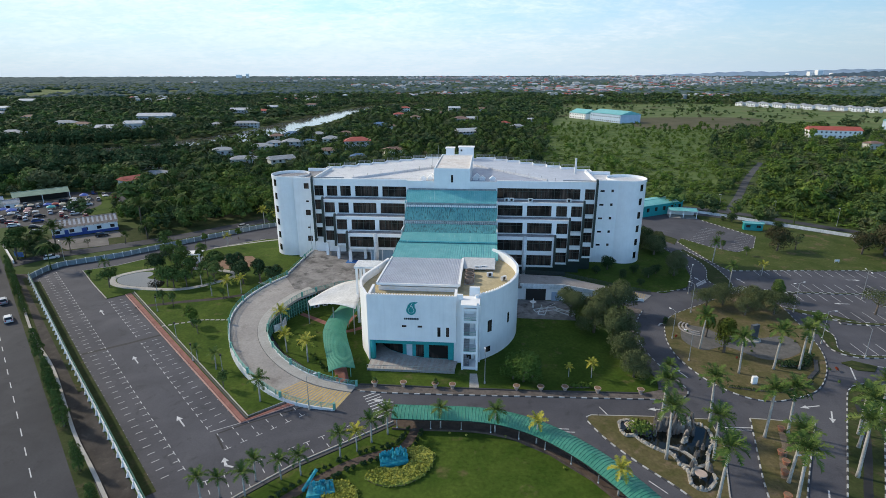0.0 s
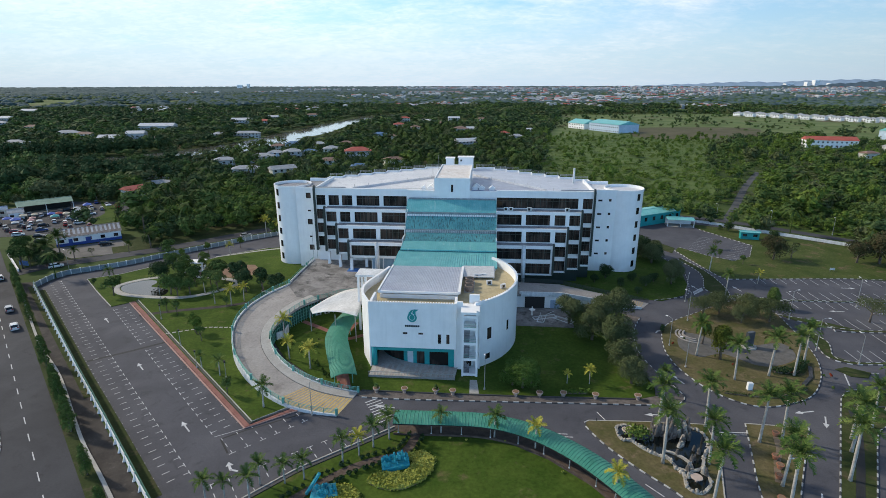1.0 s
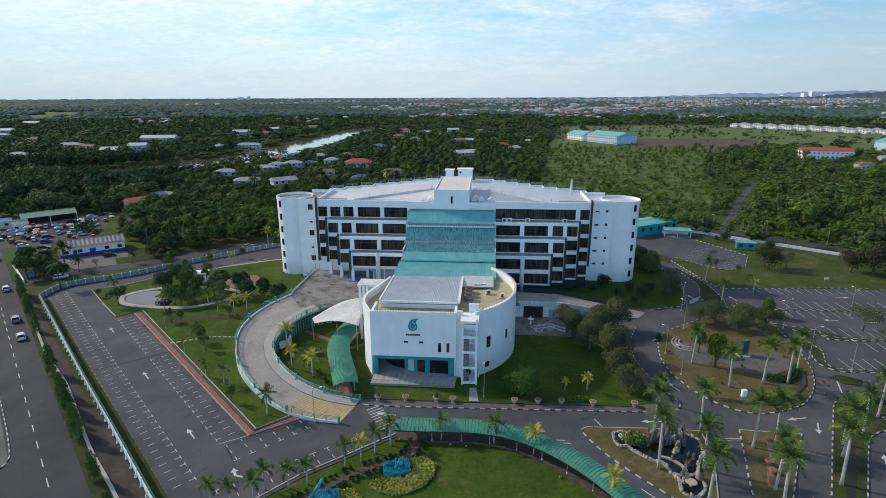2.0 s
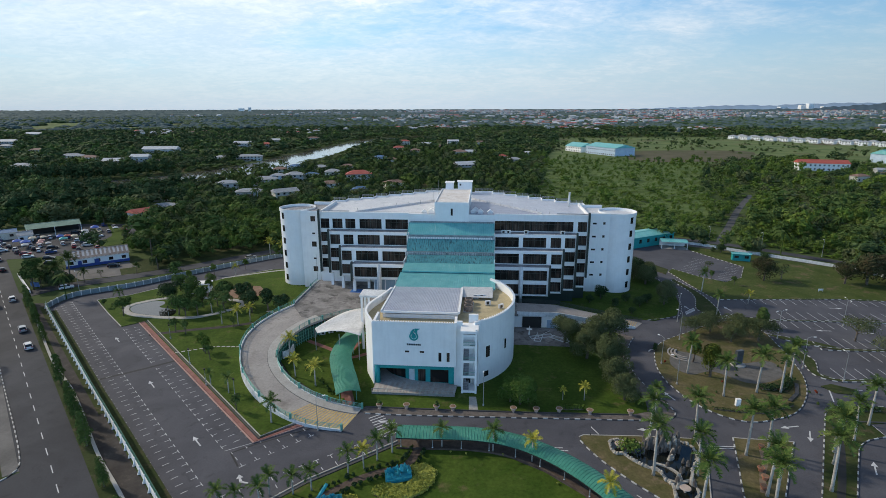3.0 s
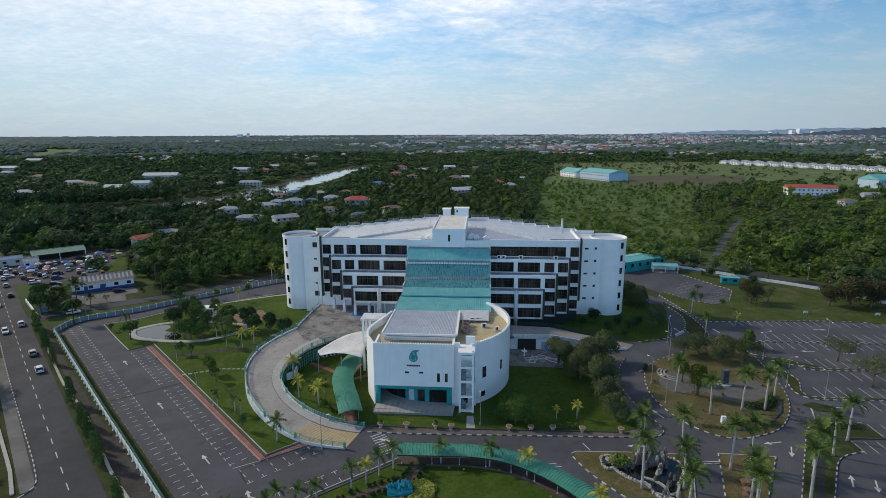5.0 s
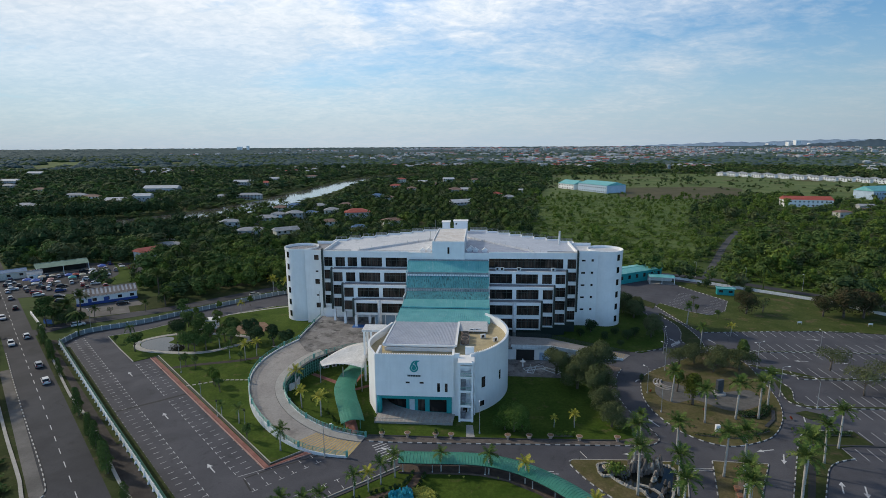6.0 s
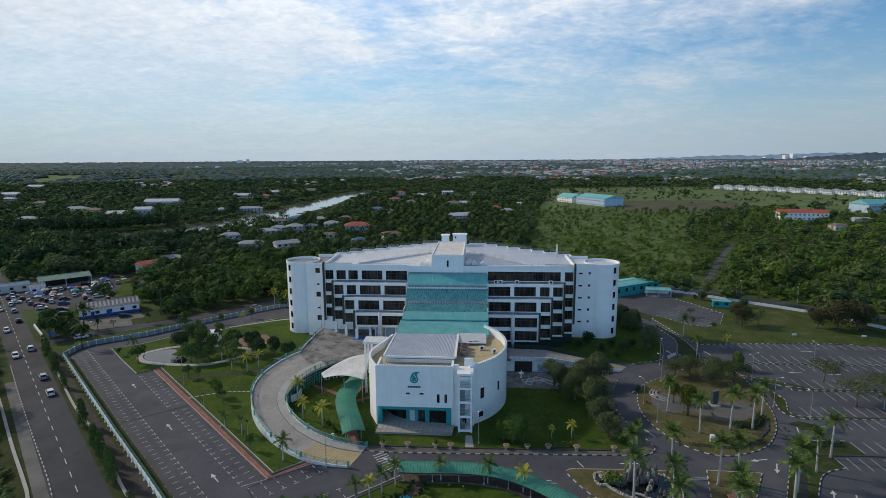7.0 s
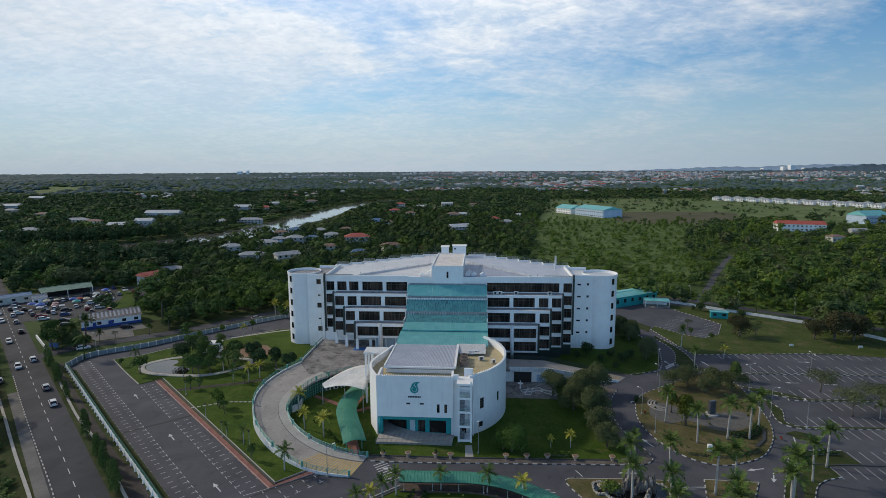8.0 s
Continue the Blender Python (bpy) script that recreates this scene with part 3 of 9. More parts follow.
pond_line = curve([(-96.5, 146.5), (-92.5, 140.8), (-83, 138.4), (-72.5, 138.6), (-65, 144.5), (-63, 150), (-71, 153.5), (-84, 154.5), (-92, 152)], 1.5, True)
pond_thing = thing("pond", "shallow garden pond with a pale paved rim", "pond")
part("water", Geo().prism(curve([(-95.4, 146.6), (-92.0, 141.7), (-84, 139.6), (-80, 139.6), (-80.5, 143.5), (-83.5, 145.2), (-87, 146.3), (-86.8, 149), (-88.5, 151.2), (-92.2, 150.6)], 1.0, True), 0.1, 0.17), POOL, pond_thing)
part("rim", Geo().wall(pond_line, 1.7, 0.1, 0.24, True), PAVING, pond_thing)
sheet("cross_path", band(curve([(-54, 143.8), (-50, 141.5), (-46.8, 138.5)], 2), 1.0), 0.13, 0.16, PAVING, "pale concrete footpath to the ramp", "path")
sheet("tower_path", band(curve([(-80, 174), (-66, 182), (-58, 185)], 3), 1.0), 0.13, 0.16, PAVING, "pale concrete footpath", "path")

# front lawn and its dark paved walk
WALK = [(-16.8, 91), (-10.2, 90.5), (0, 90.2), (10.2, 90), (20.2, 89.8), (34.2, 89.5), (39.5, 89.5), (42.6, 91.2), (42.9, 94.4), (41.2, 101), (40.4, 107), (40.7, 113), (43, 121), (46.5, 127.5)]
walk_line = curve(WALK, 1.0)
inner = [(43.5, 129.5), (38, 134), (20, 137), (-20, 142), (-34, 138), (-41, 130), (-42.6, 121), (-40.5, 113), (-35.4, 105), (-28, 98.2), (-20.5, 93.6)]
sheet("paved_walk", walk_line + inner, -0.05, 0.13, COBBLE, "dark paviour walk round the front lawn", "pavement")
sheet("front_lawn", [(-17.2, 93.1), (0, 92.2), (15, 91.6), (34, 91.2), (38, 92.4), (38.8, 95.5), (38.2, 101), (37.6, 108), (38.2, 115), (41, 124), (43, 129.4)] + inner[1:], 0.05, 0.17, LAWN, "green lawn in front of the building", "lawn")
plain_kerb([(-17.2, 93.1), (0, 92.2), (15, 91.6), (34, 91.2)], False, KERB_BLACK, 0.25, 0.3, "dark kerb behind the front walk")
plain_kerb(curve([(38, 92.4), (38.8, 95.5), (38.2, 101), (37.6, 108), (38.2, 115), (41, 124)], 1.5), False, KERB_BLACK, 0.5, 0.4, "dark retaining kerb of the lawn")
kerb(walk_line)
sheet("right_lawn", [(20, 137), (44, 141), (56, 138.5), (63.6, 142.8), (67.6, 150.7), (71.2, 165.5), (68.5, 180), (62, 200), (20, 214)], -0.05, 0.14, LAWN, "shaded lawn beside the round tower", "lawn")
kerb(curve([(54, 138.8), (60, 140.5), (64.2, 142.6), (68, 150.7), (71.6, 165.5), (69, 180)], 1.0))

# islands to the right
ROUND = curve([(51.5, 123.5), (47.2, 114.5), (46.0, 105.2), (48, 96.5), (51.5, 91.4), (56, 89.3), (61.8, 90.5), (67.2, 93.3), (72.5, 99.2), (76.3, 106), (78.6, 113.3), (80.5, 123), (81.5, 131), (79.5, 137.5), (73.5, 138.2), (62, 131)], 1.0, True)
sheet("round_island", ROUND, -0.05, 0.13, DRY_LAWN, "dry brownish lawn of the round island", "lawn")
kerb(ROUND, True)
sheet("island_paving", curve([(53, 119), (50, 112), (52.5, 107.5), (58, 109), (63, 104), (68, 104.5), (73, 108), (73.5, 114), (66, 113), (60, 114.5), (57, 118)], 1.5, True), 0.1, 0.15, PAVE_GREY, "grey block paving on the island", "pavement")
sheet("island_bed", curve([(64.0, 100.6), (68.4, 99.8), (72.6, 103.4), (73.2, 106.4), (70, 105.0), (66.5, 103.0)], 1.0, True), 0.1, 0.19, VERGE, "low green bed on the island", "bed")
ISLE_A = curve([(23.6, 84.6), (22.7, 83.2), (24.8, 77.9), (28.2, 72.6), (31.8, 68), (33.5, 64.5), (35, 58)], 1.0)
sheet("rockery_island", ISLE_A + [(37, 56), (38.2, 66.5), (42.4, 77.1), (43.2, 83.8), (33.5, 84.4)], -0.05, 0.13, DRY_LAWN, "dry lawn round the rockery", "lawn")
kerb(ISLE_A)
plain_kerb([(23.6, 84.6), (33.5, 84.4), (43.2, 83.8), (42.4, 77.1), (38.2, 66.5), (37, 56)], False, PAVING, 0.2, 0.16)
ISLE_B = [(50.1, 84.2), (46.9, 75.9), (44.2, 68.8), (41, 58)]
ISLE_C = [(60.2, 83.2), (49.5, 67.8), (42.5, 57)]
sheet("palm_island", ISLE_B + ISLE_C[::-1], -0.05, 0.13, DRY_LAWN, "dry lawn of the palm island", "lawn")
kerb(curve(ISLE_B, 1.0)), kerb(curve(ISLE_C, 1.0))
plain_kerb([(50.1, 84.2), (60.2, 83.2)], False, PAVING, 0.2, 0.16)
ISLE_D = curve([(84.8, 95.1), (79, 95.2), (75.4, 95.0), (72.6, 93.2), (70.4, 90.4), (64.5, 81.8), (54.2, 66.7), (47.5, 57)], 1.0)
sheet("drain_island", ISLE_D + [(52, 57), (61, 69), (67.9, 78.3), (70.8, 81.9), (73.5, 83.8), (77.6, 85.0), (77.7, 89.0), (85.0, 89.8)], -0.05, 0.13, VERGE, "grass island along an open drain", "lawn")
kerb(ISLE_D), kerb(curve([(52, 57), (61, 69), (67.9, 78.3), (70.8, 81.9), (73.5, 83.8), (77.6, 85.0)], 1.0))
plain_kerb([(72.3, 89.8), (85, 89.3), (112, 87.4)], False, KERB_BLACK, 0.35, 0.2, "dark kerb between two parking rows")
tagged(part("open_drain", Geo().wall(curve([(52.2, 59), (57, 66.7), (62, 73.7), (66.6, 80.5), (69.3, 85.0), (70.9, 88.4)], 2), 1.1, 0.05, 0.142), DARK), "dark open drain in the grass", "drain", "", "structure")

# right-hand lots: dividers and the grass beyond
NOSES = ([(76.5, 138.4), (80, 141.5), (88, 140.0), (92, 139.7), (150, 136.6), (150, 135.9), (92, 138.9), (88, 138.8), (82.5, 136)],
         [(81.8, 130), (86, 127.9), (90, 126.0), (95.5, 121.4), (142, 120.0), (142, 119.4), (94.6, 120.2), (90, 122.5), (84, 126.5)],
         [(83.5, 121.5), (84.2, 115), (81.2, 108.6), (83, 106.2), (90, 105.8), (128, 104.6), (128, 103.9), (90, 104.9), (82.4, 105.2), (79.6, 108.5), (81.4, 115)],
         [(77.8, 103), (80.6, 103.9), (84, 101.6), (82, 99.6), (79, 100.2)])
for i, nose in enumerate(NOSES):
    sheet("lot_divider", nose, -0.05, 0.12, VERGE, "narrow grass divider between parking rows", "lawn")
    if i < 3:
        kerb(curve(nose[:5], 1.0)), kerb(curve(nose[5:], 1.0))
RIGHT_GRASS = [(77, 184), (79.3, 163), (81, 156.4), (84.7, 155.6), (118, 156.4), (132, 154.6), (170, 146), (165, 150), (140, 190), (112, 213), (97.5, 222), (98, 212), (107, 190.4), (99.5, 177.6), (92, 173), (86, 178), (80, 188)]
sheet("back_lawn", RIGHT_GRASS, -0.05, 0.13, WORN_LAWN, "wide lawn behind the lots", "lawn")
kerb(curve([(77, 184), (79.3, 163), (81, 156.4), (84.7, 155.6), (118, 156.4), (132, 154.6)], 1.0))
kerb([(80, 188), (86, 178), (92, 173), (99.5, 177.6), (107, 190.4), (98, 212)])
STRIP = curve([(74.2, 174), (75.6, 163), (74.5, 156), (71.2, 147), (74.5, 141.6), (77, 146), (78.2, 157), (77.6, 166), (75.6, 176)], 1.0)
sheet("lane_strip", STRIP, -0.05, 0.12, VERGE, "grass strip between two drives", "lawn")
kerb(STRIP)
sheet("side_lawn", [(70.5, 190), (75, 181), (78.2, 187), (75.5, 192.5), (71.5, 197)], -0.05, 0.11, VERGE, "grass beside the back car park", "lawn")

# the oval lawn in front, with its path
OVAL = [(-45, 46), (-28.4, 64.9), (-23, 70.5), (-16.5, 75.4), (-9.4, 81.0), (-5.5, 79.9), (0, 79.6), (5, 79.4), (10, 77.6), (15, 74.2), (20, 69.0), (23.5, 63.5), (27, 54), (20, 30), (-20, 30)]
sheet("oval_lawn", OVAL, -0.05, 0.14, LAWN, "large mown oval lawn", "lawn")
tagged(part("lawn_drain", Geo().wall([(-45, 46.8), (-28.2, 65.7), (-22.8, 71.2), (-16.3, 76.1), (-9.3, 81.6)], 0.5, 0.0, 0.18), KERB_BLACK), "dark drain edge of the oval lawn", "drain", "", "structure")
plain_kerb([(-45.5, 47.5), (-28.6, 66.1), (-23.2, 71.7), (-16.7, 76.7), (-9.7, 82.2)])
oval_path = curve([(-5.8, 80.2), (-6.8, 76.8), (-8.5, 74.9), (-12.5, 73.3), (-17, 70.3), (-24, 63), (-28, 56)], 1.0)
sheet("lawn_path", band(oval_path, 1.5), 0.13, 0.16, PATH_BROWN, "narrow dark brown garden path", "path")

# ---- painted markings ----
LOT = Vector((-0.694, 0.720)).normalized()
marks = Geo()


def dash(p, d, length, w=0.11):
    n = Vector((-d.y, d.x)) * w / 2
    q = p + d * length
    marks.prism([tuple(p + n), tuple(p - n), tuple(q - n), tuple(q + n)], 0.0, 0.008)


for start, end, side in ((Vector((-39.3, 70.53)), Vector((-116.4, 150.6)), -1), (Vector((-40.2, 79.96)), Vector((-88.5, 130.7)), 1)):
    d = (end - start).normalized()
    n = Vector((d.y, -d.x)) * side
    pitch = 2.261 if side < 0 else 2.289
    for i in range(int((end - start).length / pitch) + 1):
        p = start + d * pitch * i
        if i % 29 == 18 and side > 0:
            continue
        dash(p - d * 0.55, d, 1.1)
        for a, b in ((0.0, 0.9), (2.1, 1.1), (4.3, 0.7)):
            dash(p + n * a, n, b)
for start, end, side, count in ((Vector((-34.6, 75.0)), Vector((-24.2, 84.6)), -1, 6), (Vector((-35.0, 68.0)), Vector((-15.0, 82.3)), 1, 10)):
    d = (end - start).normalized()
    n = Vector((d.y, -d.x)) * side
    for i in range(count):
        p = start + d * 2.5 * i
        dash(p - d * 0.55, d, 1.1)
        for a, b in ((0.0, 0.9), (2.1, 1.0), (4.2, 0.6)):
            dash(p + n * a, n, b)
dash(Vector((-39.2, 78.9)), Vector((0.86, 0.51)).normalized(), 5.2)
for i in range(11):
    dash(Vector((93.6 + 1.33 * i, 173.2 + 1.85 * i)), Vector((-0.86, 0.50)), 4.6, 0.06)
    dash(Vector((84.0 + 1.33 * i, 181.2 + 1.85 * i)), Vector((-0.86, 0.50)), 4.6, 0.06)
for x0, y0, x1, slope, length, step in ((88.3, 156.4, 150, -0.045, 4.2, 2.9), (93.0, 145.7, 146, -0.037, 5.4, 2.9), (89.7, 138.3, 146, -0.060, 4.1, 3.0), (93.8, 127.6, 142, -0.034, 5.3, 2.75), (97.0, 119.2, 142, -0.034, 4.6, 2.75),
                                         (85.4, 111.3, 128, -0.030, 5.0, 2.6), (90.4, 104.4, 128, -0.030, 4.3, 2.65), (85.7, 94.8, 116, -0.020, 4.5, 2.6), (78.0, 88.7, 112, -0.055, 4.2, 2.35)):
    for i in range(int((x1 - x0) / step)):
        dash(Vector((x0 + step * i, y0 + slope * step * i)), Vector((-0.06, -1)).normalized(), length, 0.11)
for i in range(9):
    a = Vector((-15.9 + 0.42 * i, 89.3 - 0.75 * i))
    dash(a, Vector((0.82, 0.57)).normalized(), 2.9, 0.22)
for p, q, n in (((66.6, 143.2), (70.6, 146.6), 9), ((75.2, 139.9), (79.8, 141.8), 10)):
    for i in range(n):
        a = Vector(p) + (Vector(q) - Vector(p)) * i / n
        dash(a, Vector((0.25, 1)).normalized(), 2.4, 0.22)
dash(Vector((44.2, 81.8)), Vector((1, 0.0)), 4.9, 0.18), dash(Vector((44.4, 81.2)), Vector((1, 0.0)), 4.9, 0.12)
dash(Vector((16.2, 81.0)), Vector((1, -0.05)), 3.0, 0.2), dash(Vector((17.4, 80.2)), Vector((1, -0.05)), 2.6, 0.2)
dash(Vector((28.2, 69.4)), Vector((0.6, -0.8)), 3.0, 0.16)
dash(Vector((76.4, 96.8)), Vector((0.42, 0.9)).normalized(), 5.0, 0.25)
tagged(part("parking_marking", marks, PAINT_LINE), "worn white parking bay and crossing lines", "marking", "", "structure")


def arrow(x, y, turn, size=1.0, bend=0):
    g = Geo()
    if bend:
        g.prism([(-0.15, -1.6), (0.15, -1.6), (0.25, -0.5), (0.9, 0.2), (0.75, 0.5), (-0.1, -0.2)], 0.0, 0.008)
        g.prism([(0.5, 0.75), (1.15, -0.15), (1.6, 0.95)], 0.0, 0.0085)
    else:
        g.prism([(-0.12, -1.9), (0.12, -1.9), (0.12, 0.6), (-0.12, 0.6)], 0.0, 0.008)
        g.prism([(-0.5, 0.5), (0.5, 0.5), (0, 1.9)], 0.0, 0.0085)
    ob = tagged(part("road_arrow", g, PAINT_LINE), "white painted direction arrow on the asphalt", "marking", "road arrows", "structure")
    ob.matrix_world = pose(x, y, 0.001, 0, 0, turn) @ Matrix.Scale(size, 4)


for x, y, a, s, b in ((-85.6, 123.7, 44, 1.0, 0), (-64.4, 101.4, 44, 1.0, 0), (-45.3, 81.6, 44, 1.0, 0), (-33.7, 71.2, 80, 1.0, 1), (-102, 150, -60, 1.0, 1), (-12.2, 88.1, 80, 1.0, 0), (35.7, 86.6, 90, 1.0, 0),
                      (62.3, 87.9, 100, 1.0, 0), (64.2, 85.0, 150, 1.0, 0), (44.3, 98.7, 20, 1.0, 0), (51.6, 66.4, 150, 1.0, 0), (68.9, 148.5, 10, 1.0, 0), (80.4, 147.9, 10, 1.0, 0),
                      (112.2, 148.9, -95, 1.0, 0), (97.9, 132.4, 85, 1.0, 0), (108, 131.0, -95, 1.0, 0), (48.3, 120.5, -35, 1.0, 1), (83.6, 101.8, 80, 1.0, 0), (69.2, 76.4, -30, 1.0, 0), (72.4, 75.0, 150, 1.0, 0)):
    arrow(x, y, a, s, b)
for pts, w in (([(-77, 103.2), (-70, 108.2), (-64.5, 112.6)], 0.8), ([(-37.9, 78.4), (-34.9, 80.6), (-26, 85.9)], 0.3), ([(-37.9, 78.4), (-35.3, 74.9)], 0.3)):
    tagged(part("tar_seam", Geo().wall(pts, w, -0.01, 0.006), TAR), "dark tar seam across the asphalt", "marking", "", "structure")
kerb(curve([along(s, o) for s, o in ((100.2, -14.0), (100.2, -6.0), (100.9, -2.9), (103.2, -1.3), (107.0, -1.0), (115, -0.9), (140, -1.2), (165, -1.3), (190, -1.2))], 1.5))
sheet("side_road", road_band(60, 101, -40, -1.4), -0.05, 0.016, ROAD_ASPHALT, "grey side road joining the public road", "road")
strip_in = [(x + 1.9 * RN.x, y + 1.9 * RN.y) for x, y in ((-42.3, 64.6), (-60.1, 83), (-75.1, 98.3), (-117.5, 142.4))]
sheet("lot_verge", [(-42.3, 64.6), (-60.1, 83), (-75.1, 98.3), (-117.5, 142.4)] + strip_in[::-1], -0.05, 0.03, VERGE, "narrow grass strip along the car park wall", "verge")

# ---- the office building ----
BM = pose(-0.2, 164, 0, 0, 0, -3.3)
FLOORS = (4.2, 8.4, 12.6, 16.8, 21.0)
BLOCKS = ((40.6, -7.2), (36.9, -10.4), (32.8, -13.3), (28.8, -16.0))
office = thing("office_building", "six-storey white office building with stepped terraces and round end towers", "office building", BM)

HALF = 12.9
win_cache = {}


def window(parent, u0, u1, z0, z1, v, panes, name="window"):
    """A tinted window set back in its opening: dark frame, with the pane behind."""
    w, h = round(u1 - u0, 2), round(z1 - z0, 2)
    key = (w, h, panes)
    if key not in win_cache:
        fr = Geo()
        for x in [0] + [w * i / panes for i in range(1, panes)] + [w]:
            fr.box(x - 0.05, x + 0.05, -0.06, 0.06, 0, h)
        fr.box(0, w, -0.06, 0.06, -0.02, 0.08).box(0, w, -0.06, 0.06, h - 0.08, h + 0.02)
        if h > 2:
            fr.box(0, w, -0.05, 0.05, h * 0.68, h * 0.68 + 0.07)
        win_cache[key] = (fr.mesh("window", GREEN_DARK), Geo().box(0.03, w - 0.03, 0.02, 0.04, 0.03, h - 0.03).mesh("pane", GLASS))
    fm, pm = win_cache[key]
    ob = new(name, fm)
    ob.parent = parent
    ob.matrix_local = pose(u0, v, z0)
    pane = new("pane", pm)
    pane.parent = ob
    return ob


def facade(side):
    """One wing: four blocks, each lower one further forward and shorter."""
    left = side < 0
    bays = [(HALF + 0.3, 20.1), (21.3, 28.1)]
    extra = [[(29.4, 32.5), (33.4, 36.5), (37.5, 40.2)], [(29.4, 32.4), (33.5, 36.5)], [(29.4, 32.4)], []]
    for k, (end, v) in enumerate(BLOCKS):
        back = 14.0
        top = 26.5 if k == 0 else FLOORS[5 - k] + 0.12
        low = 3.9 if not left else 0.0 if k == 0 else (8.0 if k < 3 else 7.9)
        g = Geo()
        mine = bays + extra[k]
        rows = FLOORS[:5 - k] if not left else FLOORS[1:5 - k]
        prev_end = HALF if k == 3 else BLOCKS[k + 1][0]
        span = lambda a, b: (min(side * a, side * b), max(side * a, side * b))
        # core behind the glass
        a, b = span(HALF, end)
        core_v = v + 0.55 if not (k == 0 and not left) else v + 0.55
        g.box(a, b, core_v, back, low, min(top - 0.1, 24.8))
        # bands at each floor and piers between the bays
        for r, z in enumerate(rows):
            whole = z == rows[-1] or k == 3
            a, b = span(HALF if whole else prev_end, end)
            g.box(a, b, v, core_v, z + 3.42, (z + 4.32) if z != rows[-1] else top)
            g.box(a, b, v, core_v, z - 0.02, z + 0.42) if not whole else g.box(a, b, v + 0.1, core_v, z - 0.05, z + 0.35)
            edges = [(p, q) for p, q in mine] if whole else [(prev_end + 0.34, end - 0.30)]
            if k == 0 and not left and z == rows[-1]:
                edges = [(HALF + 0.1, 36.2), (37.5, 40.2)]
            x = HALF if whole else prev_end
            for p, q in edges + [(end, end)]:
                if p - x > 0.05:
                    c, d = span(x, p)
                    g.box(c, d, v + 0.04, core_v, z + 0.3, z + 3.5)
                x = q
            for p, q in edges:
                c, d = span(p, q)
                window(office, c, d, z + 0.42, z + 3.42, v + 0.28, max(2, round((q - p) / 1.75)))
        if not left:
            a, b = span(HALF if k == 3 else prev_end, end)
            # The base is coloured dark for the shadow that lies along it.
            part("plinth", Geo().box(a, b, v + 1.6, v + 4.0, 0, 3.9), GREEN_DARK, office, "recessed ground storey, shade put into its dark colour")
        part("wing_wall", g, WHITE, office)
        # terrace deck behind the edge of each lower block
        if k:
            a, b = span(HALF, end)
            part("terrace_deck", Geo().box(a, b, v + 0.35, BLOCKS[k - 1][1] + 0.1, top - 0.02, top + 0.05), DECK_GREY, office, "stained grey terrace deck")
            part("pier", Geo().box(*span(20.1, 21.3), v - 0.25, v + 0.1, (4.2 if not left or k == 3 else rows[0] + 0.1) if k == 3 else rows[-1] + 0.3, top - 0.15), WHITE, office)
        # the dark fin at the outer end, with a rounded shoulder
        c = side * (end + 0.05)
        z0 = (4.5 if k else 7.5) if not left else (8.3 if k in (1, 2) else 7.6)
        fin = [(-0.75 + 0.0, z0), (0.5, z0), (0.5, top + 0.5), (0.2, top + 0.75), (-0.3, top + 0.5), (-0.7, top - 0.2)]
        g = Geo()
        n = len(fin)
        g.v = [(c - 0.27, v + p, z) for p, z in fin] + [(c + 0.27, v + p, z) for p, z in fin]
        g.f = [tuple(range(n)), tuple(range(n, 2 * n))] + [(i, (i + 1) % n, n + (i + 1) % n, n + i) for i in range(n)]
        part("fin", g, GREEN_DARK, office, "dark green fin at the end of a terrace")
        g = Geo()
        g.tube([(side * (end - 9.5), v - 0.1, top + 0.35 if k == 0 else top + 0.3), (side * (end - 0.4), v - 0.3, top + 0.35 if k == 0 else top + 0.3)], 0.16, 6) if k == 0 else None
        if k == 0:
            part("gutter_pipe", g, MAST, office)


facade(-1), facade(1)
for u, z in ((-20.7, 4.2), (20.7, 0.2)):
    part("round_column", Geo().cyl(u, -16.45, z, 12.95, 0.5, 0.5, 10), WHITE_DIRTY, office, "round white column", True)
# the middle, behind the cascading roofs
part("centre_wall", Geo().box(-HALF, HALF, -7.2, 14, 0, 24.8), WHITE, office)
# undercroft of the left wing: columns, blue glass wall, dark back
for u, v in ((-28.3, -15.6), (-21.0, -15.6), (-32.4, -12.9), (-36.5, -10.0), (-24.6, -12.5)):
    part("column", Geo().box(u - 0.4, u + 0.4, v - 0.4, v + 0.4, 4.2, 8.0), WHITE, office)
part("glass_wall", Geo().box(-22.6, -12.9, -14.3, -14.1, 4.2, 8.0), GLASS_BLUE, office, "pale blue glazed ground-floor wall")
for u in (-22.6, -19.3, -16.1):
    part("glazing_bar", Geo().box(u - 0.1, u + 0.1, -14.4, -14.25, 4.2, 8.0), WHITE, office)
# Near-black panel: the undercroft's shade is put into its colour.
part("undercroft_back", Geo().box(-40.4, -22.6, -6.0, -5.8, 4.2, 8.0), DARK, office, "dark back panel standing for the shade under the wing")
part("entrance_mat", Geo().box(-29.5, -25.0, -17.0, -14.2, 4.2, 4.26), plain("blue_mat", (0.03, 0.13, 0.36), 0.9), office, "bright blue entrance mat")

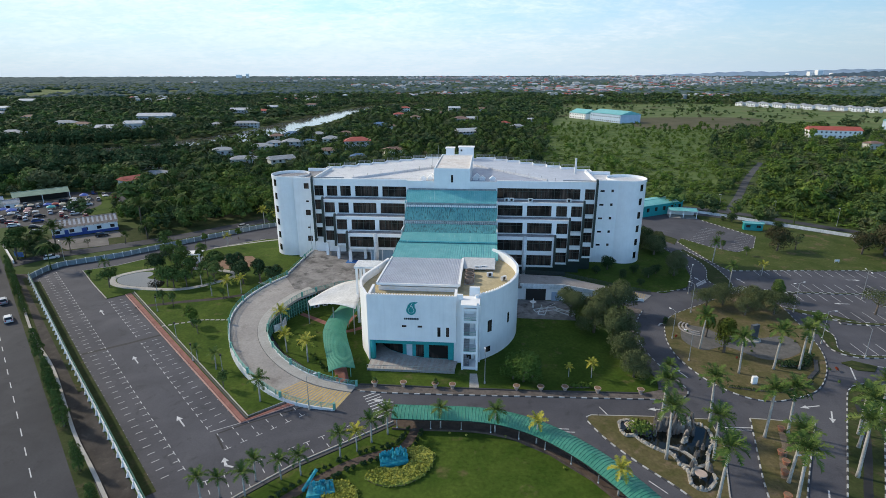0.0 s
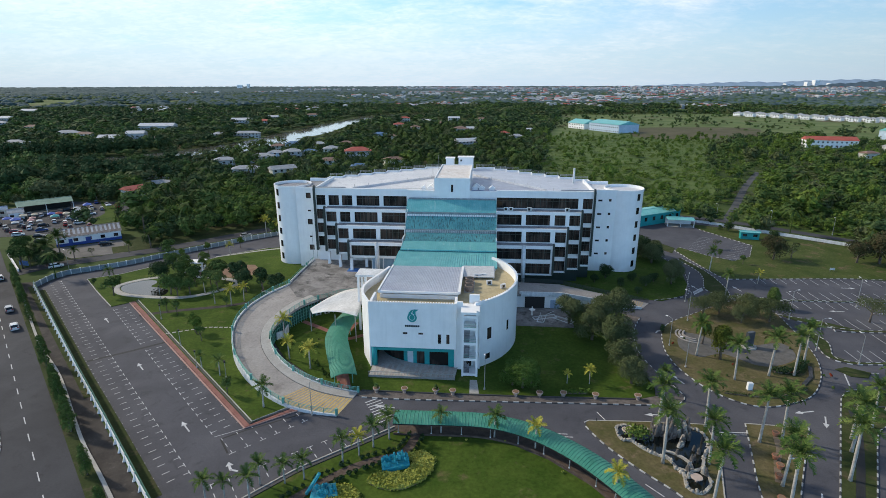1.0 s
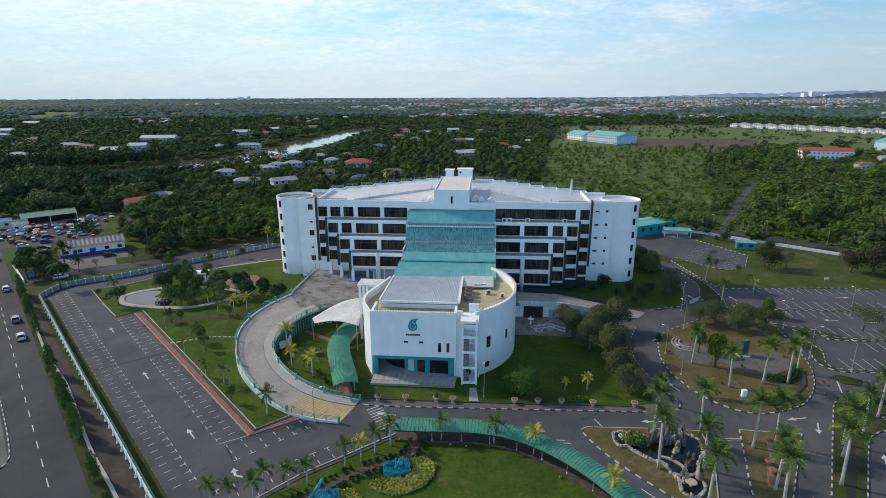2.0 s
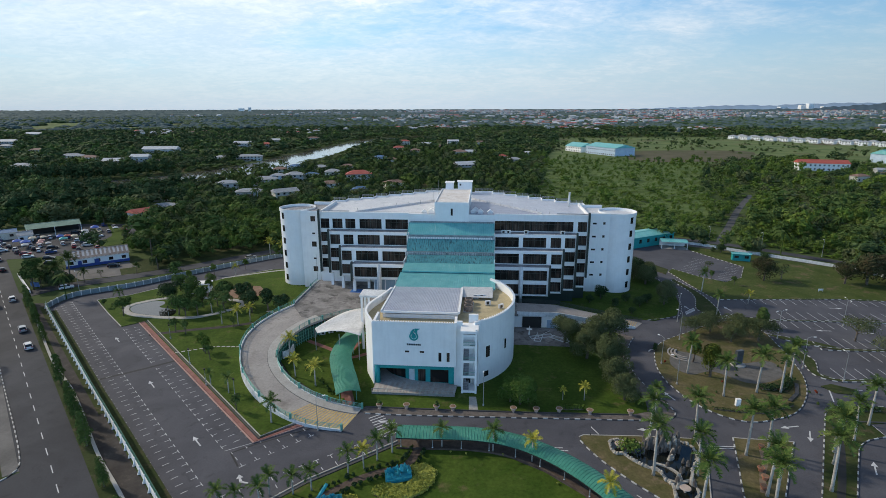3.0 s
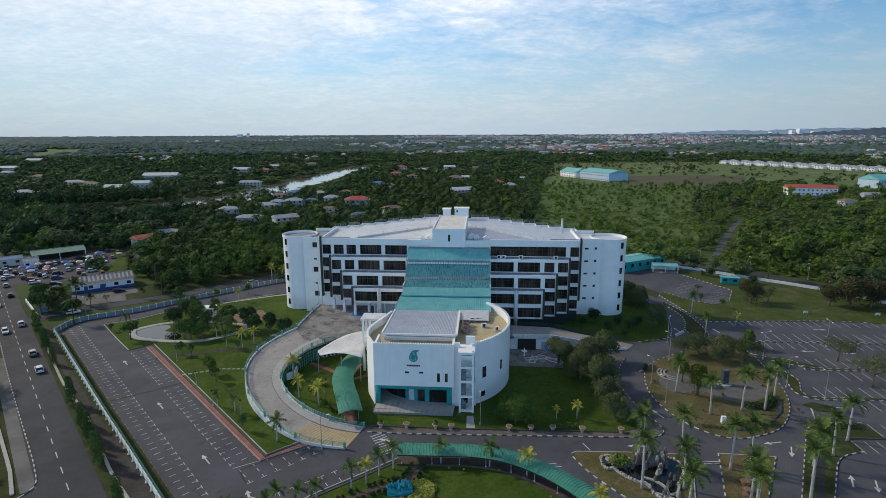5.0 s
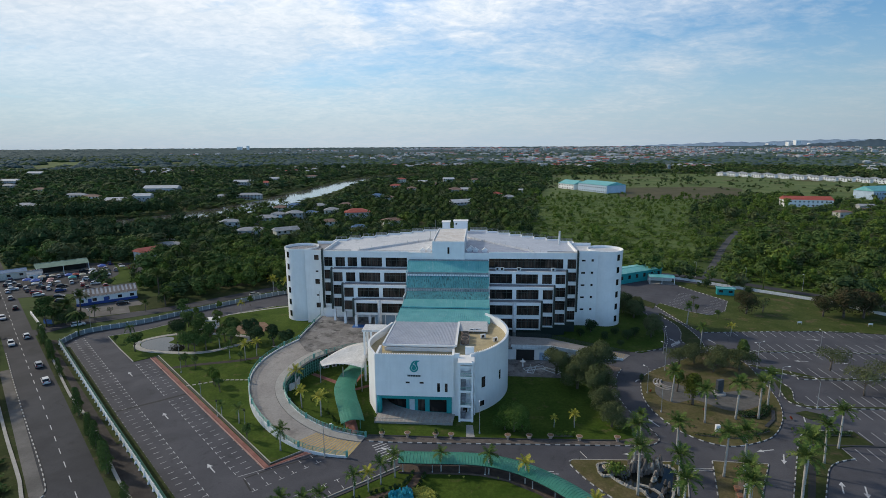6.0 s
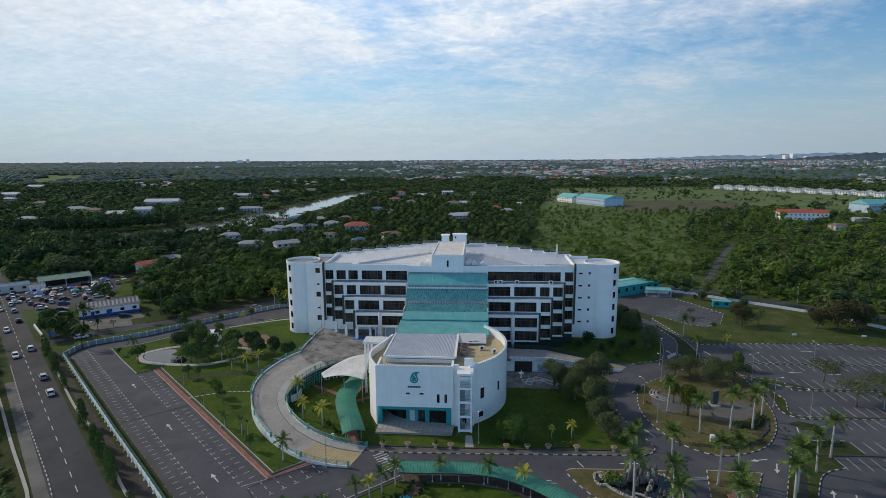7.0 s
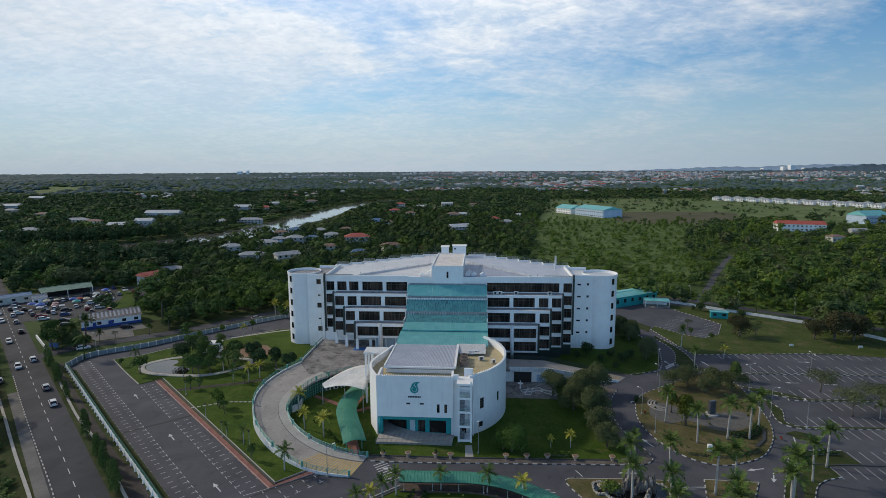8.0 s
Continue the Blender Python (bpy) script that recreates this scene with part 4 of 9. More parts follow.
# roof: wide at the ends, deep in the middle, with a stepped back edge
steps = []
for i in range(9):
    u = 43.0 - i * 4.3
    v = 14.5 + i * 3.45
    steps += [(u, v), (u, v + 3.45)] if i < 8 else [(u, v)]
right_edge = steps
left_edge = [(-u, v) for u, v in steps][::-1]
roof_line = [(-41.0, -6.9), (41.0, -6.9)] + right_edge + [(6, 42.5), (-6, 42.5)] + left_edge
part("back_wall", Geo().prism([(-41, 0), (41, 0)] + right_edge + left_edge, 0, 24.9), WHITE, office)
part("roof", Geo().prism(roof_line, 24.9, 25.35), ROOF_WHITE, office, "wide white sheet roof with a stepped edge")
# Thin sheet that paints the right half darker, where less sun reaches it.
part("right_roof_sheet", Geo().prism([(5.3, -6.6), (40.4, -6.6)] + [(u - 0.4, v - 0.3) for u, v in right_edge] + [(6.2, 42.0), (5.3, 42.0)], 25.345, 25.358), surf("shaded_roof_blue", (0.40, 0.43, 0.50), (0.50, 0.53, 0.59), 6.0, 1.5, 0.5, 0.08, 0, (0.34, 0.37, 0.44), 3.0, 0.56), office, "thin grey-blue sheet that paints the less lit half of the roof")
part("parapet", Geo().box(-41.0, -HALF, -7.12, -6.9, 24.8, 26.45).box(HALF, 41.0, -7.12, -6.9, 24.8, 26.45).box(-HALF, HALF, -7.2, -6.9, 24.8, 26.2)
     .box(-41.2, -40.8, -7.0, 14.6, 24.8, 26.3).box(40.8, 41.2, -7.0, 14.6, 24.8, 26.3), WHITE, office)
g, rail = Geo(), Geo()
for s in (-1, 1):
    line = [(s * u, v) for u, v in steps] + [(s * 6, 42.5)]
    g.wall(line, 0.3, 25.2, 25.85)
    for (x0, y0), (x1, y1) in zip(line, line[1:]):
        if abs(x0 - x1) > 1:
            for zz in (26.35, 26.75):
                rail.tube([(x0, y0, zz), (x1, y1, zz)], 0.05, 4)
            for t in (0.05, 0.5, 0.95):
                x, y = x0 + (x1 - x0) * t, y0 + (y1 - y0) * t
                rail.box(x - 0.05, x + 0.05, y - 0.05, y + 0.05, 25.6, 26.8)
part("roof_kerb", g, WHITE, office)
tagged(part("roof_rail", rail, MAST, office, "thin grey steel rail along the stepped edge"), "", "", "", "stuff")
part("roof_ridge", Geo().wall([(-30.1, -2.1), (-7.5, 20.0)], 0.4, 25.2, 26.0).wall([(5.4, 24.5), (27.5, -1.4)], 0.4, 25.2, 26.0), ROOF_WHITE, office, "low diagonal roof upstand")
# The low roof's darker blue also carries the shade right of the spine.
part("low_roof", Geo().prism([(5.6, -6.0), (5.6, 23.5), (26.6, -1.2), (27.2, -5.0)], 25.36, 25.5), surf("shaded_low_roof_blue", (0.27, 0.30, 0.38), (0.36, 0.39, 0.47), 4.0, 2.0, 0.5, 0.08, 0, (0.22, 0.24, 0.30), 2.0, 0.56), office, "low grey-blue sheet roof, shade put into its darker tone")
g = Geo()
for u in np.arange(-30, -8, 3.6):
    g.box(u - 0.05, u + 0.05, -1.0 + (u + 30) * 0.9, -0.9 + (u + 30) * 0.9, 25.3, 26.6)
for u in np.arange(8, 30, 3.6):
    g.box(u - 0.05, u + 0.05, 22 - (u - 6) * 1.05, 22.1 - (u - 6) * 1.05, 25.3, 26.6)
g.box(-30, -8, -4.2, -4.1, 26.1, 26.18)
tagged(part("roof_post", g, MAST, office), "", "", "", "stuff")
# the raised spine over the middle
part("spine", Geo().prism([(-5.0, -7.9), (5.2, -7.9), (5.2, 20), (-5.0, 20)], 23.5, 29.6), WHITE, office, "white raised block over the entrance axis")
part("spine_roof", Geo().prism([(-4.7, -7.5), (4.9, -7.5), (4.9, 19.7), (-4.7, 19.7)], 29.6, 29.68), surf("cream_roof", (0.62, 0.56, 0.50), (0.74, 0.71, 0.68), 4.0, 2.0, 0.8, 0.1, 0, (0.5, 0.42, 0.36), 3.0, 0.6), office, "cream-stained flat roof")
part("spine_edge", Geo().wall([(-4.85, -7.75), (5.05, -7.75), (5.05, 19.85), (-4.85, 19.85)], 0.3, 29.55, 29.95, True), WHITE, office)
part("slit_window", Geo().box(-0.15, 0.45, -8.0, -7.8, 26.0, 28.1), GLASS, office)
for u0, u1, z1 in ((-5.0, -2.1, 29.5), (-0.4, 5.0, 29.9)):
    part("plant_room", Geo().box(u0, u1, 37.6, 41.5, 25.3, z1).box(u0 - 0.3, u1 + 0.3, 37.3, 41.8, z1, z1 + 0.18), WHITE, office, "small white roof plant room")
part("vent", Geo().cyl(0.6, 37.5, 28.6, 29.2, 0.3, 0.3, 8), DARK, office)
g = Geo()
for u, v in ((-8.6, -2.0), (-6.6, -1.5), (-6.4, 1.0), (6.6, -1.0), (8.6, -1.2), (11.6, -1.8), (7.0, 2.0)):
    g.prism([(u - 0.8, v - 0.6), (u + 0.8, v - 0.6), (u + 0.8, v + 0.6), (u - 0.8, v + 0.6)], 25.4, 26.1)
    g.add([(u - 1.0, v - 0.7, 26.1), (u + 1.0, v - 0.7, 26.1), (u + 1.0, v + 0.7, 26.1), (u - 1.0, v + 0.7, 26.1), (u, v - 0.7, 26.9), (u, v + 0.7, 26.9)], [(0, 1, 4), (2, 3, 5), (0, 3, 5, 4), (1, 2, 5, 4)])
tagged(part("roof_vent", g, WHITE, office, "small white gabled roof vents"), "", "", "", "stuff")
part("antenna", Geo().cyl(37.6, 12.5, 25.3, 30.2, 0.35, 0.3, 8), WHITE_DIRTY, office, "white antenna post")
part("mast", Geo().cyl(-8.0, 19.0, 25.3, 29.0, 0.08, 0.06, 6), MAST, office)
part("mast", Geo().cyl(-7.0, 30.0, 25.3, 31.6, 0.06, 0.05, 6), MAST, office)

# round end towers with their flat flanks
for s in (-1, 1):
    tower = thing("end_tower", "round white stair tower with small dark windows", "tower", BM, "end towers")
    cu, cv, r = s * 51.8, 5.9, 5.75
    n = 64
    ring = [(cu + r * math.cos(2 * math.pi * i / n), cv + r * math.sin(2 * math.pi * i / n)) for i in range(n)]
    part("drum", Geo().prism(ring, -0.05, 24.6), WHITE, tower)
    part("parapet", Geo().wall(ring, 0.24, 24.6, 25.5, True), WHITE, tower)
    part("flat_roof", Geo().cyl(cu, cv, 24.6, 24.66, r - 0.2, None, 48), DECK_GREY if s < 0 else ROOF_WHITE, tower)
    a, b = sorted((s * 40.9, s * 48.6))
    part("flank", Geo().box(a, b, 0.9 if s > 0 else -1.2, 14.0, -0.05, 24.9).box(a, b, 0.9 if s > 0 else -1.2, 1.3 if s > 0 else -0.8, 24.9, 25.5).box(a, b, 13.6, 14.0, 24.9, 25.9), WHITE, tower)
    part("flank_roof", Geo().box(a, b, 1.4, 13.5, 24.9, 24.96), DECK_GREY if s < 0 else ROOF_WHITE, tower)
    for i in range(6):
        z = 1.6 + 4.15 * i
        ang = math.radians(-90 + s * 37)
        m = pose(cu + (r + 0.02) * math.cos(ang), cv + (r + 0.02) * math.sin(ang), z, 0, 0, math.degrees(ang) + 90)
        part("window", Geo().box(-0.55, 0.55, -0.03, 0.25, 0, 2.0, m), GLASS, tower)
        if s > 0 and i:
            for u_, w_, h_ in ((41.7, 0.7, 0.5), (44.0, 1.2, 0.55), (46.9, 0.7, 0.75)):
                part("window", Geo().box(u_ - w_ / 2, u_ + w_ / 2, 0.87, 1.0, z - 0.3, z - 0.3 + h_), GLASS, tower)
        if s < 0 and i:
            h, w = (1.7, 1.5) if i in (1, 3, 5) else (0.5, 0.9)
            part("window", Geo().box(-44.6 - w / 2, -44.6 + w / 2, -1.23, -1.0, z - 0.2, z - 0.2 + h), GLASS, tower)

# ---- the cascade of teal roofs down the middle ----
cascade = thing("cascading_roof", "five stepped teal sheet roofs over the entrance hall", "roof", BM)
TIERS = ((-37.8, 13.6, -27.6, 14.3, -12.4, 12.9, TEAL_ROOF), (-27.9, 14.75, -22.0, 15.35, -12.0, 12.9, TEAL_ROOF), (-22.0, 15.4, -18.0, 16.5, -11.8, 12.9, TEAL_OLD),
         (-17.0, 17.35, -13.0, 20.0, -12.4, 12.95, TEAL_OLD), (-12.4, 21.2, -8.0, 23.8, -12.7, 12.9, TEAL_ROOF))
for v0, z0, v1, z1, a, b, m in TIERS:
    tier = part("roof_sheet", Geo().strip([(a, v0, z0), (a, v1, z1)], [(b, v0, z0), (b, v1, z1)], 0.16), m, cascade)
    n = 44
    ribs = Geo()
    slope = Vector((0, v1 - v0, z1 - z0)).normalized()
    up = Vector((1, 0, 0)).cross(slope) * 0.09
    for i in range(n + 1):
        x = a + 0.05 + (b - a - 0.1) * i / n
        ribs.add([(x - 0.05, v0, z0), (x + 0.05, v0, z0), (x + 0.05, v1, z1), (x - 0.05, v1, z1)] + [(x + d, v + up.y, z + up.z) for d, v, z in ((-0.03, v0, z0), (0.03, v0, z0), (0.03, v1, z1), (-0.03, v1, z1))],
                 [(4, 5, 6, 7), (0, 1, 5, 4), (2, 3, 7, 6), (1, 2, 6, 5), (3, 0, 4, 7)])
    part("rib", ribs, m, tier)
    part("fascia", Geo().box(a - 0.05, b + 0.05, v0 - 0.15, v0, z0 - 0.3, z0 + 0.05), m, tier)
for v, z0, z1 in ((-12.9, 20.05, 21.1), (-17.6, 16.5, 17.3), (-8.2, 23.8, 24.2)):
    g = Geo().box(-12.3, 12.6, v + 0.1, v + 0.4, z0 - 1.5, z1)
    for i in range(50):
        x = -12.2 + i * 0.5
        g.box(x - 0.06, x + 0.06, v, v + 0.1, z0 - 1.0, z1)
    part("louvre_band", g, surf("grey_louvre", (0.20, 0.24, 0.25), (0.32, 0.36, 0.37), 1.0, 3.0, 0.7, 0.1), cascade, "grey louvred band between the roofs")
# A near-black strip stands for the shadow line between two tiers.
part("eave_shadow_board", Geo().box(-12.2, 12.8, -27.75, -27.45, 14.25, 14.72), DARK, cascade, "dark strip painting the shade under the eave")
part("hall_wall", Geo().box(-11.8, 12.6, -37.0, -27.5, 4.0, 13.3).box(-11.6, 12.6, -27.5, -21.5, 4.0, 14.4).box(-11.6, 12.6, -21.5, -17.5, 4, 15.2).box(-12, 12.6, -17.5, -12.9, 4, 17.1).box(-12.3, 12.6, -12.9, -7.3, 4, 20.5), WHITE, cascade)
g = Geo()
for v, z in ((-17.3, 17.2), (-22.2, 15.35), (-12.7, 21.0)):
    for s, u in ((-1, -12.3), (1, 12.9)):
        g.box(u - 0.15, u + 0.15, v, v + 4.2, z - 2.5, z + 0.6)
part("side_wall", g, WHITE_DIRTY, cascade)

# ---- the round front block ----
front = thing("front_block", "white drum-shaped front block with a flat facade over a teal entrance", "building", BM)
CU, CV, CR = -1.9, -45.5, 19.0
arc = [(CU + CR * math.cos(math.radians(a)), CV + CR * math.sin(math.radians(a))) for a in np.arange(-58, 46, 2.0)]
part("curved_wall", Geo().wall(arc, 0.5, -0.05, 14.5), WHITE, front, "curved white wall")
arc_left = curve([(-12.8, -62.6), (-14.2, -59.7), (-15.4, -57.0), (-15.9, -53.6), (-15.4, -50.2), (-14.2, -46.4), (-12.6, -40.5)], 0.9)
part("curved_wall", Geo().wall(arc_left, 0.5, -0.05, 14.3), WHITE, front, "curved white wall")
deck = [(CU + (CR - 0.2) * math.cos(math.radians(a)), CV + (CR - 0.2) * math.sin(math.radians(a))) for a in np.arange(-60, 46, 3.0)] + [(10, -33), (-12, -33)] + \
       [(x + 0.2, y) for x, y in arc_left[::-1]]
part("roof_deck", Geo().prism(deck, 12.2, 12.6), DECK_TAN, front, "tan stained flat roof deck")
FV = -63.1
part("facade", Geo().box(-12.9, 4.6, FV, FV + 0.5, 4.9, 14.6), WHITE, front, "plain white front wall")
for b_ in ((-12.9, -12.4, FV + 0.5, FV + 6, 4.9, 14.4), (4.1, 4.6, FV + 0.5, FV + 4, 0, 14.6), (4.6, 5.8, FV + 0.6, FV + 1.1, 0, 14.9)):
    part("return_wall", Geo().box(*b_), WHITE, front)
part("soffit", Geo().box(-12.4, 4.1, FV + 0.5, FV + 9, 4.9, 5.2), WHITE, front)
g = Geo()
for i in range(33):
    u = -12.8 + i * 0.53
    g.box(u, u + 0.24, FV - 0.03, FV + 0.5, 14.6, 14.78)
for i in range(40):
    a = math.radians(-52 + i * 2.3)
    g.box(-0.13, 0.13, -0.25, 0.25, 14.5, 14.66, pose(CU + CR * math.cos(a), CV + CR * math.sin(a), 0, 0, 0, math.degrees(a) + 90))
tagged(part("coping", g, WHITE, front, "small toothed white coping"), "", "", "", "stuff")
for u0, u1, z0, z1 in ((-6.1, -5.2, 7.95, 8.35), (-3.0, -2.1, 7.95, 8.35), (0.9, 1.5, 6.1, 8.1), (2.6, 3.2, 6.1, 8.1)):
    part("window", Geo().box(u0, u1, FV - 0.03, FV + 0.1, z0, z1), GLASS, front)
for a, z0, z1, w in ((-47.5, 5.9, 8.4, 1.1), (-29, 5.8, 8.0, 0.7), (-48.5, 1.5, 2.7, 1.2), (-62, 1.0, 2.4, 0.9)):
    m = pose(CU + (CR + 0.26) * math.cos(math.radians(a)), CV + (CR + 0.26) * math.sin(math.radians(a)), 0, 0, 0, a + 90)
    part("window", Geo().box(-w / 2, w / 2, -0.02, 0.3, z0, z1, m), GLASS, front)
# teal entrance under the facade
part("teal_column", Geo().cyl(-12.2, FV + 0.7, 0, 4.9, 0.6, 0.6, 20), TEAL_PAINT, front, "round teal column", True)
part("teal_beam", Geo().box(-12.4, 4.4, FV + 0.6, FV + 0.9, 3.9, 4.9).box(3.0, 4.1, FV + 0.2, FV + 1.0, 0.9, 4.9), TEAL_PAINT, front)
shop = [(-12.0, FV + 7.5), (-9.5, FV + 4.4), (-6.0, FV + 2.6), (-2.0, FV + 1.6), (3.2, FV + 1.3)]
part("entrance_wall", Geo().wall(curve(shop, 1.0), 0.3, 0.5, 4.6), TEAL_PAINT, front, "curved teal entrance wall")
for t0, t1 in ((0.03, 0.48), (0.62, 0.73), (0.75, 0.99)):
    ln = curve(shop, 0.5)
    seg = ln[int(t0 * len(ln)):int(t1 * len(ln))]
    part("shop_window", Geo().wall([(x, y - 0.12) for x, y in seg], 0.16, 0.65, 3.8), GLASS, front, "dark curved shop window")
part("entrance_door", Geo().wall([(-5.6, FV + 2.3), (-4.4, FV + 1.95)], 0.2, 0.55, 3.2), plain("pale_door", (0.50, 0.56, 0.60), 0.4), front, "pale glazed entrance door")
stage = Geo().prism([(-12.6, -66.8), (4.5, -66.8), (4.5, FV + 2), (-12.6, FV + 8)], 0.0, 0.55)
part("platform", stage, surf("grey_tiled_platform", (0.33, 0.285, 0.255), (0.43, 0.38, 0.345), 1.5, 3.0, 0.8, 0.2), front, "raised grey tiled entrance platform")
g = Geo()
for i in range(15):
    u = -12.4 + i * 1.17
    g.prism([(u, -66.7), (u + 0.5, -66.7), (u + 0.9, FV + 1.2), (u + 0.4, FV + 1.2)], 0.55, 0.556)
part("tile_band", g, PAVING, front, "paler bands of tile")
rail = Geo()
for i in range(58):
    u = -12.6 + i * 0.3
    rail.box(u - 0.02, u + 0.02, -66.84, -66.8, 0.0, 1.45)
rail.box(-12.6, 4.5, -66.87, -66.78, 1.4, 1.48).box(-12.6, 4.5, -66.87, -66.78, 0.55, 0.65)
part("railing", rail, MAST, front, "thin steel railing")
# the open stair tower
g = Geo()
for u in (5.9, 8.7):
    for v in (-65.0, -61.4):
        g.box(u - 0.2, u + 0.2, v - 0.2, v + 0.2, 0, 13.9 if u < 8 else 14.4)
for z in (0.3, 3.6, 7.0, 10.2, 12.7):
    g.box(5.7, 8.9, -65.15, -64.85, z, z + 0.5).box(5.7, 8.9, -65.0, -61.2, z, z + 0.18)
g.box(5.5, 9.1, -65.3, -60.9, 13.5, 14.0).box(7.0, 9.0, -60.6, -60.0, 12.6, 15.7).box(5.6, 9.0, -61.2, -60.9, 0, 13.5).box(9.0, 9.3, -62.0, -59.0, 0, 14.0)
part("stair_frame", g, WHITE, front, "open white stair tower")
g = Geo()
for f in range(3):
    z = 0.4 + f * 3.4
    for i in range(9):
        g.box(6.1, 7.2, -64.6 + i * 0.33, -64.25 + i * 0.33, z + i * 0.185, z + i * 0.185 + 0.18).box(7.4, 8.5, -64.6 + (8 - i) * 0.33, -64.25 + (8 - i) * 0.33, z + 1.7 + i * 0.185, z + i * 0.185 + 1.88)
part("stair_flight", g, DECK_GREY, front)
g = Geo()
for z in (3.8, 7.2, 10.4):
    for dz in (0.35, 0.7, 1.05):
        g.box(6.0, 8.7, -65.05, -65.0, z + dz, z + dz + 0.05)
part("stair_rail", g, GREEN_RAIL, front)
# the low metal roof on top and the plant beside it
roof2 = part("metal_roof", Geo().strip([(-12.0, -56.0, 14.4), (-12.0, -38.0, 13.65)], [(4.5, -56.0, 14.4), (4.5, -38.0, 13.65)], 0.2), ROOF_BLUE, front, "pale grey-blue ribbed metal roof")
ribs = Geo()
for i in range(46):
    x = -11.9 + i * 0.362
    ribs.add([(x - 0.07, -56.0, 14.4), (x + 0.07, -56.0, 14.4), (x + 0.07, -38, 13.65), (x - 0.07, -38, 13.65), (x - 0.03, -56.0, 14.48), (x + 0.03, -56.0, 14.48), (x + 0.03, -38, 13.73), (x - 0.03, -38, 13.73)], [(4, 5, 6, 7), (0, 1, 5, 4), (2, 3, 7, 6), (1, 2, 6, 5), (3, 0, 4, 7)])
part("rib", ribs, ROOF_BLUE, roof2)
part("gutter", Geo().box(-12.2, 4.7, -56.35, -56.0, 13.9, 14.35), WHITE, roof2)
for a_, b_ in ((-12.35, -12.0), (4.5, 5.0)):
    part("verge", Geo().strip([(a_, -56.4, 14.6), (a_, -37.8, 13.85)], [(b_, -56.4, 14.6), (b_, -37.8, 13.85)], 0.5), WHITE, roof2)
part("plant_wall", Geo().box(-12.0, 4.4, -55.8, -38.0, 12.5, 13.5), WHITE, front)
part("lean_to_roof", Geo().strip([(4.8, -43.5, 13.3), (4.8, -37.5, 13.9)], [(12.2, -43.5, 13.3), (12.2, -37.5, 13.9)], 0.1), surf("pale_sheet", (0.5, 0.5, 0.5), (0.6, 0.6, 0.59), 1.0, 3.0, 0.6, 0.1), front, "pale corrugated lean-to roof")
part("post", Geo().box(5.0, 5.15, -43.3, -43.15, 12.6, 13.3).box(11.9, 12.05, -43.3, -43.15, 12.6, 13.3), MAST, front)
part("lift_room", Geo().box(5.3, 12.4, -38.5, -37.6, 12.6, 13.5), WHITE_DIRTY, front)


def ac_unit(x, y, z, turn=0, s=1.0):
    ob = thing("air_conditioner", "white outdoor air-conditioning unit with a round fan grille", "air conditioner", BM @ pose(x, y, z, 0, 0, turn) @ Matrix.Scale(s, 4), "air conditioners")
    part("casing", AC[0], None, ob), part("fan_grille", AC[1], None, ob), part("foot", AC[2], None, ob), part("foot", AC[3], None, ob)
    return ob


AC = (Geo().box(-0.6, 0.6, -0.25, 0.25, 0.12, 1.0).mesh("casing", WHITE_DIRTY), Geo().box(-0.35, 0.25, -0.28, -0.25, 0.25, 0.88).mesh("fan_grille", DARK),
      Geo().box(-0.5, -0.4, -0.25, 0.25, 0, 0.12).mesh("foot", MAST), Geo().box(0.4, 0.5, -0.25, 0.25, 0, 0.12).mesh("foot", MAST))
for x, y, z, t in ((11.0, -46.5, 12.6, 20), (14.0, -48.5, 12.6, 40), (8.2, -42.5, 12.6, 0), (9.6, -42.2, 12.6, 0), (15.6, -9.9, 21.17, 0), (17.0, -9.9, 21.17, 0), (22.2, -9.9, 21.17, 0), (32.8, -9.9, 21.17, 0), (-31.4, -38.6, 0.17, 30), (-29.6, -37.4, 0.17, 30), (-27.9, -36.3, 0.17, 30)):
    ac_unit(x, y, z, t, 1.05)
tank = thing("chiller", "rusty brown rooftop chiller with round fans", "chiller", BM @ pose(6.6, -50.5, 12.6))
rust = surf("rusty_steel", (0.16, 0.11, 0.085), (0.30, 0.24, 0.2), 0.6, 4.0, 0.8, 0.3)
for i in range(3):
    part("drum", Geo().cyl(0, i * 2.3, 0.1, 1.3, 1.0, 1.0, 16), rust, tank), part("fan", Geo().cyl(0, i * 2.3, 1.3, 1.36, 0.75, 0.75, 16), DARK, tank)
part("base", Geo().box(-1.1, 1.1, -1.1, 5.7, 0, 0.1), MAST, tank)

# the plain emblem on the facade: a teal drop in a ring, with a dark bar below
sign = thing("wall_emblem", "teal drop-shaped emblem above a dark bar on white", "sign", BM @ pose(-4.2, FV - 0.06, 11.6, 90, 0, 0))
drop = Geo()
n = 28
outer = [(0.95 * math.cos(a), 0.95 * math.sin(a)) for a in (math.radians(100 + i * 320 / n) for i in range(n + 1))]
ring_in = [(0.62 * math.cos(a), 0.62 * math.sin(a)) for a in (math.radians(100 + i * 320 / n) for i in range(n + 1))]
drop.strip([(x, y, 0.06) for x, y in outer], [(x, y, 0.06) for x, y in ring_in], 0.06)
drop.prism([(0.73, 0.61), (0.05, 0.95), (0.35, 1.75), (1.35, 1.75), (0.95, 1.45), (0.7, 1.3)], 0, 0.06)
drop.prism([(-0.8, 0.5), (-0.16, 0.94), (0.35, 1.75), (-0.15, 1.6), (-0.6, 1.1)], 0, 0.06)
part("ring", drop, TEAL_PAINT, sign)
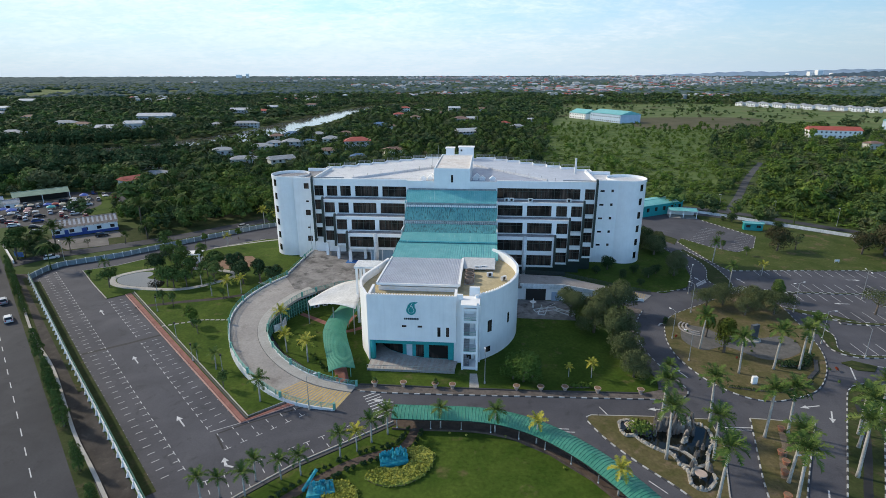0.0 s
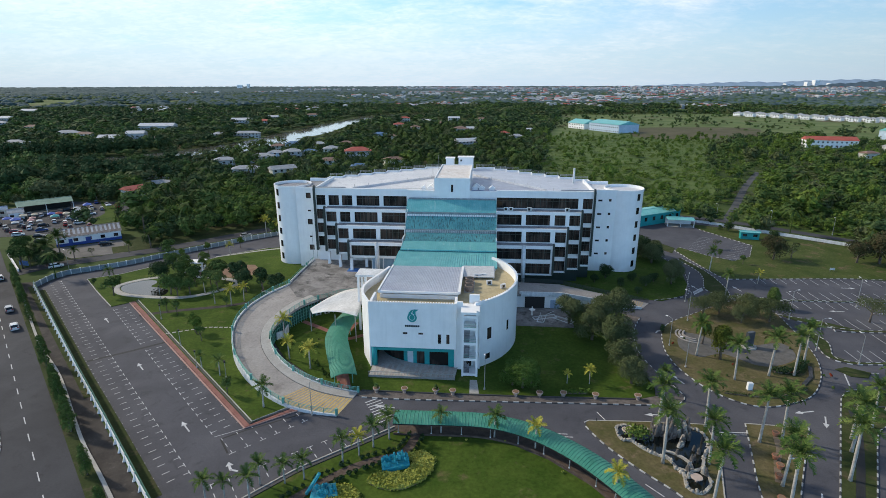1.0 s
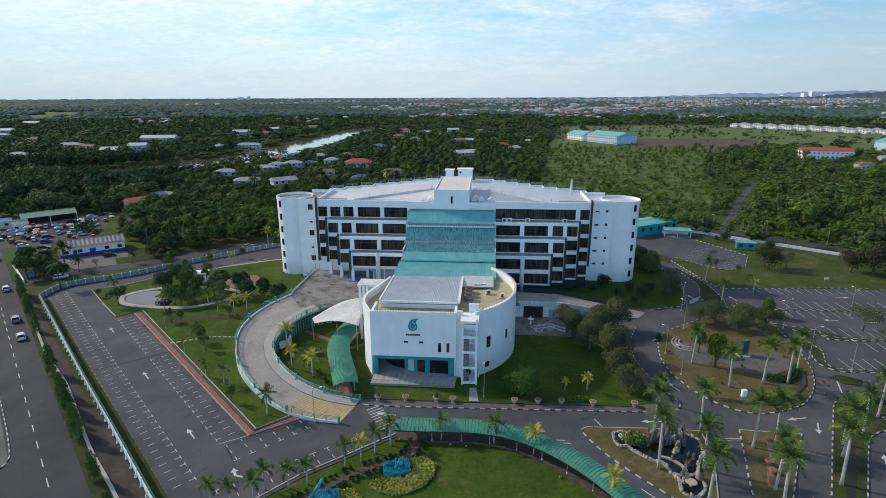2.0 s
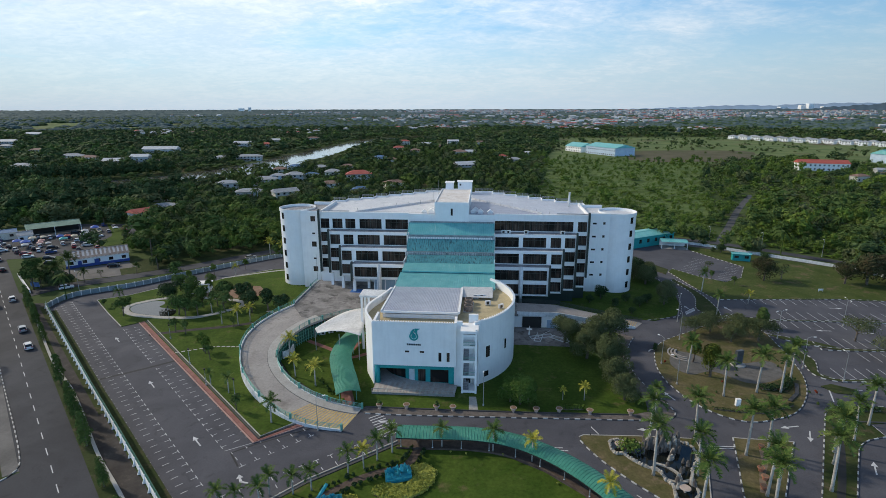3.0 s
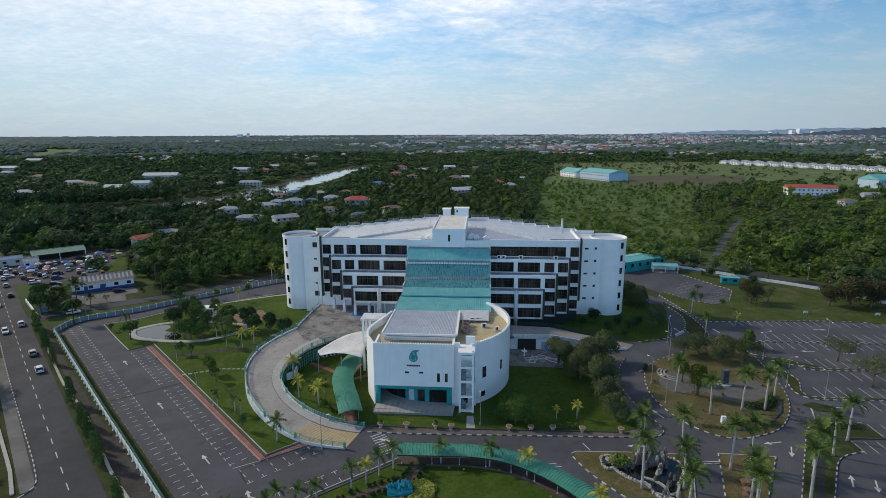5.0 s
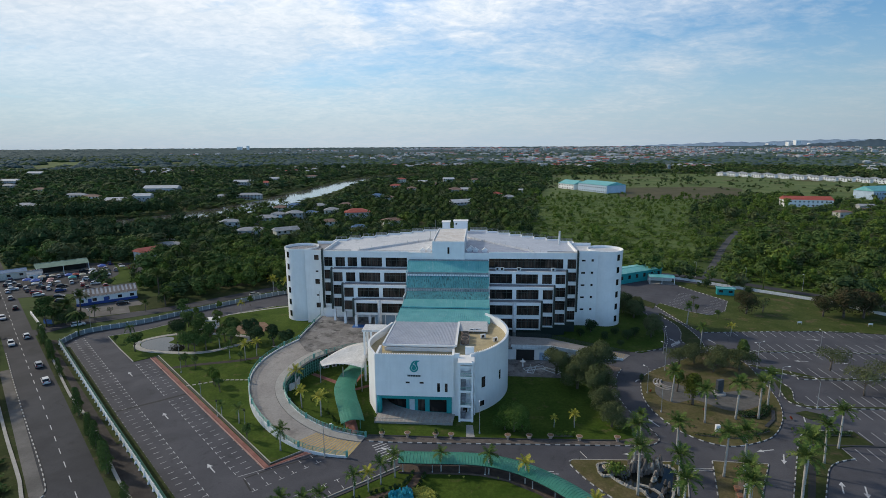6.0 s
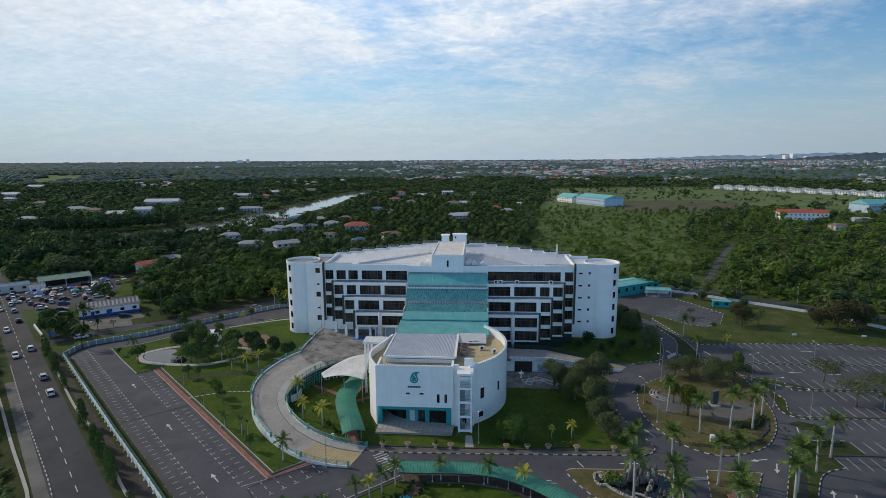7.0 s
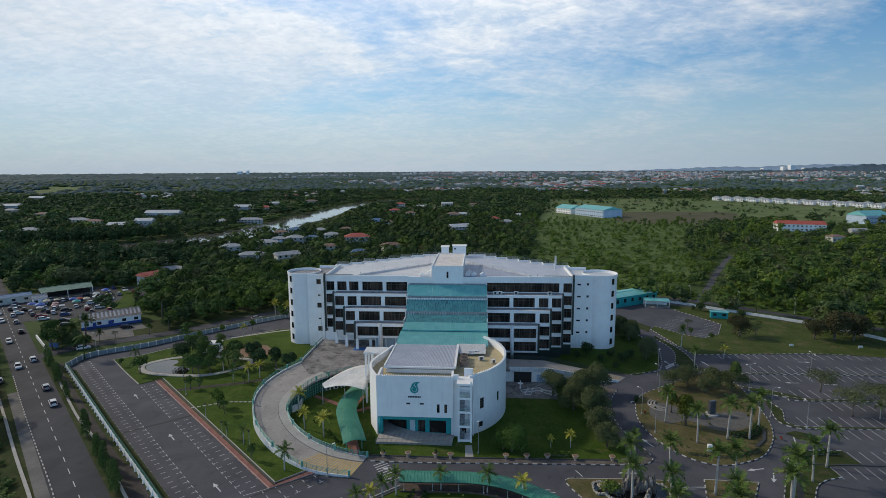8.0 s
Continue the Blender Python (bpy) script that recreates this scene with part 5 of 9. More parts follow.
part("drop", Geo().prism([(0.5 * math.cos(math.radians(a)), 0.5 * math.sin(math.radians(a))) for a in range(140, 401, 20)] + [(0.0, 0.85)], 0, 0.07), TEAL_PAINT, sign)
bars = Geo()
for i in range(8):
    x = -1.45 + i * 0.37
    bars.box(x, x + 0.29, -2.0, -1.62, 0, 0.05)
part("letter_bar", bars, plain("charcoal_sign_paint", (0.03, 0.05, 0.06), 0.4), sign, "dark bars in place of the lettering")

# portal frame and tensile canopy at the terrace
portal = thing("portal_frame", "tall white concrete portal at the side of the drum", "portal", BM)
part("post", Geo().box(-19.2, -18.7, -46.2, -45.7, 0, 13.6), WHITE, portal), part("post", Geo().box(-17.5, -17.0, -46.2, -45.7, 0, 13.6), WHITE, portal), part("post", Geo().box(-19.2, -18.7, -42.6, -42.1, 4.2, 13.6), WHITE, portal)
part("lintel", Geo().box(-19.5, -13.8, -46.3, -41.8, 13.6, 14.05), WHITE_DIRTY, portal)

# ---- terrace and ramps ----
terrace_line = [(-42.6, -28.6), (-42.4, -14), (-42, -6), (-12, -6.5), (12, -16), (19.3, -21.5), (19.3, -31), (16.5, -31), (-12, -28), (-20, -31), (-27, -33.4), (-31.2, -37.9), (-37.5, -36.5)]
terrace = thing("terrace", "raised stained concrete forecourt before the wings", "terrace", BM, "", "structure")
part("deck", Geo().prism(terrace_line, 3.7, 4.2), CONCRETE_WORN, terrace)
part("back_fill", Geo().box(-40, 12, -9, -5, 0, 3.7), DARK, terrace)

OUT = [(-20.2, 85.1, 0.0), (-24.7, 85.8, 0.12), (-30.0, 87.6, 0.4), (-36.0, 92.0, 0.9), (-41.8, 98.2, 1.5), (-46.7, 105.9, 2.15), (-50.0, 115.2, 2.85), (-50.1, 123.6, 3.5), (-47.6, 131.4, 4.0), (-44.0, 138.3, 4.15)]
INN = [(-17.7, 92.6, 0.0), (-19.9, 93.0, 0.12), (-24.3, 94.2, 0.4), (-29.5, 96.7, 0.9), (-34.6, 101.0, 1.5), (-38.7, 106.8, 2.15), (-40.4, 112.9, 2.85), (-39.3, 118.7, 3.5), (-36.9, 124.1, 4.0), (-33.6, 128.0, 4.15)]
out_c, inn_c = curve(OUT, 1.5), curve(INN, 1.5)
m_ = max(len(out_c), len(inn_c))


def resample(pts, n):
    p = [Vector(q) for q in pts]
    s = [0.0]
    for a, b in zip(p, p[1:]):
        s.append(s[-1] + (b - a).length)
    res, j = [], 0
    for i in range(n):
        d = s[-1] * i / (n - 1)
        while j < len(p) - 2 and s[j + 1] < d:
            j += 1
        res.append(p[j].lerp(p[j + 1], (d - s[j]) / max(1e-6, s[j + 1] - s[j])))
    return res


N_R = 60
ro, ri = resample(out_c, N_R), resample(inn_c, N_R)
ramp = thing("entrance_ramp", "curved pale concrete ramp with green railings and yellow bars at its foot", "ramp", None, "", "structure")
foot = [a.lerp(b, 0.74) for a, b in zip(ro, ri)]
part("roadway", Geo().strip([tuple(p) for p in ro], [tuple(p) for p in foot], 0.45), CONCRETE, ramp)
part("foot_panel", Geo().strip([(*(a.lerp(b, 0.05))[:2], a.z + 0.006) for a, b in zip(ro[:12], foot)], [(*(a.lerp(b, 0.985))[:2], a.z + 0.006) for a, b in zip(ro[:12], foot)]), surf("faded_yellow_panel", (0.40, 0.33, 0.20), (0.46, 0.38, 0.23), 2.0, 3.0, 0.9, 0.1, 0, (0.34, 0.29, 0.22), 1.6, 0.56), ramp, "faded yellow panel at the foot")
part("gutter", Geo().wall([(p.x, p.y) for p in foot], 0.16, [p.z - 0.05 for p in foot], [p.z + 0.018 for p in foot]), KERB_BLACK, ramp, "dark gutter line beside the footway")
part("footway", Geo().strip([(p.x, p.y, p.z + 0.14) for p in foot], [(p.x, p.y, p.z + 0.14) for p in ri], 0.6), surf("footway_concrete", (0.36, 0.34, 0.31), (0.43, 0.41, 0.38), 3.0, 3.0, 0.9, 0.2), ramp)
part("skirt", Geo().wall([(p.x, p.y) for p in ro], 0.3, -0.05, [p.z + 0.35 for p in ro]), WHITE_DIRTY, ramp)
inner_from = 34
part("skirt", Geo().wall([(p.x, p.y) for p in ri[:inner_from]], 0.25, -0.05, [p.z + 0.2 for p in ri[:inner_from]]), WHITE_DIRTY, ramp)


def railing(pts, parent, height=1.0, mat=None, rails=4, every=2):
    g = Geo()
    for k in range(rails):
        h = height * (0.25 + 0.75 * k / (rails - 1))
        g.tube([(p[0], p[1], p[2] + h) for p in pts], 0.06 if k == rails - 1 else 0.04, 4)
    part("rail", g, mat or GREEN_RAIL, parent)
    posts = Geo()
    for p in pts[::every]:
        posts.box(p[0] - 0.05, p[0] + 0.05, p[1] - 0.05, p[1] + 0.05, p[2], p[2] + height)
    part("post", posts, mat or GREEN_RAIL, parent)
    for p in pts[::9]:
        part("pillar", Geo().box(p[0] - 0.2, p[0] + 0.2, p[1] - 0.2, p[1] + 0.2, p[2] - 0.1, p[2] + height + 0.15), mat or GREEN_RAIL, parent)


for line, h in ((ro, 0.35), (ri, 0.14)):
    rl = thing("railing", "pale green tubular railing along the ramp", "railing")
    railing([(p.x, p.y, p.z + h) for p in line], rl)
yellow = Geo()
for i in range(17):
    t = 0.4 + i * 0.82
    k = t / 1.27
    j = int(k)
    f = k - j
    a, b = ro[j].lerp(ro[j + 1], f), foot[j].lerp(foot[j + 1], f)
    a, b = a.lerp(b, 0.06), a.lerp(b, 0.97)
    d = (ro[j + 1] - ro[j]).normalized() * 0.2
    yellow.add([(a.x - d.x, a.y - d.y, a.z + 0.012), (a.x + d.x, a.y + d.y, a.z + 0.012), (b.x + d.x, b.y + d.y, b.z + 0.012), (b.x - d.x, b.y - d.y, b.z + 0.012)], [(0, 1, 2, 3)])
part("yellow_bar", yellow, PAINT_YELLOW, ramp, "worn yellow rumble bars")
# open side of the high part: columns and green lattice
lat = thing("lattice_screen", "green lattice screen under the ramp", "screen")
g = Geo()
pts = [(p.x + 0.3, p.y - 0.1) for p in ri[inner_from:]]
for i, p in enumerate(pts):
    z = ri[inner_from + i].z - 0.4
    g.box(p[0] - 0.06, p[0] + 0.06, p[1] - 0.06, p[1] + 0.06, 0.1, z)
for zf in (0.6, 1.4, 2.2, 3.0):
    g.wall(pts, 0.05, zf, zf + 0.06)
part("lattice", g, GREEN_RAIL, lat), part("backing", Geo().wall([(x - 0.7, y + 0.5) for x, y in pts], 0.2, 0, 3.0), FENCE_GREEN, lat)
pts2 = [BM @ Vector(p) for p in ((-31.0, -37.4, 0), (-26.8, -33.3, 0), (-21.5, -31.3, 0))]
g = Geo()
for a, b in zip(pts2, pts2[1:]):
    for i in range(8):
        q = a.lerp(b, i / 8)
        g.box(q.x - 0.06, q.x + 0.06, q.y - 0.06, q.y + 0.06, 0.1, 3.7)
part("lattice", g, GREEN_RAIL, lat)
part("back_wall", Geo().wall([(q.x, q.y + 2.0) for q in pts2], 0.3, 0, 3.7), DARK, lat)
ok_ = thing("retaining_wall", "plain white retaining wall under the ramp", "wall", None, "", "structure")
part("wall", Geo().wall([(-39.9, 113.5), (-38.4, 115.2), (-38.6, 118.0)], 0.3, 0, 1.9), WHITE_DIRTY, ok_)
rl = thing("railing", "pale green tubular railing round the forecourt", "railing")
edge = [BM @ Vector(p) for p in ((-42.7, -27.5, 4.2), (-42.6, -19, 4.2), (-42.5, -13, 4.2), (-42.3, -7, 4.2))]
railing([tuple(p) for p in resample(edge, 14)], rl)
part("kerb_wall", Geo().wall([(p.x, p.y) for p in edge], 0.3, 0, 4.6), WHITE, rl)
rl = thing("railing", "pale green tubular railing round the forecourt", "railing")
edge = [BM @ Vector(p) for p in ((-31.4, -38.0, 4.2), (-26.9, -33.6, 4.2), (-19.8, -31.2, 4.2))]
railing([tuple(p) for p in resample(edge, 12)], rl)
for i, c in enumerate(((0.5, 0.5, 0.52), (0.35, 0.04, 0.04), (0.5, 0.4, 0.05))):
    fp = thing("flagpole", "slim white flagpole beside the forecourt", "flagpole", BM @ pose(-42.6 + i * 1.2, -6.2, 4.2), "flagpoles")
    part("pole", Geo().cyl(0, 0, 0, 8.5, 0.07, 0.05, 8), MAST, fp)

# straight ramp on the right
r2 = thing("service_ramp", "straight concrete ramp beside the building with a yellow-barred foot", "ramp", BM, "", "structure")
up_l, up_r = [(19.0, -22.0, 4.2), (30, -22.3, 4.0), (42, -23.2, 1.9), (53.5, -24.2, 0.05)], [(19.0, -30.2, 4.2), (30, -29.8, 4.0), (41, -28.9, 1.9), (50.5, -28.2, 0.05)]
part("roadway", Geo().strip(up_l, up_r, 0.5), CONCRETE, r2)
part("parapet", Geo().wall([p[:2] for p in up_r], 0.3, [max(-0.05, p[2] - 0.6) for p in up_r], [p[2] + 0.55 for p in up_r]), WHITE_DIRTY, r2)
part("wall_below", Geo().wall([(17.5, -29.6), (30, -29.4), (41, -28.6), (48, -28.0)], 0.3, 0, [3.8, 3.5, 1.5, 0.3]), WHITE, r2)
g = Geo()
for k in range(5):
    g.tube([(x, y + 0.3, z + 0.2 + 0.22 * k) for x, y, z in up_l], 0.05, 4)
part("rail", g, GREEN_DARK, r2, "dark green five-bar rail")
g = Geo()
for i in range(10):
    x = 46.2 + i * 0.62
    a = Vector(up_l[2]).lerp(Vector(up_l[3]), (x - 42) / 11.5)
    b = Vector(up_r[2]).lerp(Vector(up_r[3]), (x - 42) / 11.5 + 0.1)
    g.add([(a.x, a.y - 0.3, a.z + 0.015), (a.x + 0.2, a.y - 0.3, a.z + 0.015), (b.x + 0.2, b.y + 0.3, b.z + 0.015), (b.x, b.y + 0.3, b.z + 0.015)], [(0, 1, 2, 3)])
part("yellow_bar", g, PAINT_YELLOW, r2)
# Openings are solid boxes; the shade inside them is their colour.
part("dark_opening", Geo().box(20.5, 25.5, -30.0, -29.72, 0.1, 3.2).box(31.6, 34.5, -29.8, -29.5, 0.1, 2.6), DARK, r2, "near-black box painting the shaded opening under the ramp")
part("double_door", Geo().box(27.0, 29.4, -29.85, -29.6, 0.1, 2.4), plain("pale_blue_door", (0.32, 0.42, 0.55), 0.5), r2, "pale blue double door")
sheet("service_yard", [tuple((BM @ Vector((u, v, 0)))[:2]) for u, v in ((14.5, -40.8), (31.5, -41.2), (31.8, -30), (18, -30))], 0.1, 0.2, CONCRETE_WORN, "stained concrete service yard", "yard")
for i, (x, y, t, w) in enumerate(((22.5, -37.5, 20, 6), (27, -36.0, -40, 5), (24.5, -39.0, 75, 4))):
    fr = thing("scrap_frame", "white steel frame lying in the service yard", "frame", BM @ pose(x, y, 0.2, 0, 0, t), "scrap frames")
    part("bar", Geo().box(0, w, 0, 0.15, 0.0, 0.15).box(0, w, 1.6, 1.75, 0, 0.15).box(0, 0.15, 0, 1.75, 0, 0.15).box(w - 0.15, w, 0, 1.75, 0, 0.15), WHITE_DIRTY, fr)
    part("stay", Geo().tube([(0.1, 0.1, 0.1), (w - 0.2, 1.6, 1.0)], 0.06, 5), WHITE_DIRTY, fr)
urn = thing("yard_tap_post", "white fountain stand in the service yard", "fountain", BM @ pose(22.0, -34.5, 0.2))
part("stem", Geo().cyl(0, 0, 0, 1.2, 0.25, 0.15, 10), WHITE, urn), part("bowl", Geo().cyl(0, 0, 1.2, 1.5, 0.2, 0.8, 14), WHITE, urn), part("finial", Geo().cyl(0, 0, 1.5, 2.4, 0.2, 0.05, 8), WHITE, urn)

# tent canopy
tent = thing("tensile_canopy", "white stretched fabric canopy beside the drum", "canopy", BM)
rows_, cols_ = 9, 15
g = Geo()
for i in range(cols_):
    t = i / (cols_ - 1)
    a = Vector((-30.5, -47.0, 5.6)).lerp(Vector((-18.5, -39.0, 8.2)), t) + Vector((0, 1.5 * math.sin(math.pi * t), 0.9 * math.sin(math.pi * t)))
    b = Vector((-29.5, -48.5, 5.0)).lerp(Vector((-18.0, -52.5, 6.6)), t) + Vector((0, 0.0, 0.9 * abs(math.sin(1.0 * math.pi * t))))
    for j in range(rows_):
        q = j / (rows_ - 1)
        p = a.lerp(b, q)
        g.v.append((p.x, p.y, p.z - 0.5 * math.sin(math.pi * q) * math.sin(math.pi * t)))
g.f = [(i * rows_ + j, (i + 1) * rows_ + j, (i + 1) * rows_ + j + 1, i * rows_ + j + 1) for i in range(cols_ - 1) for j in range(rows_ - 1)]
me = g.mesh("fabric", FABRIC, True)
fab = part("fabric", me, None, tent)
mod = fab.modifiers.new("thick", "SOLIDIFY")
mod.thickness = 0.06
for x, y, h in ((-30.3, -47.6, 5.4), (-23.6, -50.5, 5.9), (-18.6, -52.0, 6.4), (-24.5, -41.5, 7.6)):
    part("post", Geo().cyl(x, y, 0, h, 0.12, 0.1, 8), MAST, tent)

# covered walks
def arched_walk(name, label, left, right, z, rise, mat, every=3, rib=0.5):
    ob = thing(name, label, "covered walk")
    n = len(left)
    g, ribs = Geo(), Geo()
    prof = 7
    for i in range(n):
        a, b = Vector((*left[i], z)), Vector((*right[i], z))
        for j in range(prof):
            q = j / (prof - 1)
            p = a.lerp(b, q)
            g.v.append((p.x, p.y, z + rise * math.sin(math.pi * q)))
    g.f = [(i * prof + j, (i + 1) * prof + j, (i + 1) * prof + j + 1, i * prof + j + 1) for i in range(n - 1) for j in range(prof - 1)]
    g.v += [(x, y, h - 0.06) for x, y, h in g.v]
    g.f += [tuple(k + n * prof for k in f) for f in g.f]
    part("roof_sheet", g, mat, ob, "", True)
    for i in range(0, n, every):
        a, b = Vector((*left[i], z)), Vector((*right[i], z))
        ribs.tube([tuple(a.lerp(b, j / 6) + Vector((0, 0, rise * math.sin(math.pi * j / 6) + 0.01))) for j in range(7)], 0.05, 4)
    part("roof_rib", ribs, mat, ob)
    return ob


def offset_line(pts, d):
    res = []
    for i, p in enumerate(pts):
        t = (Vector(pts[min(i + 1, len(pts) - 1)]) - Vector(pts[max(i - 1, 0)])).normalized()
        res.append((p[0] - t.y * d, p[1] + t.x * d))
    return res


mid = curve([(-9.6, 81.8), (-5, 81.6), (0, 81.5), (5, 81.1), (10, 79.7), (15, 76.8), (20, 72.0), (24.2, 66.0), (26.9, 60.2), (28.9, 52)], 0.55)
long_walk = arched_walk("covered_walk", "long curved walkway under a ribbed green arched roof", offset_line(mid, 1.95), offset_line(mid, -1.95), 2.35, 0.5, GREEN_SHEET, 1)
part("floor", Geo().wall(mid, 3.4, 0.0, 0.12), PATH_BROWN, long_walk)
part("edging", Geo().wall(offset_line(mid, -1.75), 0.25, 0.0, 0.45), PATH_BROWN, long_walk, "low brown edging wall")
for d, step in ((1.65, 9), (-1.65, 9)):
    for x, y in offset_line(mid, d)[2::step]:
        part("post", Geo().cyl(x, y, 0.0, 2.4, 0.08, 0.08, 8), MAST, long_walk)
        part("post_base", Geo().cyl(x, y, 0.0, 0.6, 0.2, 0.11, 10), WHITE_DIRTY, long_walk)
part("beam", Geo().wall(offset_line(mid, -1.85), 0.15, 2.1, 2.32), DARK, long_walk), part("beam", Geo().wall(offset_line(mid, 1.85), 0.15, 2.1, 2.32), DARK, long_walk)
mid2 = [tuple((BM @ Vector((*p, 0)))[:2]) for p in curve([(-21.4, -42.0), (-22.1, -45.5), (-22.5, -50), (-22.0, -55.5), (-20.2, -61), (-18.2, -66), (-16.2, -71.4)], 0.42)]
court_walk = arched_walk("covered_walk", "walkway across the court under a green arched roof", offset_line(mid2, 2.45), offset_line(mid2, -2.45), 2.8, 0.6, GREEN_PALE, 1)
part("floor", Geo().wall(mid2, 2.4, 0.1, 0.2), BRICK_RED, court_walk)
for d in (1.7, -1.7):
    for x, y in offset_line(mid2, d)[3::13]:
        part("post", Geo().cyl(x, y, 0.1, 2.85, 0.08, 0.08, 8), GREEN_RAIL, court_walk)
sheet("court_path", band(curve([tuple((BM @ Vector((*p, 0)))[:2]) for p in ((-34, -42.5), (-26, -47.5), (-21.5, -51), (-17.5, -48.5))], 1.5), 1.3), 0.1, 0.18, BRICK_RED, "red brick path across the court", "path")
sheet("plank_path", [(3.2, 92.4), (5.0, 92.4), (4.8, 97.2), (3.4, 97.2)], 0.1, 0.2, PAVING, "pale concrete footpath to the stairs", "path")

# ---- boundary wall ----
wall_line = [(-42.3, 64.6), (-60.1, 83), (-75.1, 98.3), (-120, 145.0)]
fence = thing("boundary_wall", "white compound wall with buttresses and green mesh on top", "wall", None, "", "structure")
full = [along(20, 14.4)] + wall_line
part("wall", Geo().wall(full, 0.25, -0.05, 1.25), WHITE, fence)
part("mesh_panel", Geo().wall(full, 0.06, 1.25, 2.3), FENCE_GREEN, fence)
pts = resample([(*p, 0) for p in wall_line], 40)
butt = Geo().add([(x, y, z) for x in (-0.1, 0.1) for y, z in ((-0.55, -0.05), (-0.12, -0.05), (-0.12, 1.1), (-0.18, 1.1))], [(0, 1, 2, 3), (4, 5, 6, 7), (0, 1, 5, 4), (1, 2, 6, 5), (2, 3, 7, 6), (3, 0, 4, 7)]).box(-0.09, 0.09, -0.14, 0.14, 1.05, 1.55).mesh("buttress", WHITE)
for p in pts:
    ob = new("buttress", butt)
    ob.parent = fence
    ob.matrix_local = pose(p.x, p.y, 0, 0, 0, 314)
fence2 = thing("boundary_wall", "low pale blue-green boundary wall along the back street", "wall", None, "", "structure")
back_line = curve([(-120, 145), (-120.2, 149.5), (-118.4, 155.7), (-105.7, 164.9), (-95.8, 175.6), (-82.2, 189.1), (-69.5, 200.6), (-45, 216)], 4.0)
part("wall", Geo().wall(back_line, 0.3, -0.05, 1.5), FENCE_BLUE, fence2)
for p in resample([(*q, 0) for q in back_line], 44):
    part("wall_post", Geo().box(p.x - 0.18, p.x + 0.18, p.y - 0.18, p.y + 0.18, -0.05, 1.62), WHITE_DIRTY, fence2)
part("drain_edge", Geo().wall(offset_line(back_line, -1.0), 0.6, -0.05, 0.12), KERB_BLACK, fence2)
fence3 = thing("boundary_wall", "low weathered white wall along the back lane", "wall", None, "", "structure")
part("wall", Geo().wall(curve([(88, 231), (104, 223), (116, 212.5), (138, 193.5), (146, 184), (165, 152)], 4), 0.3, -0.05, 1.05), WHITE_DIRTY, fence3)

# ---- trees and palms ----
rng = np.random.default_rng(7)


def unit(n):
    d = rng.normal(size=(n, 3))
    return d / np.linalg.norm(d, axis=1)[:, None]


def leaf_cloud(lumps, n, size, low=-0.35, loose=0.7):
    """n leaf clumps, four corners each, over the skins of the lumps (x, y, z, r)."""
    lumps = np.array(lumps, float)
    w = lumps[:, 3] ** 2
    pick = rng.choice(len(lumps), n, p=w / w.sum())
    d = unit(n)
    d[:, 2] = np.where(d[:, 2] < low, -d[:, 2], d[:, 2])
    c = lumps[pick, :3] + d * (lumps[pick, 3] * rng.uniform(0.72, 1.06, n))[:, None]
    nrm = d + loose * unit(n)
    nrm /= np.linalg.norm(nrm, axis=1)[:, None]
    t = np.cross(nrm, unit(n))
    t /= np.linalg.norm(t, axis=1)[:, None]
    b = np.cross(nrm, t)
    s = size * rng.uniform(0.55, 1.25, n)[:, None]
    k = rng.uniform(0.45, 0.85, n)[:, None]
    bend = nrm * s * 0.18
    return np.stack([c - t * s, c - b * s * k + bend, c + t * s, c + b * s * k + bend], 1)


def crown_lumps(r, h, base, n, spread=0.62):
    """Lumps that fill a rounded, uneven crown of radius r, from base up to h."""
    out = []
    for _ in range(n):
        a, q = rng.uniform(0, 2 * math.pi), rng.uniform(0, 1) ** 0.5
        z = base + (h - base) * rng.uniform(0.18, 0.86)
        wide = math.sin(math.pi * min(0.97, max(0.12, (z - base) / (h - base)))) ** 0.6
        rr = r * rng.uniform(0.30, 0.48)
        out.append((q * r * spread * wide * math.cos(a), q * r * spread * wide * math.sin(a), min(z, h - rr), rr))
    out.append((0, 0, base + (h - base) * 0.5, min(r, (h - base) / 2) * 0.66))
    return out


def limb_geo(h, r, girth, limbs=5):
    g = Geo()
    lean = rng.uniform(-0.3, 0.3, 2)
    g.tube([(0, 0, -0.1), (lean[0] * 0.3, lean[1] * 0.3, h * 0.25), (lean[0], lean[1], h * 0.5), (lean[0] * 1.2, lean[1] * 1.2, h * 0.82)], [girth * 1.25, girth, girth * 0.7, girth * 0.2], 7)
    for i in range(limbs):
        a = 2 * math.pi * (i + rng.uniform(0, 0.6)) / limbs
        z = h * rng.uniform(0.26, 0.45)
        q = r * rng.uniform(0.5, 0.75)
        g.tube([(lean[0] * 0.5, lean[1] * 0.5, z), (0.5 * q * math.cos(a), 0.5 * q * math.sin(a), z + h * 0.16), (q * math.cos(a), q * math.sin(a), z + h * 0.32)], [girth * 0.5, girth * 0.35, girth * 0.1], 5)
    return g


TREES = {}


def grow(kind, name, label, x, y, size=1.0, z=0.14, turn=None, group=""):
    """A tree of that kind: built once for each of three forms, then copied."""
    form = int(rng.integers(0, 3))
    turn = rng.uniform(0, 360) if turn is None else turn
    m = pose(x, y, z, 0, 0, turn) @ Matrix.Scale(size, 4)
    if (kind, form) in TREES:
        ob = copy_thing(TREES[kind, form], m)
        ob["label"] = label
        return ob
    ob = thing(name, label, "palm" if "palm" in name else ("tree" if "tree" in name else "shrub"), None, group)
    KINDS[kind](ob)
    ob.matrix_world = m
    TREES[kind, form] = ob
    return ob


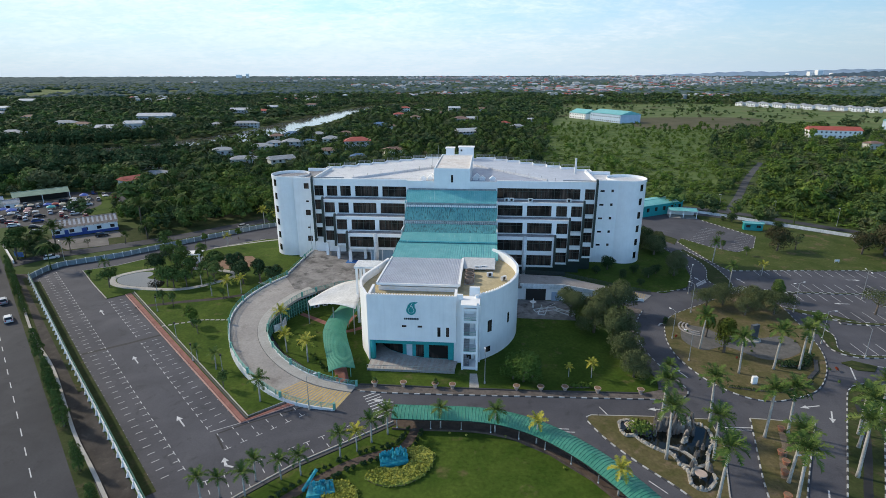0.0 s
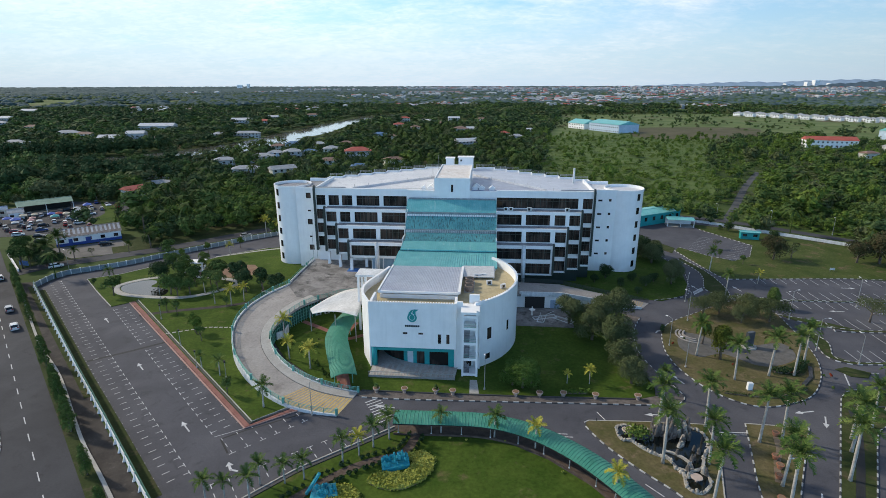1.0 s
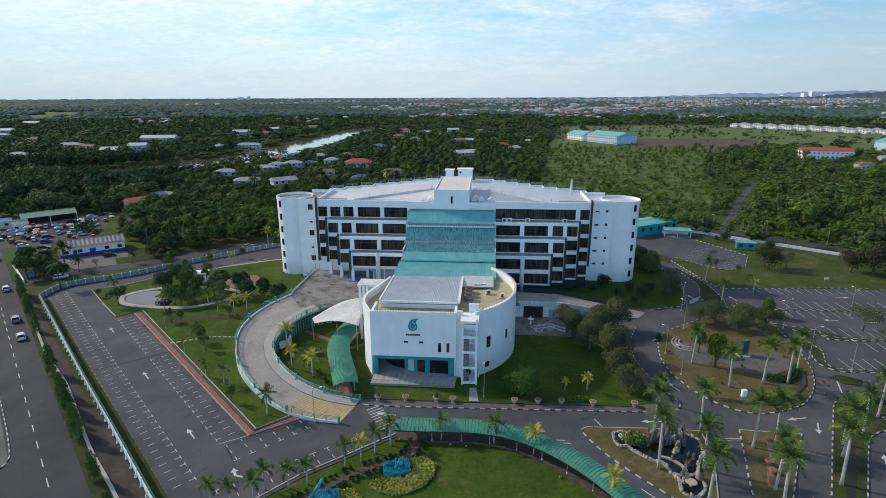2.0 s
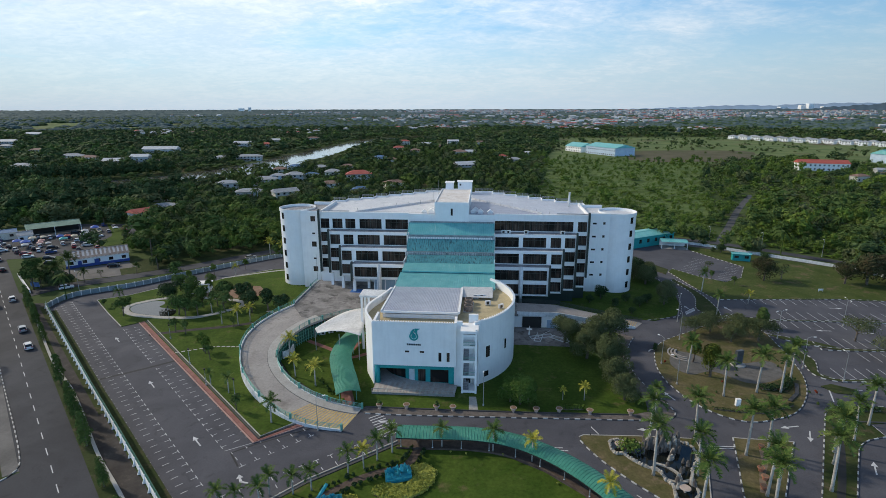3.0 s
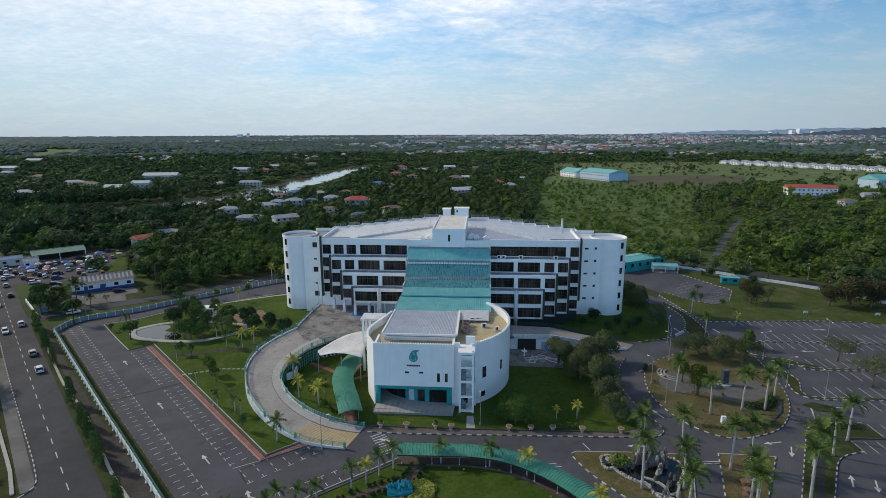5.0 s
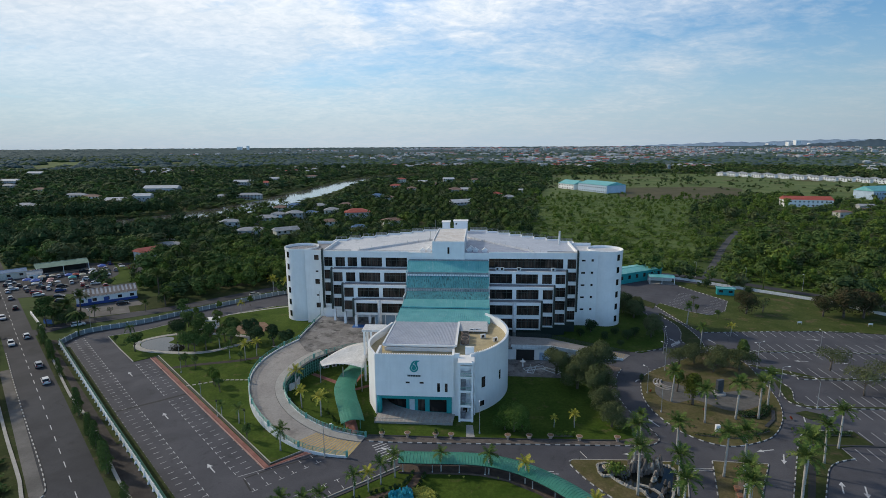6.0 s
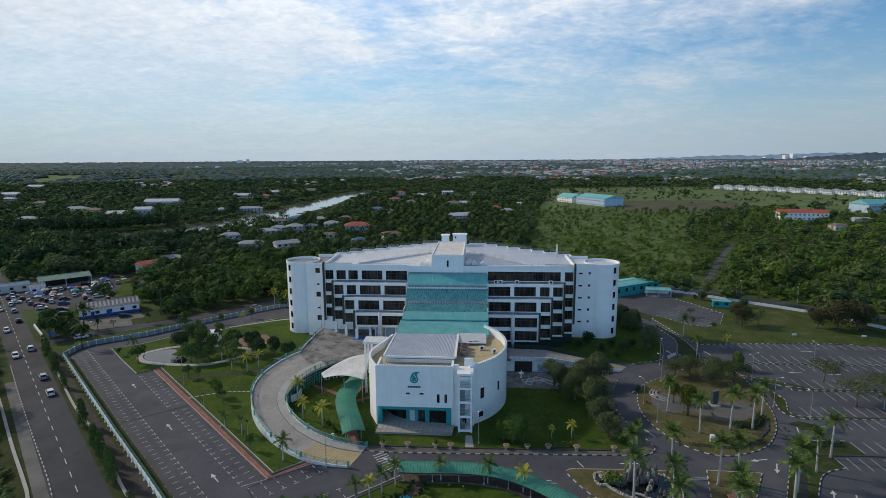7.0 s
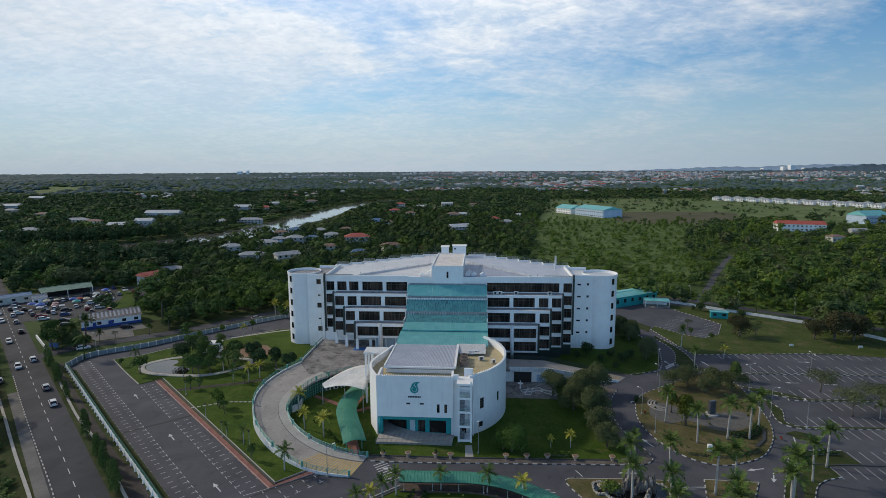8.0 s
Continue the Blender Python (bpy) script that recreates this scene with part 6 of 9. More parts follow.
def broad(h, r, base, n, size, mat, lumps=9, girth=0.16, low=-0.35, spread=0.62):
    def build(ob):
        part("trunk", limb_geo(h, r, girth), BARK, ob, "", True)
        part("crown", quads("crown", leaf_cloud(crown_lumps(r, h, base, lumps, spread), n, size, low), mat), None, ob)
    return build


def shrub(h, r, n, size, mat):
    def build(ob):
        part("stem", Geo().tube([(0, 0, -0.1), (0.05, 0.02, h * 0.6)], [0.09, 0.03], 5), BARK, ob)
        part("leaves", quads("leaves", leaf_cloud(crown_lumps(r, h, 0.05, 6, 0.6), n, size, -0.2), mat), None, ob)
    return build


def column(h, r, n, size, mat):
    def build(ob):
        part("stem", Geo().tube([(0, 0, -0.1), (0, 0, h * 0.8)], [0.14, 0.04], 6), BARK, ob)
        lumps = [(rng.uniform(-0.2, 0.2), rng.uniform(-0.2, 0.2), h * t, r * (0.45 + 0.6 * math.sin(math.pi * (0.12 + 0.8 * t))) * (1 - 0.35 * t)) for t in (0.12, 0.24, 0.36, 0.48, 0.6, 0.72, 0.84, 0.92)]
        part("leaves", quads("leaves", leaf_cloud(lumps, n, size, -0.6), mat), None, ob)
    return build


def frond_mesh(length, droop, mat, pairs=17, leaf=0.55):
    """One feather leaf: a bowed rib with leaflets hanging on both sides."""
    pts = []
    for i in range(pairs + 1):
        t = i / pairs
        pts.append(Vector((length * t * (1 - 0.16 * t * droop), 0, length * (0.30 * t - 0.62 * droop * t * t))))
    v = []
    for i in range(pairs):
        a, b = pts[i], pts[i + 1]
        w = 0.045 * (1 - 0.7 * i / pairs)
        v += [(a.x, -w, a.z), (b.x, -w, b.z), (b.x, w, b.z), (a.x, w, a.z)]
        if i < 2:
            continue
        t = i / pairs
        ll = leaf * math.sin(math.pi * (0.18 + 0.78 * t)) ** 0.7
        for s in (-1, 1):
            up = rng.uniform(-0.55, 0.25)
            tip = Vector((a.x + ll * 0.55, s * ll * 0.85, a.z + ll * up))
            q = (b - a) * 0.5
            v += [tuple(a - q), tuple(a + q), tuple(tip + q * 0.4), tuple(tip - q * 0.2)]
    return quads("frond", v, mat)


def palm(h, girth, length, fronds, mat, shaft=True, lean=0.3, bark=None):
    def build(ob):
        dx, dy = rng.uniform(-lean, lean, 2)
        top = Vector((dx, dy, h))
        g = Geo().tube([(0, 0, -0.1), (0.1 * dx, 0.1 * dy, h * 0.12), (dx * 0.5, dy * 0.5, h * 0.55), tuple(top)], [girth * 1.35, girth, girth * 0.95, girth * 0.7], 9)
        part("trunk", g, bark or PALM_BARK, ob, "", True)
        if shaft:
            part("crownshaft", Geo().tube([tuple(top), tuple(top + Vector((0, 0, h * 0.07))), tuple(top + Vector((0, 0, h * 0.14)))], [girth * 0.85, girth * 0.75, girth * 0.3], 8), SHAFT, ob, "smooth green crownshaft", True)
            top = top + Vector((0, 0, h * 0.12))
        meshes = [frond_mesh(length * k, d, mat, 15, length * 0.24) for k, d in ((0.9, 0.45), (1.0, 0.85), (1.0, 1.25))]
        for i in range(fronds):
            q = i / fronds
            fr = new("frond", meshes[min(2, int(q * 3))])
            fr.parent = ob
            fr.matrix_local = Matrix.Translation(top) @ pose(0, 0, 0, 0, -58 + 72 * q + rng.uniform(-9, 9), 137.5 * i + rng.uniform(-14, 14))
    return build


KINDS = {
    "royal_palm": palm(7.6, 0.22, 3.05, 18, FROND),
    "young_palm": palm(3.3, 0.13, 2.0, 14, FROND, True, 0.15),
    "yellow_palm": palm(3.3, 0.12, 1.9, 14, FROND_YELLOW, True, 0.15),
    "fan_tree": broad(6.0, 2.9, 2.2, 1500, 0.26, LEAF_DARK, 9, 0.22),
    "garden_tree": broad(5.2, 2.6, 1.6, 1500, 0.22, LEAF, 8, 0.14),
    "light_tree": broad(5.0, 1.7, 1.6, 700, 0.22, LEAF_LIGHT, 6, 0.1),
    "thin_tree": broad(4.6, 1.7, 1.6, 600, 0.2, LEAF, 6, 0.1),
    "big_tree": broad(7.2, 4.6, 1.2, 4200, 0.22, LEAF_DARK, 14, 0.3),
    "grey_tree": broad(5.8, 3.7, 0.5, 7600, 0.135, LEAF_GREY, 11, 0.22, -0.4, 0.56),
    "spread_tree": broad(5.4, 4.4, 1.2, 5200, 0.14, LEAF_GREY, 13, 0.2, -0.3, 0.72),
    "airy_tree": broad(5.6, 4.6, 2.2, 2300, 0.135, LEAF_GREY, 12, 0.18, -0.2, 0.85),
    "round_tree": broad(5.6, 2.9, 0.6, 3200, 0.17, LEAF, 5, 0.2, -0.5, 0.25),
    "light_round": broad(6.3, 3.9, 0.3, 6000, 0.15, leafy("bright_leaves", (0.06, 0.115, 0.022), (0.095, 0.16, 0.034), (0.15, 0.21, 0.06)), 10, 0.2, -0.5, 0.55),
    "gold_tree": broad(6.2, 2.6, 1.0, 2600, 0.17, LEAF_YELLOW, 6, 0.2, -0.5, 0.3),
    "russet_round": broad(5.5, 3.6, 0.6, 4200, 0.17, LEAF_RUSSET, 12, 0.2, -0.5, 0.62),
    "dark_round": broad(5.5, 3.6, 0.6, 4200, 0.17, LEAF_DARK, 12, 0.2, -0.5, 0.62),
    "conifer": column(6.2, 1.1, 1700, 0.15, LEAF),
    "bush": shrub(1.0, 0.65, 130, 0.17, LEAF),
    "bare_tree": broad(4.5, 2.4, 1.6, 170, 0.25, LEAF_GREY, 7, 0.13),
    "gold_bush": shrub(0.9, 0.6, 120, 0.16, LEAF_GOLD),
    "red_bush": shrub(0.9, 0.55, 110, 0.15, leafy("red_leaves", (0.25, 0.03, 0.02), (0.33, 0.05, 0.03), (0.1, 0.08, 0.03))),
}
ROYAL = "tall royal palm with a pale smooth trunk"
for x, y, s in ((34.6, 82.6, 1.0), (32.3, 73.9, 1.05), (42.9, 83.2, 0.95), (39.3, 73.9, 0.9), (36.4, 66.0, 1.0), (49.8, 79.3, 1.12), (47.8, 69.4, 0.95), (46.4, 65.2, 1.0), (54.1, 80.4, 0.98), (65.2, 80.4, 1.0), (58.3, 70.7, 1.1),
                (70.9, 83.6, 0.85), (77.1, 88.6, 0.95), (63.0, 77.2, 1.0), (52.0, 108.2, 0.85), (55.3, 98.5, 1.0), (62.8, 100.1, 0.95), (67.8, 100.2, 1.0), (72.3, 104.6, 0.95), (39.2, 92.2, 0.62), (74.6, 142.6, 0.7), (79.2, 162.5, 0.75)):
    grow("royal_palm", "royal_palm", ROYAL, x, y, s, 0.12, None, "royal palms")
for x, y, s in ((-16.7, 73.1, 1.1), (-12.5, 76.7, 1.1), (-10.2, 78.8, 1.05), (-27.8, 68.2, 0.9), (-24.2, 68.4, 0.95), (-21.6, 69.3, 0.9), (-28.2, 65.2, 0.95), (-31.6, 65.0, 0.9), (-34.0, 64.4, 0.9), (-1.8, 80.6, 1.05), (7.0, 79.6, 1.05),
                (-33.9, 87.4, 1.1), (-51.4, 101, 0.8), (-46.3, 97.9, 0.85), (-68.8, 141, 1.1), (-99.9, 148.5, 1.0), (-63, 134, 1.1), (105, 110, 0.8)):
    grow("young_palm", "palm", "small feather palm on the grass", x, y, s, 0.14, None, "small palms")
for x, y, s in ((-14.4, 74.6, 1.0), (13.3, 77.0, 1.1), (23.0, 66.4, 1.15), (-34.4, 104.8, 1.0), (-29.0, 101.0, 1.15), (-38.4, 114.2, 1.2), (26.5, 96.3, 0.75), (22.2, 96.4, 0.6), (-58.3, 133.3, 1.1), (-56.0, 136.0, 1.1), (88.4, 152.0, 0.9), (-76, 176.0, 0.9), (-67, 201.5, 1.3), (-73, 203.5, 1.3)):
    grow("yellow_palm", "palm", "small palm with yellowish fronds", x, y, s, 0.14, None, "yellow palms")
def plant(kind, name, label, places):
    for x, y, s in places:
        grow(kind, name, label, x, y, s, 0.1, None, "")


plant("fan_tree", "garden_tree", "dark round-headed garden tree", ((-57.9, 142.5, 1.1), (-53.5, 143.6, 1.0), (-48.6, 140.6, 1.05), (-62.5, 149.0, 1.1), (-61, 146, 0.8)))
plant("big_tree", "garden_tree", "large dense dark garden tree by the pond", ((-85.0, 149.4, 0.9),))
plant("garden_tree", "garden_tree", "leafy green garden tree", ((-78, 140.2, 1.2), (-75.5, 139.0, 1.1), (-72.5, 140, 0.9), (-69, 150.5, 1.25), (-71, 152.5, 1.1), (-93.5, 139.4, 0.9), (-82, 158, 1.0), (-66.5, 144, 0.9), (-88, 161, 0.9), (-80, 166, 0.7), (-74, 146.5, 1.0), (-81, 151.5, 1.0), (-77, 143.5, 0.8), (-70, 147.5, 0.9)))
plant("light_tree", "garden_tree", "slender fresh-green tree on the lawn", ((-60.4, 117.2, 1.0), (-59.4, 116.0, 0.9), (-81, 155, 1.0), (-78, 160, 0.9), (-84.5, 178, 0.9), (-76, 185, 0.9), (-90, 171, 0.9)))
plant("thin_tree", "garden_tree", "thin young tree on the lawn", ((-56.8, 112.8, 0.9), (-69.6, 127.0, 1.0), (-73, 128.5, 0.95), (-42.1, 91.4, 0.8), (-59, 131.8, 0.8), (-103, 145.5, 0.7), (62, 176, 0.9), (88, 175, 0.9), (93, 169.5, 0.8)))
plant("round_tree", "street_tree", "dense round green tree", ((82.6, 134.2, 1.0),))
plant("light_round", "street_tree", "broad bushy tree with fresh green leaves", ((13.4, 94.6, 1.0), (11.6, 95.6, 0.85), (15.2, 95.8, 0.85)))
plant("gold_tree", "street_tree", "round tree with yellow-green leaves", ((56.3, 106.6, 1.25), (55.6, 113.5, 0.95)))
plant("russet_round", "street_tree", "broad shade tree with red-tinged leaves on the back lawn", ((105.5, 174.5, 1.4), (130.5, 171.5, 1.3), (137, 170.5, 1.35), (143.0, 169.5, 1.4)))
plant("dark_round", "street_tree", "broad dark shade tree on the back lawn", ((147.5, 173, 1.3), (63.5, 178.5, 1.2), (66.5, 173.5, 1.0)))
plant("grey_tree", "shade_tree", "wide grey-green shade tree", ((28.0, 123.5, 1.2), (34.5, 121.5, 1.35), (31.5, 115.0, 1.3), (35.0, 108.5, 1.2), (34.4, 101.5, 0.9), (39.5, 124.5, 1.15), (34.6, 96.6, 0.75), (63.0, 151.0, 0.9), (66, 157, 0.75), (64, 170, 0.95), (61, 176, 0.8), (67, 176, 0.8)))
plant("spread_tree", "shade_tree", "open spreading grey-green tree", ((63.0, 130.0, 0.95), (67.5, 131.0, 1.0), (72.5, 129.0, 1.05), (77, 125.5, 1.0), (70, 125, 0.75)))
plant("airy_tree", "shade_tree", "thin open-crowned tree among the parking bays", ((101.5, 126.0, 1.15), (99.5, 111.5, 1.2), (107, 109.0, 1.35), (116, 106, 1.3), (110, 116, 1.0)))
plant("bare_tree", "street_tree", "thinly leaved roadside tree", ((112.2, 176.0, 1.2), (92.0, 186.0, 0.8), (-123.5, 175.5, 0.55)))
plant("conifer", "conifer", "clipped green roadside conifer", tuple((*along(s, 8.1), k) for s, k in ((76, 0.9), (88, 0.85), (101.9, 1.1), (104.5, 0.95), (107.9, 0.75), (112.2, 0.95), (114.6, 0.9), (119.2, 1.05), (121, 0.9), (131.5, 1.0), (160, 0.75), (174, 0.95), (178, 0.9), (182, 0.8), (190, 0.95), (193, 0.8), (196, 0.9))))
KINDS["path_bush"] = shrub(0.8, 0.55, 150, 0.15, LEAF_DARK)
for side in (1.25, -1.25):
    for i, (x, y) in enumerate(offset_line(oval_path, side)[1::1]):
        if i % 7 != 5 and y > 57:
            grow("path_bush", "shrub", "small dark shrub in the row along the garden path", x, y, rng.uniform(0.7, 1.15), 0.12, None, "path shrubs")
KINDS["coconut_palm"] = palm(6.0, 0.2, 3.4, 20, FROND_DARK, False, 0.8, BARK)
for x, y, s in ((-133.7, 167.2, 1.0), (-132.7, 173.1, 1.15), (-125.2, 169.3, 0.62), (-112.6, 178.7, 0.85), (-119.7, 201.3, 1.2), (-108.0, 184.3, 0.85), (-136, 164, 0.9), (-116.0, 207.0, 1.0), (-140.5, 172.5, 0.9), (-178, 262, 1.3)):
    grow("coconut_palm", "coconut_palm", "coconut palm with arching dark fronds", x, y, s, 0.0, None, "coconut palms")
for x, y, s in ((-136.5, 161.5, 1.15), (-141, 166.5, 1.0), (-131, 164.5, 0.8), (-146, 172, 1.2), (-149, 178, 1.0), (-144, 179, 0.8), (-138, 169, 0.7), (-128.5, 166.5, 0.5), (-110, 188, 0.7), (-113, 195, 0.8)):
    grow("dark_round" if s < 0.9 else "garden_tree", "garden_tree", "leafy dark tree beside the street", x, y, s, 0.0, None, "")
for x, y, s in ((108, 210.1, 0.55), (119.7, 199.2, 0.5), (106, 212.5, 0.35)):
    grow("dark_round", "shrub_tree", "dense dark bush beside the lane wall", x, y, s, 0.05, None, "")
for i in range(60):
    t = rng.uniform(0, 1)
    x, y = ((-36 + 14 * t, 112 - 17 * t) if i < 14 else (oval_path[int(t * (len(oval_path) - 1))]) if i < 44 else (48 + 30 * t, 92 + 26 * rng.uniform(0, 1)))
    side = 1.25 * (1 if rng.uniform() > 0.5 else -1)
    kind = "red_bush" if i > 55 else ("gold_bush" if i % 9 == 0 else "bush")
    grow(kind, "shrub", "small red-leaved shrub on the island" if kind == "red_bush" else "small clipped shrub in the grass", x + side * 0.7, y - side * 0.7, rng.uniform(0.5, 0.9), 0.12, None, "shrubs")
for x, y in ((-0.3, 79.0), (8.6, 78.4), (16.6, 71.4), (2.4, 78.6)):
    grow("gold_bush", "shrub", "small round yellow-green shrub on the lawn", x, y, 0.8, 0.12, None, "shrubs")


for x, y in ((-31.9, 117.0), (-30.5, 114.0), (-29.8, 110.1), (-28.9, 107.4), (-28.3, 103.9), (-27.7, 102.2), (-26.7, 100.6), (-25.7, 98.6), (-24.8, 97.5), (12.5, 104.5), (16, 108), (20.5, 104), (24, 109.5), (18.5, 113), (27, 103.5), (9.5, 100.5), (29.5, 100), (22.5, 117)):
    grow("bush", "shrub", "tiny dark shrub in the lawn", x, y, rng.uniform(0.35, 0.55), 0.12, None, "shrubs")
for x, y, s in ((45.4, 155.8, 1.0), (48.0, 149.5, 0.75), (55.2, 149.2, 0.8), (51.0, 143.4, 0.5), (41.2, 152.0, 0.6), (58.5, 152.5, 0.7), (52.5, 153.5, 0.6)):
    grow("dark_round", "shrub_tree", "dense dark bush beside the round tower", x, y, s * 0.62, 0.12, None, "")


def hedge(label, line, w, h, n, size, mat):
    ob = thing("hedge", label, "hedge")
    pts = np.array(resample([(*p, 0) for p in line], 30))
    lumps = [(p[0] + rng.uniform(-0.1, 0.1), p[1] + rng.uniform(-0.1, 0.1), 0.1 + h * 0.55, w * rng.uniform(0.45, 0.6)) for p in pts]
    part("stem", Geo().wall([tuple(p[:2]) for p in pts[::6]] + [tuple(pts[-1][:2])], w * 0.5, 0.05, h * 0.5), BARK, ob)
    part("leaves", quads("leaves", leaf_cloud(lumps, n, size), mat), None, ob)
    return ob


hedge("low clipped green hedge on the front lawn", [(20.8, 92.9), (25.5, 92.9)], 1.1, 0.9, 500, 0.2, LEAF_LIGHT)
hedge("low green hedge round the island bed", [(64.6, 101.4), (68.5, 101.0), (71.6, 103.8), (72.6, 105.8)], 1.5, 0.9, 900, 0.2, LEAF_DARK)
hedge("pale green bush beside the rockery", [(29.4, 80.2), (31.2, 79.6)], 2.4, 1.9, 520, 0.24, LEAF_LIGHT)
hedge("dark hedge beside the steps", [(50.0, 122), (48.6, 119.0)], 0.8, 0.8, 200, 0.18, LEAF_DARK)
hedge("low dark hedge on the island", [(51, 93.6), (55.7, 92.5), (60.0, 92.1)], 0.5, 0.5, 300, 0.15, LEAF_DARK)
hedge("dark hedge on the drain island", [(75.2, 93.2), (79, 93.5), (82.9, 93.4)], 1.0, 0.7, 500, 0.18, LEAF_DARK)
hedge("low dark hedge on the island", [(60, 92.2), (67.2, 95.0)], 0.6, 0.6, 240, 0.16, LEAF_DARK)


def flower_bed(label, line):
    """A kidney-shaped bed of cut yellow-green foliage."""
    ob = thing("flower_bed", label, "flower bed")
    edge = curve(line, 0.7, True)
    part("soil", Geo().prism(edge, 0.1, 0.3), SOIL, ob)
    xs, ys = np.array([p[0] for p in edge]), np.array([p[1] for p in edge])
    px_, py_ = rng.uniform(xs.min(), xs.max(), 900), rng.uniform(ys.min(), ys.max(), 900)
    ok = inside(px_, py_, edge)
    lumps = [(a, b, 0.3, 0.45) for a, b in zip(px_[ok], py_[ok])]
    part("mound", Geo().prism(edge, 0.28, 0.5), LEAF_GOLD, ob)
    part("foliage", quads("foliage", leaf_cloud(lumps, 5200, 0.16, 0.1), LEAF_GOLD), None, ob)


flower_bed("bed of clipped yellow-green foliage on the lawn", [(-12.3, 69.2), (-10.3, 67.6), (-7.0, 67.5), (-4.0, 69.6), (-2.6, 73.0), (-4.0, 75.4), (-6.6, 75.0), (-5.8, 72.6), (-7.2, 70.6), (-10.2, 70.8)])
flower_bed("bed of clipped yellow-green foliage on the lawn", [(-18.6, 66.8), (-15.2, 68.0), (-12.8, 65.6), (-12.6, 61.5), (-15.5, 61.0), (-16.8, 64.4)])

# ---- sculptures, rockery, fittings ----


def blob(g, x, y, z, r, squash=0.8, n=7):
    """A lumpy stone."""
    ph = rng.uniform(0, 6, 3)
    rows = []
    for j in range(5):
        a = math.pi * j / 4
        for i in range(n):
            b = 2 * math.pi * i / n
            k = r * (1 + 0.22 * math.sin(2 * b + ph[0] + j) + 0.16 * math.sin(3 * b + ph[1] - 2 * j) + rng.uniform(-0.1, 0.1))
            rows.append((x + k * math.sin(a) * math.cos(b), y + k * math.sin(a) * math.sin(b), z + k * squash * math.cos(a)))
    g.add(rows, [(j * n + i, j * n + (i + 1) % n, (j + 1) * n + (i + 1) % n, (j + 1) * n + i) for j in range(4) for i in range(n)])
    return g


art = thing("sculpture", "turquoise abstract sculpture of lumpy upright forms on a plinth", "sculpture", pose(-8.6, 72.6, 0.14, 0, 0, 18))
part("plinth", Geo().prism([(-2.2, -1.3), (2.0, -1.3), (2.3, 1.2), (-1.9, 1.4)], 0, 0.7), STATUE, art)
g = Geo()
for i in range(52):
    x = rng.uniform(-1.9, 1.9)
    blob(g, x, rng.uniform(-0.9, 0.9), 0.7 + rng.uniform(0, 0.75) + 0.3 * math.sin(2.2 * x), rng.uniform(0.13, 0.30), rng.uniform(1.0, 2.4), 6)
part("upper_mass", g, STATUE, art, "clustered plain turquoise forms")
art = thing("sculpture", "turquoise sculpture with a raised slanting arm", "sculpture", pose(-18.0, 66.4, 0.14, 0, 0, 10))
part("plinth", Geo().prism([(-1.9, -1.5), (2.0, -1.2), (1.6, 1.3), (-1.6, 1.2)], 0, 0.6), STATUE, art)
part("arm", Geo().box(-1.9, 1.6, -0.18, 0.18, -0.18, 0.18, pose(-1.4, 0.6, 1.6, 0, -52, 20)), STATUE, art)
g = Geo()
for i in range(30):
    blob(g, rng.uniform(-1.1, 1.5), rng.uniform(-0.9, 0.8), 0.6 + rng.uniform(0, 0.5), rng.uniform(0.13, 0.32), rng.uniform(0.9, 1.9), 6)
part("base_mass", g, STATUE, art)

def crag(g, x, y, z, r, h):
    """A jagged upright rock."""
    n, rows = 7, []
    for j, k in enumerate((1.0, 0.92, 0.74, 0.42)):
        for i in range(n):
            a = 2 * math.pi * i / n
            q = r * k * rng.uniform(0.65, 1.15)
            rows.append((x + q * math.cos(a), y + q * math.sin(a), z + h * (j / 3) * rng.uniform(0.8, 1.1)))
    g.add(rows, [(j * n + i, j * n + (i + 1) % n, (j + 1) * n + (i + 1) % n, (j + 1) * n + i) for j in range(3) for i in range(n)] + [tuple(range(3 * n, 4 * n))])
    return g


rockery = thing("rockery_pond", "rockery pond of pale boulders with dark rocks and small fountains", "rockery")
RIM = curve([(27.6, 82.0), (28.6, 83.0), (30.1, 82.6), (30.6, 81.3), (32.4, 81.9), (34.3, 81.5), (37.6, 82.8), (40.6, 82.2), (41.5, 80.8), (40.9, 77.6), (39.4, 75.6), (37.8, 72.5), (37.9, 70.9), (37.3, 69.0), (35.9, 67.7), (34.7, 67.6), (33.9, 68.9), (34.4, 71.2), (33.9, 72.7), (33.5, 74.7), (31.8, 75.8), (30.2, 77.4), (29.1, 79.1), (27.7, 79.4)], 0.55, True)
part("water", Geo().prism(RIM, 0.1, 0.3), POOL, rockery)
part("rim_wall", Geo().wall(RIM, 0.42, 0.05, [0.42 + 0.14 * math.sin(1.7 * i) + 0.1 * math.sin(0.6 * i) for i in range(len(RIM))], True), ROCK, rockery, "pale stone rim wall")
for ends in (((30.2, 81.4), (30.4, 80.2), (29.4, 79.2)), ((34.0, 72.4), (35.4, 71.8), (37.8, 72.4)), ((33.4, 76.4), (35.0, 75.6), (36.2, 73.8), (36.0, 72.0))):
    part("inner_wall", Geo().wall(curve(ends, 0.5), 0.45, 0.05, 0.55), ROCK, rockery, "pale stone wall between the basins")
for i, (x, y) in enumerate(RIM):
    g = blob(Geo(), 0, 0, 0.2, rng.uniform(0.16, 0.36), rng.uniform(0.8, 1.3))
    st = part("boulder", g, ROCK, rockery, "", True)
    st.matrix_local = pose(x + rng.uniform(-0.15, 0.15), y + rng.uniform(-0.15, 0.15), 0.12, 0, 0, rng.uniform(0, 360))
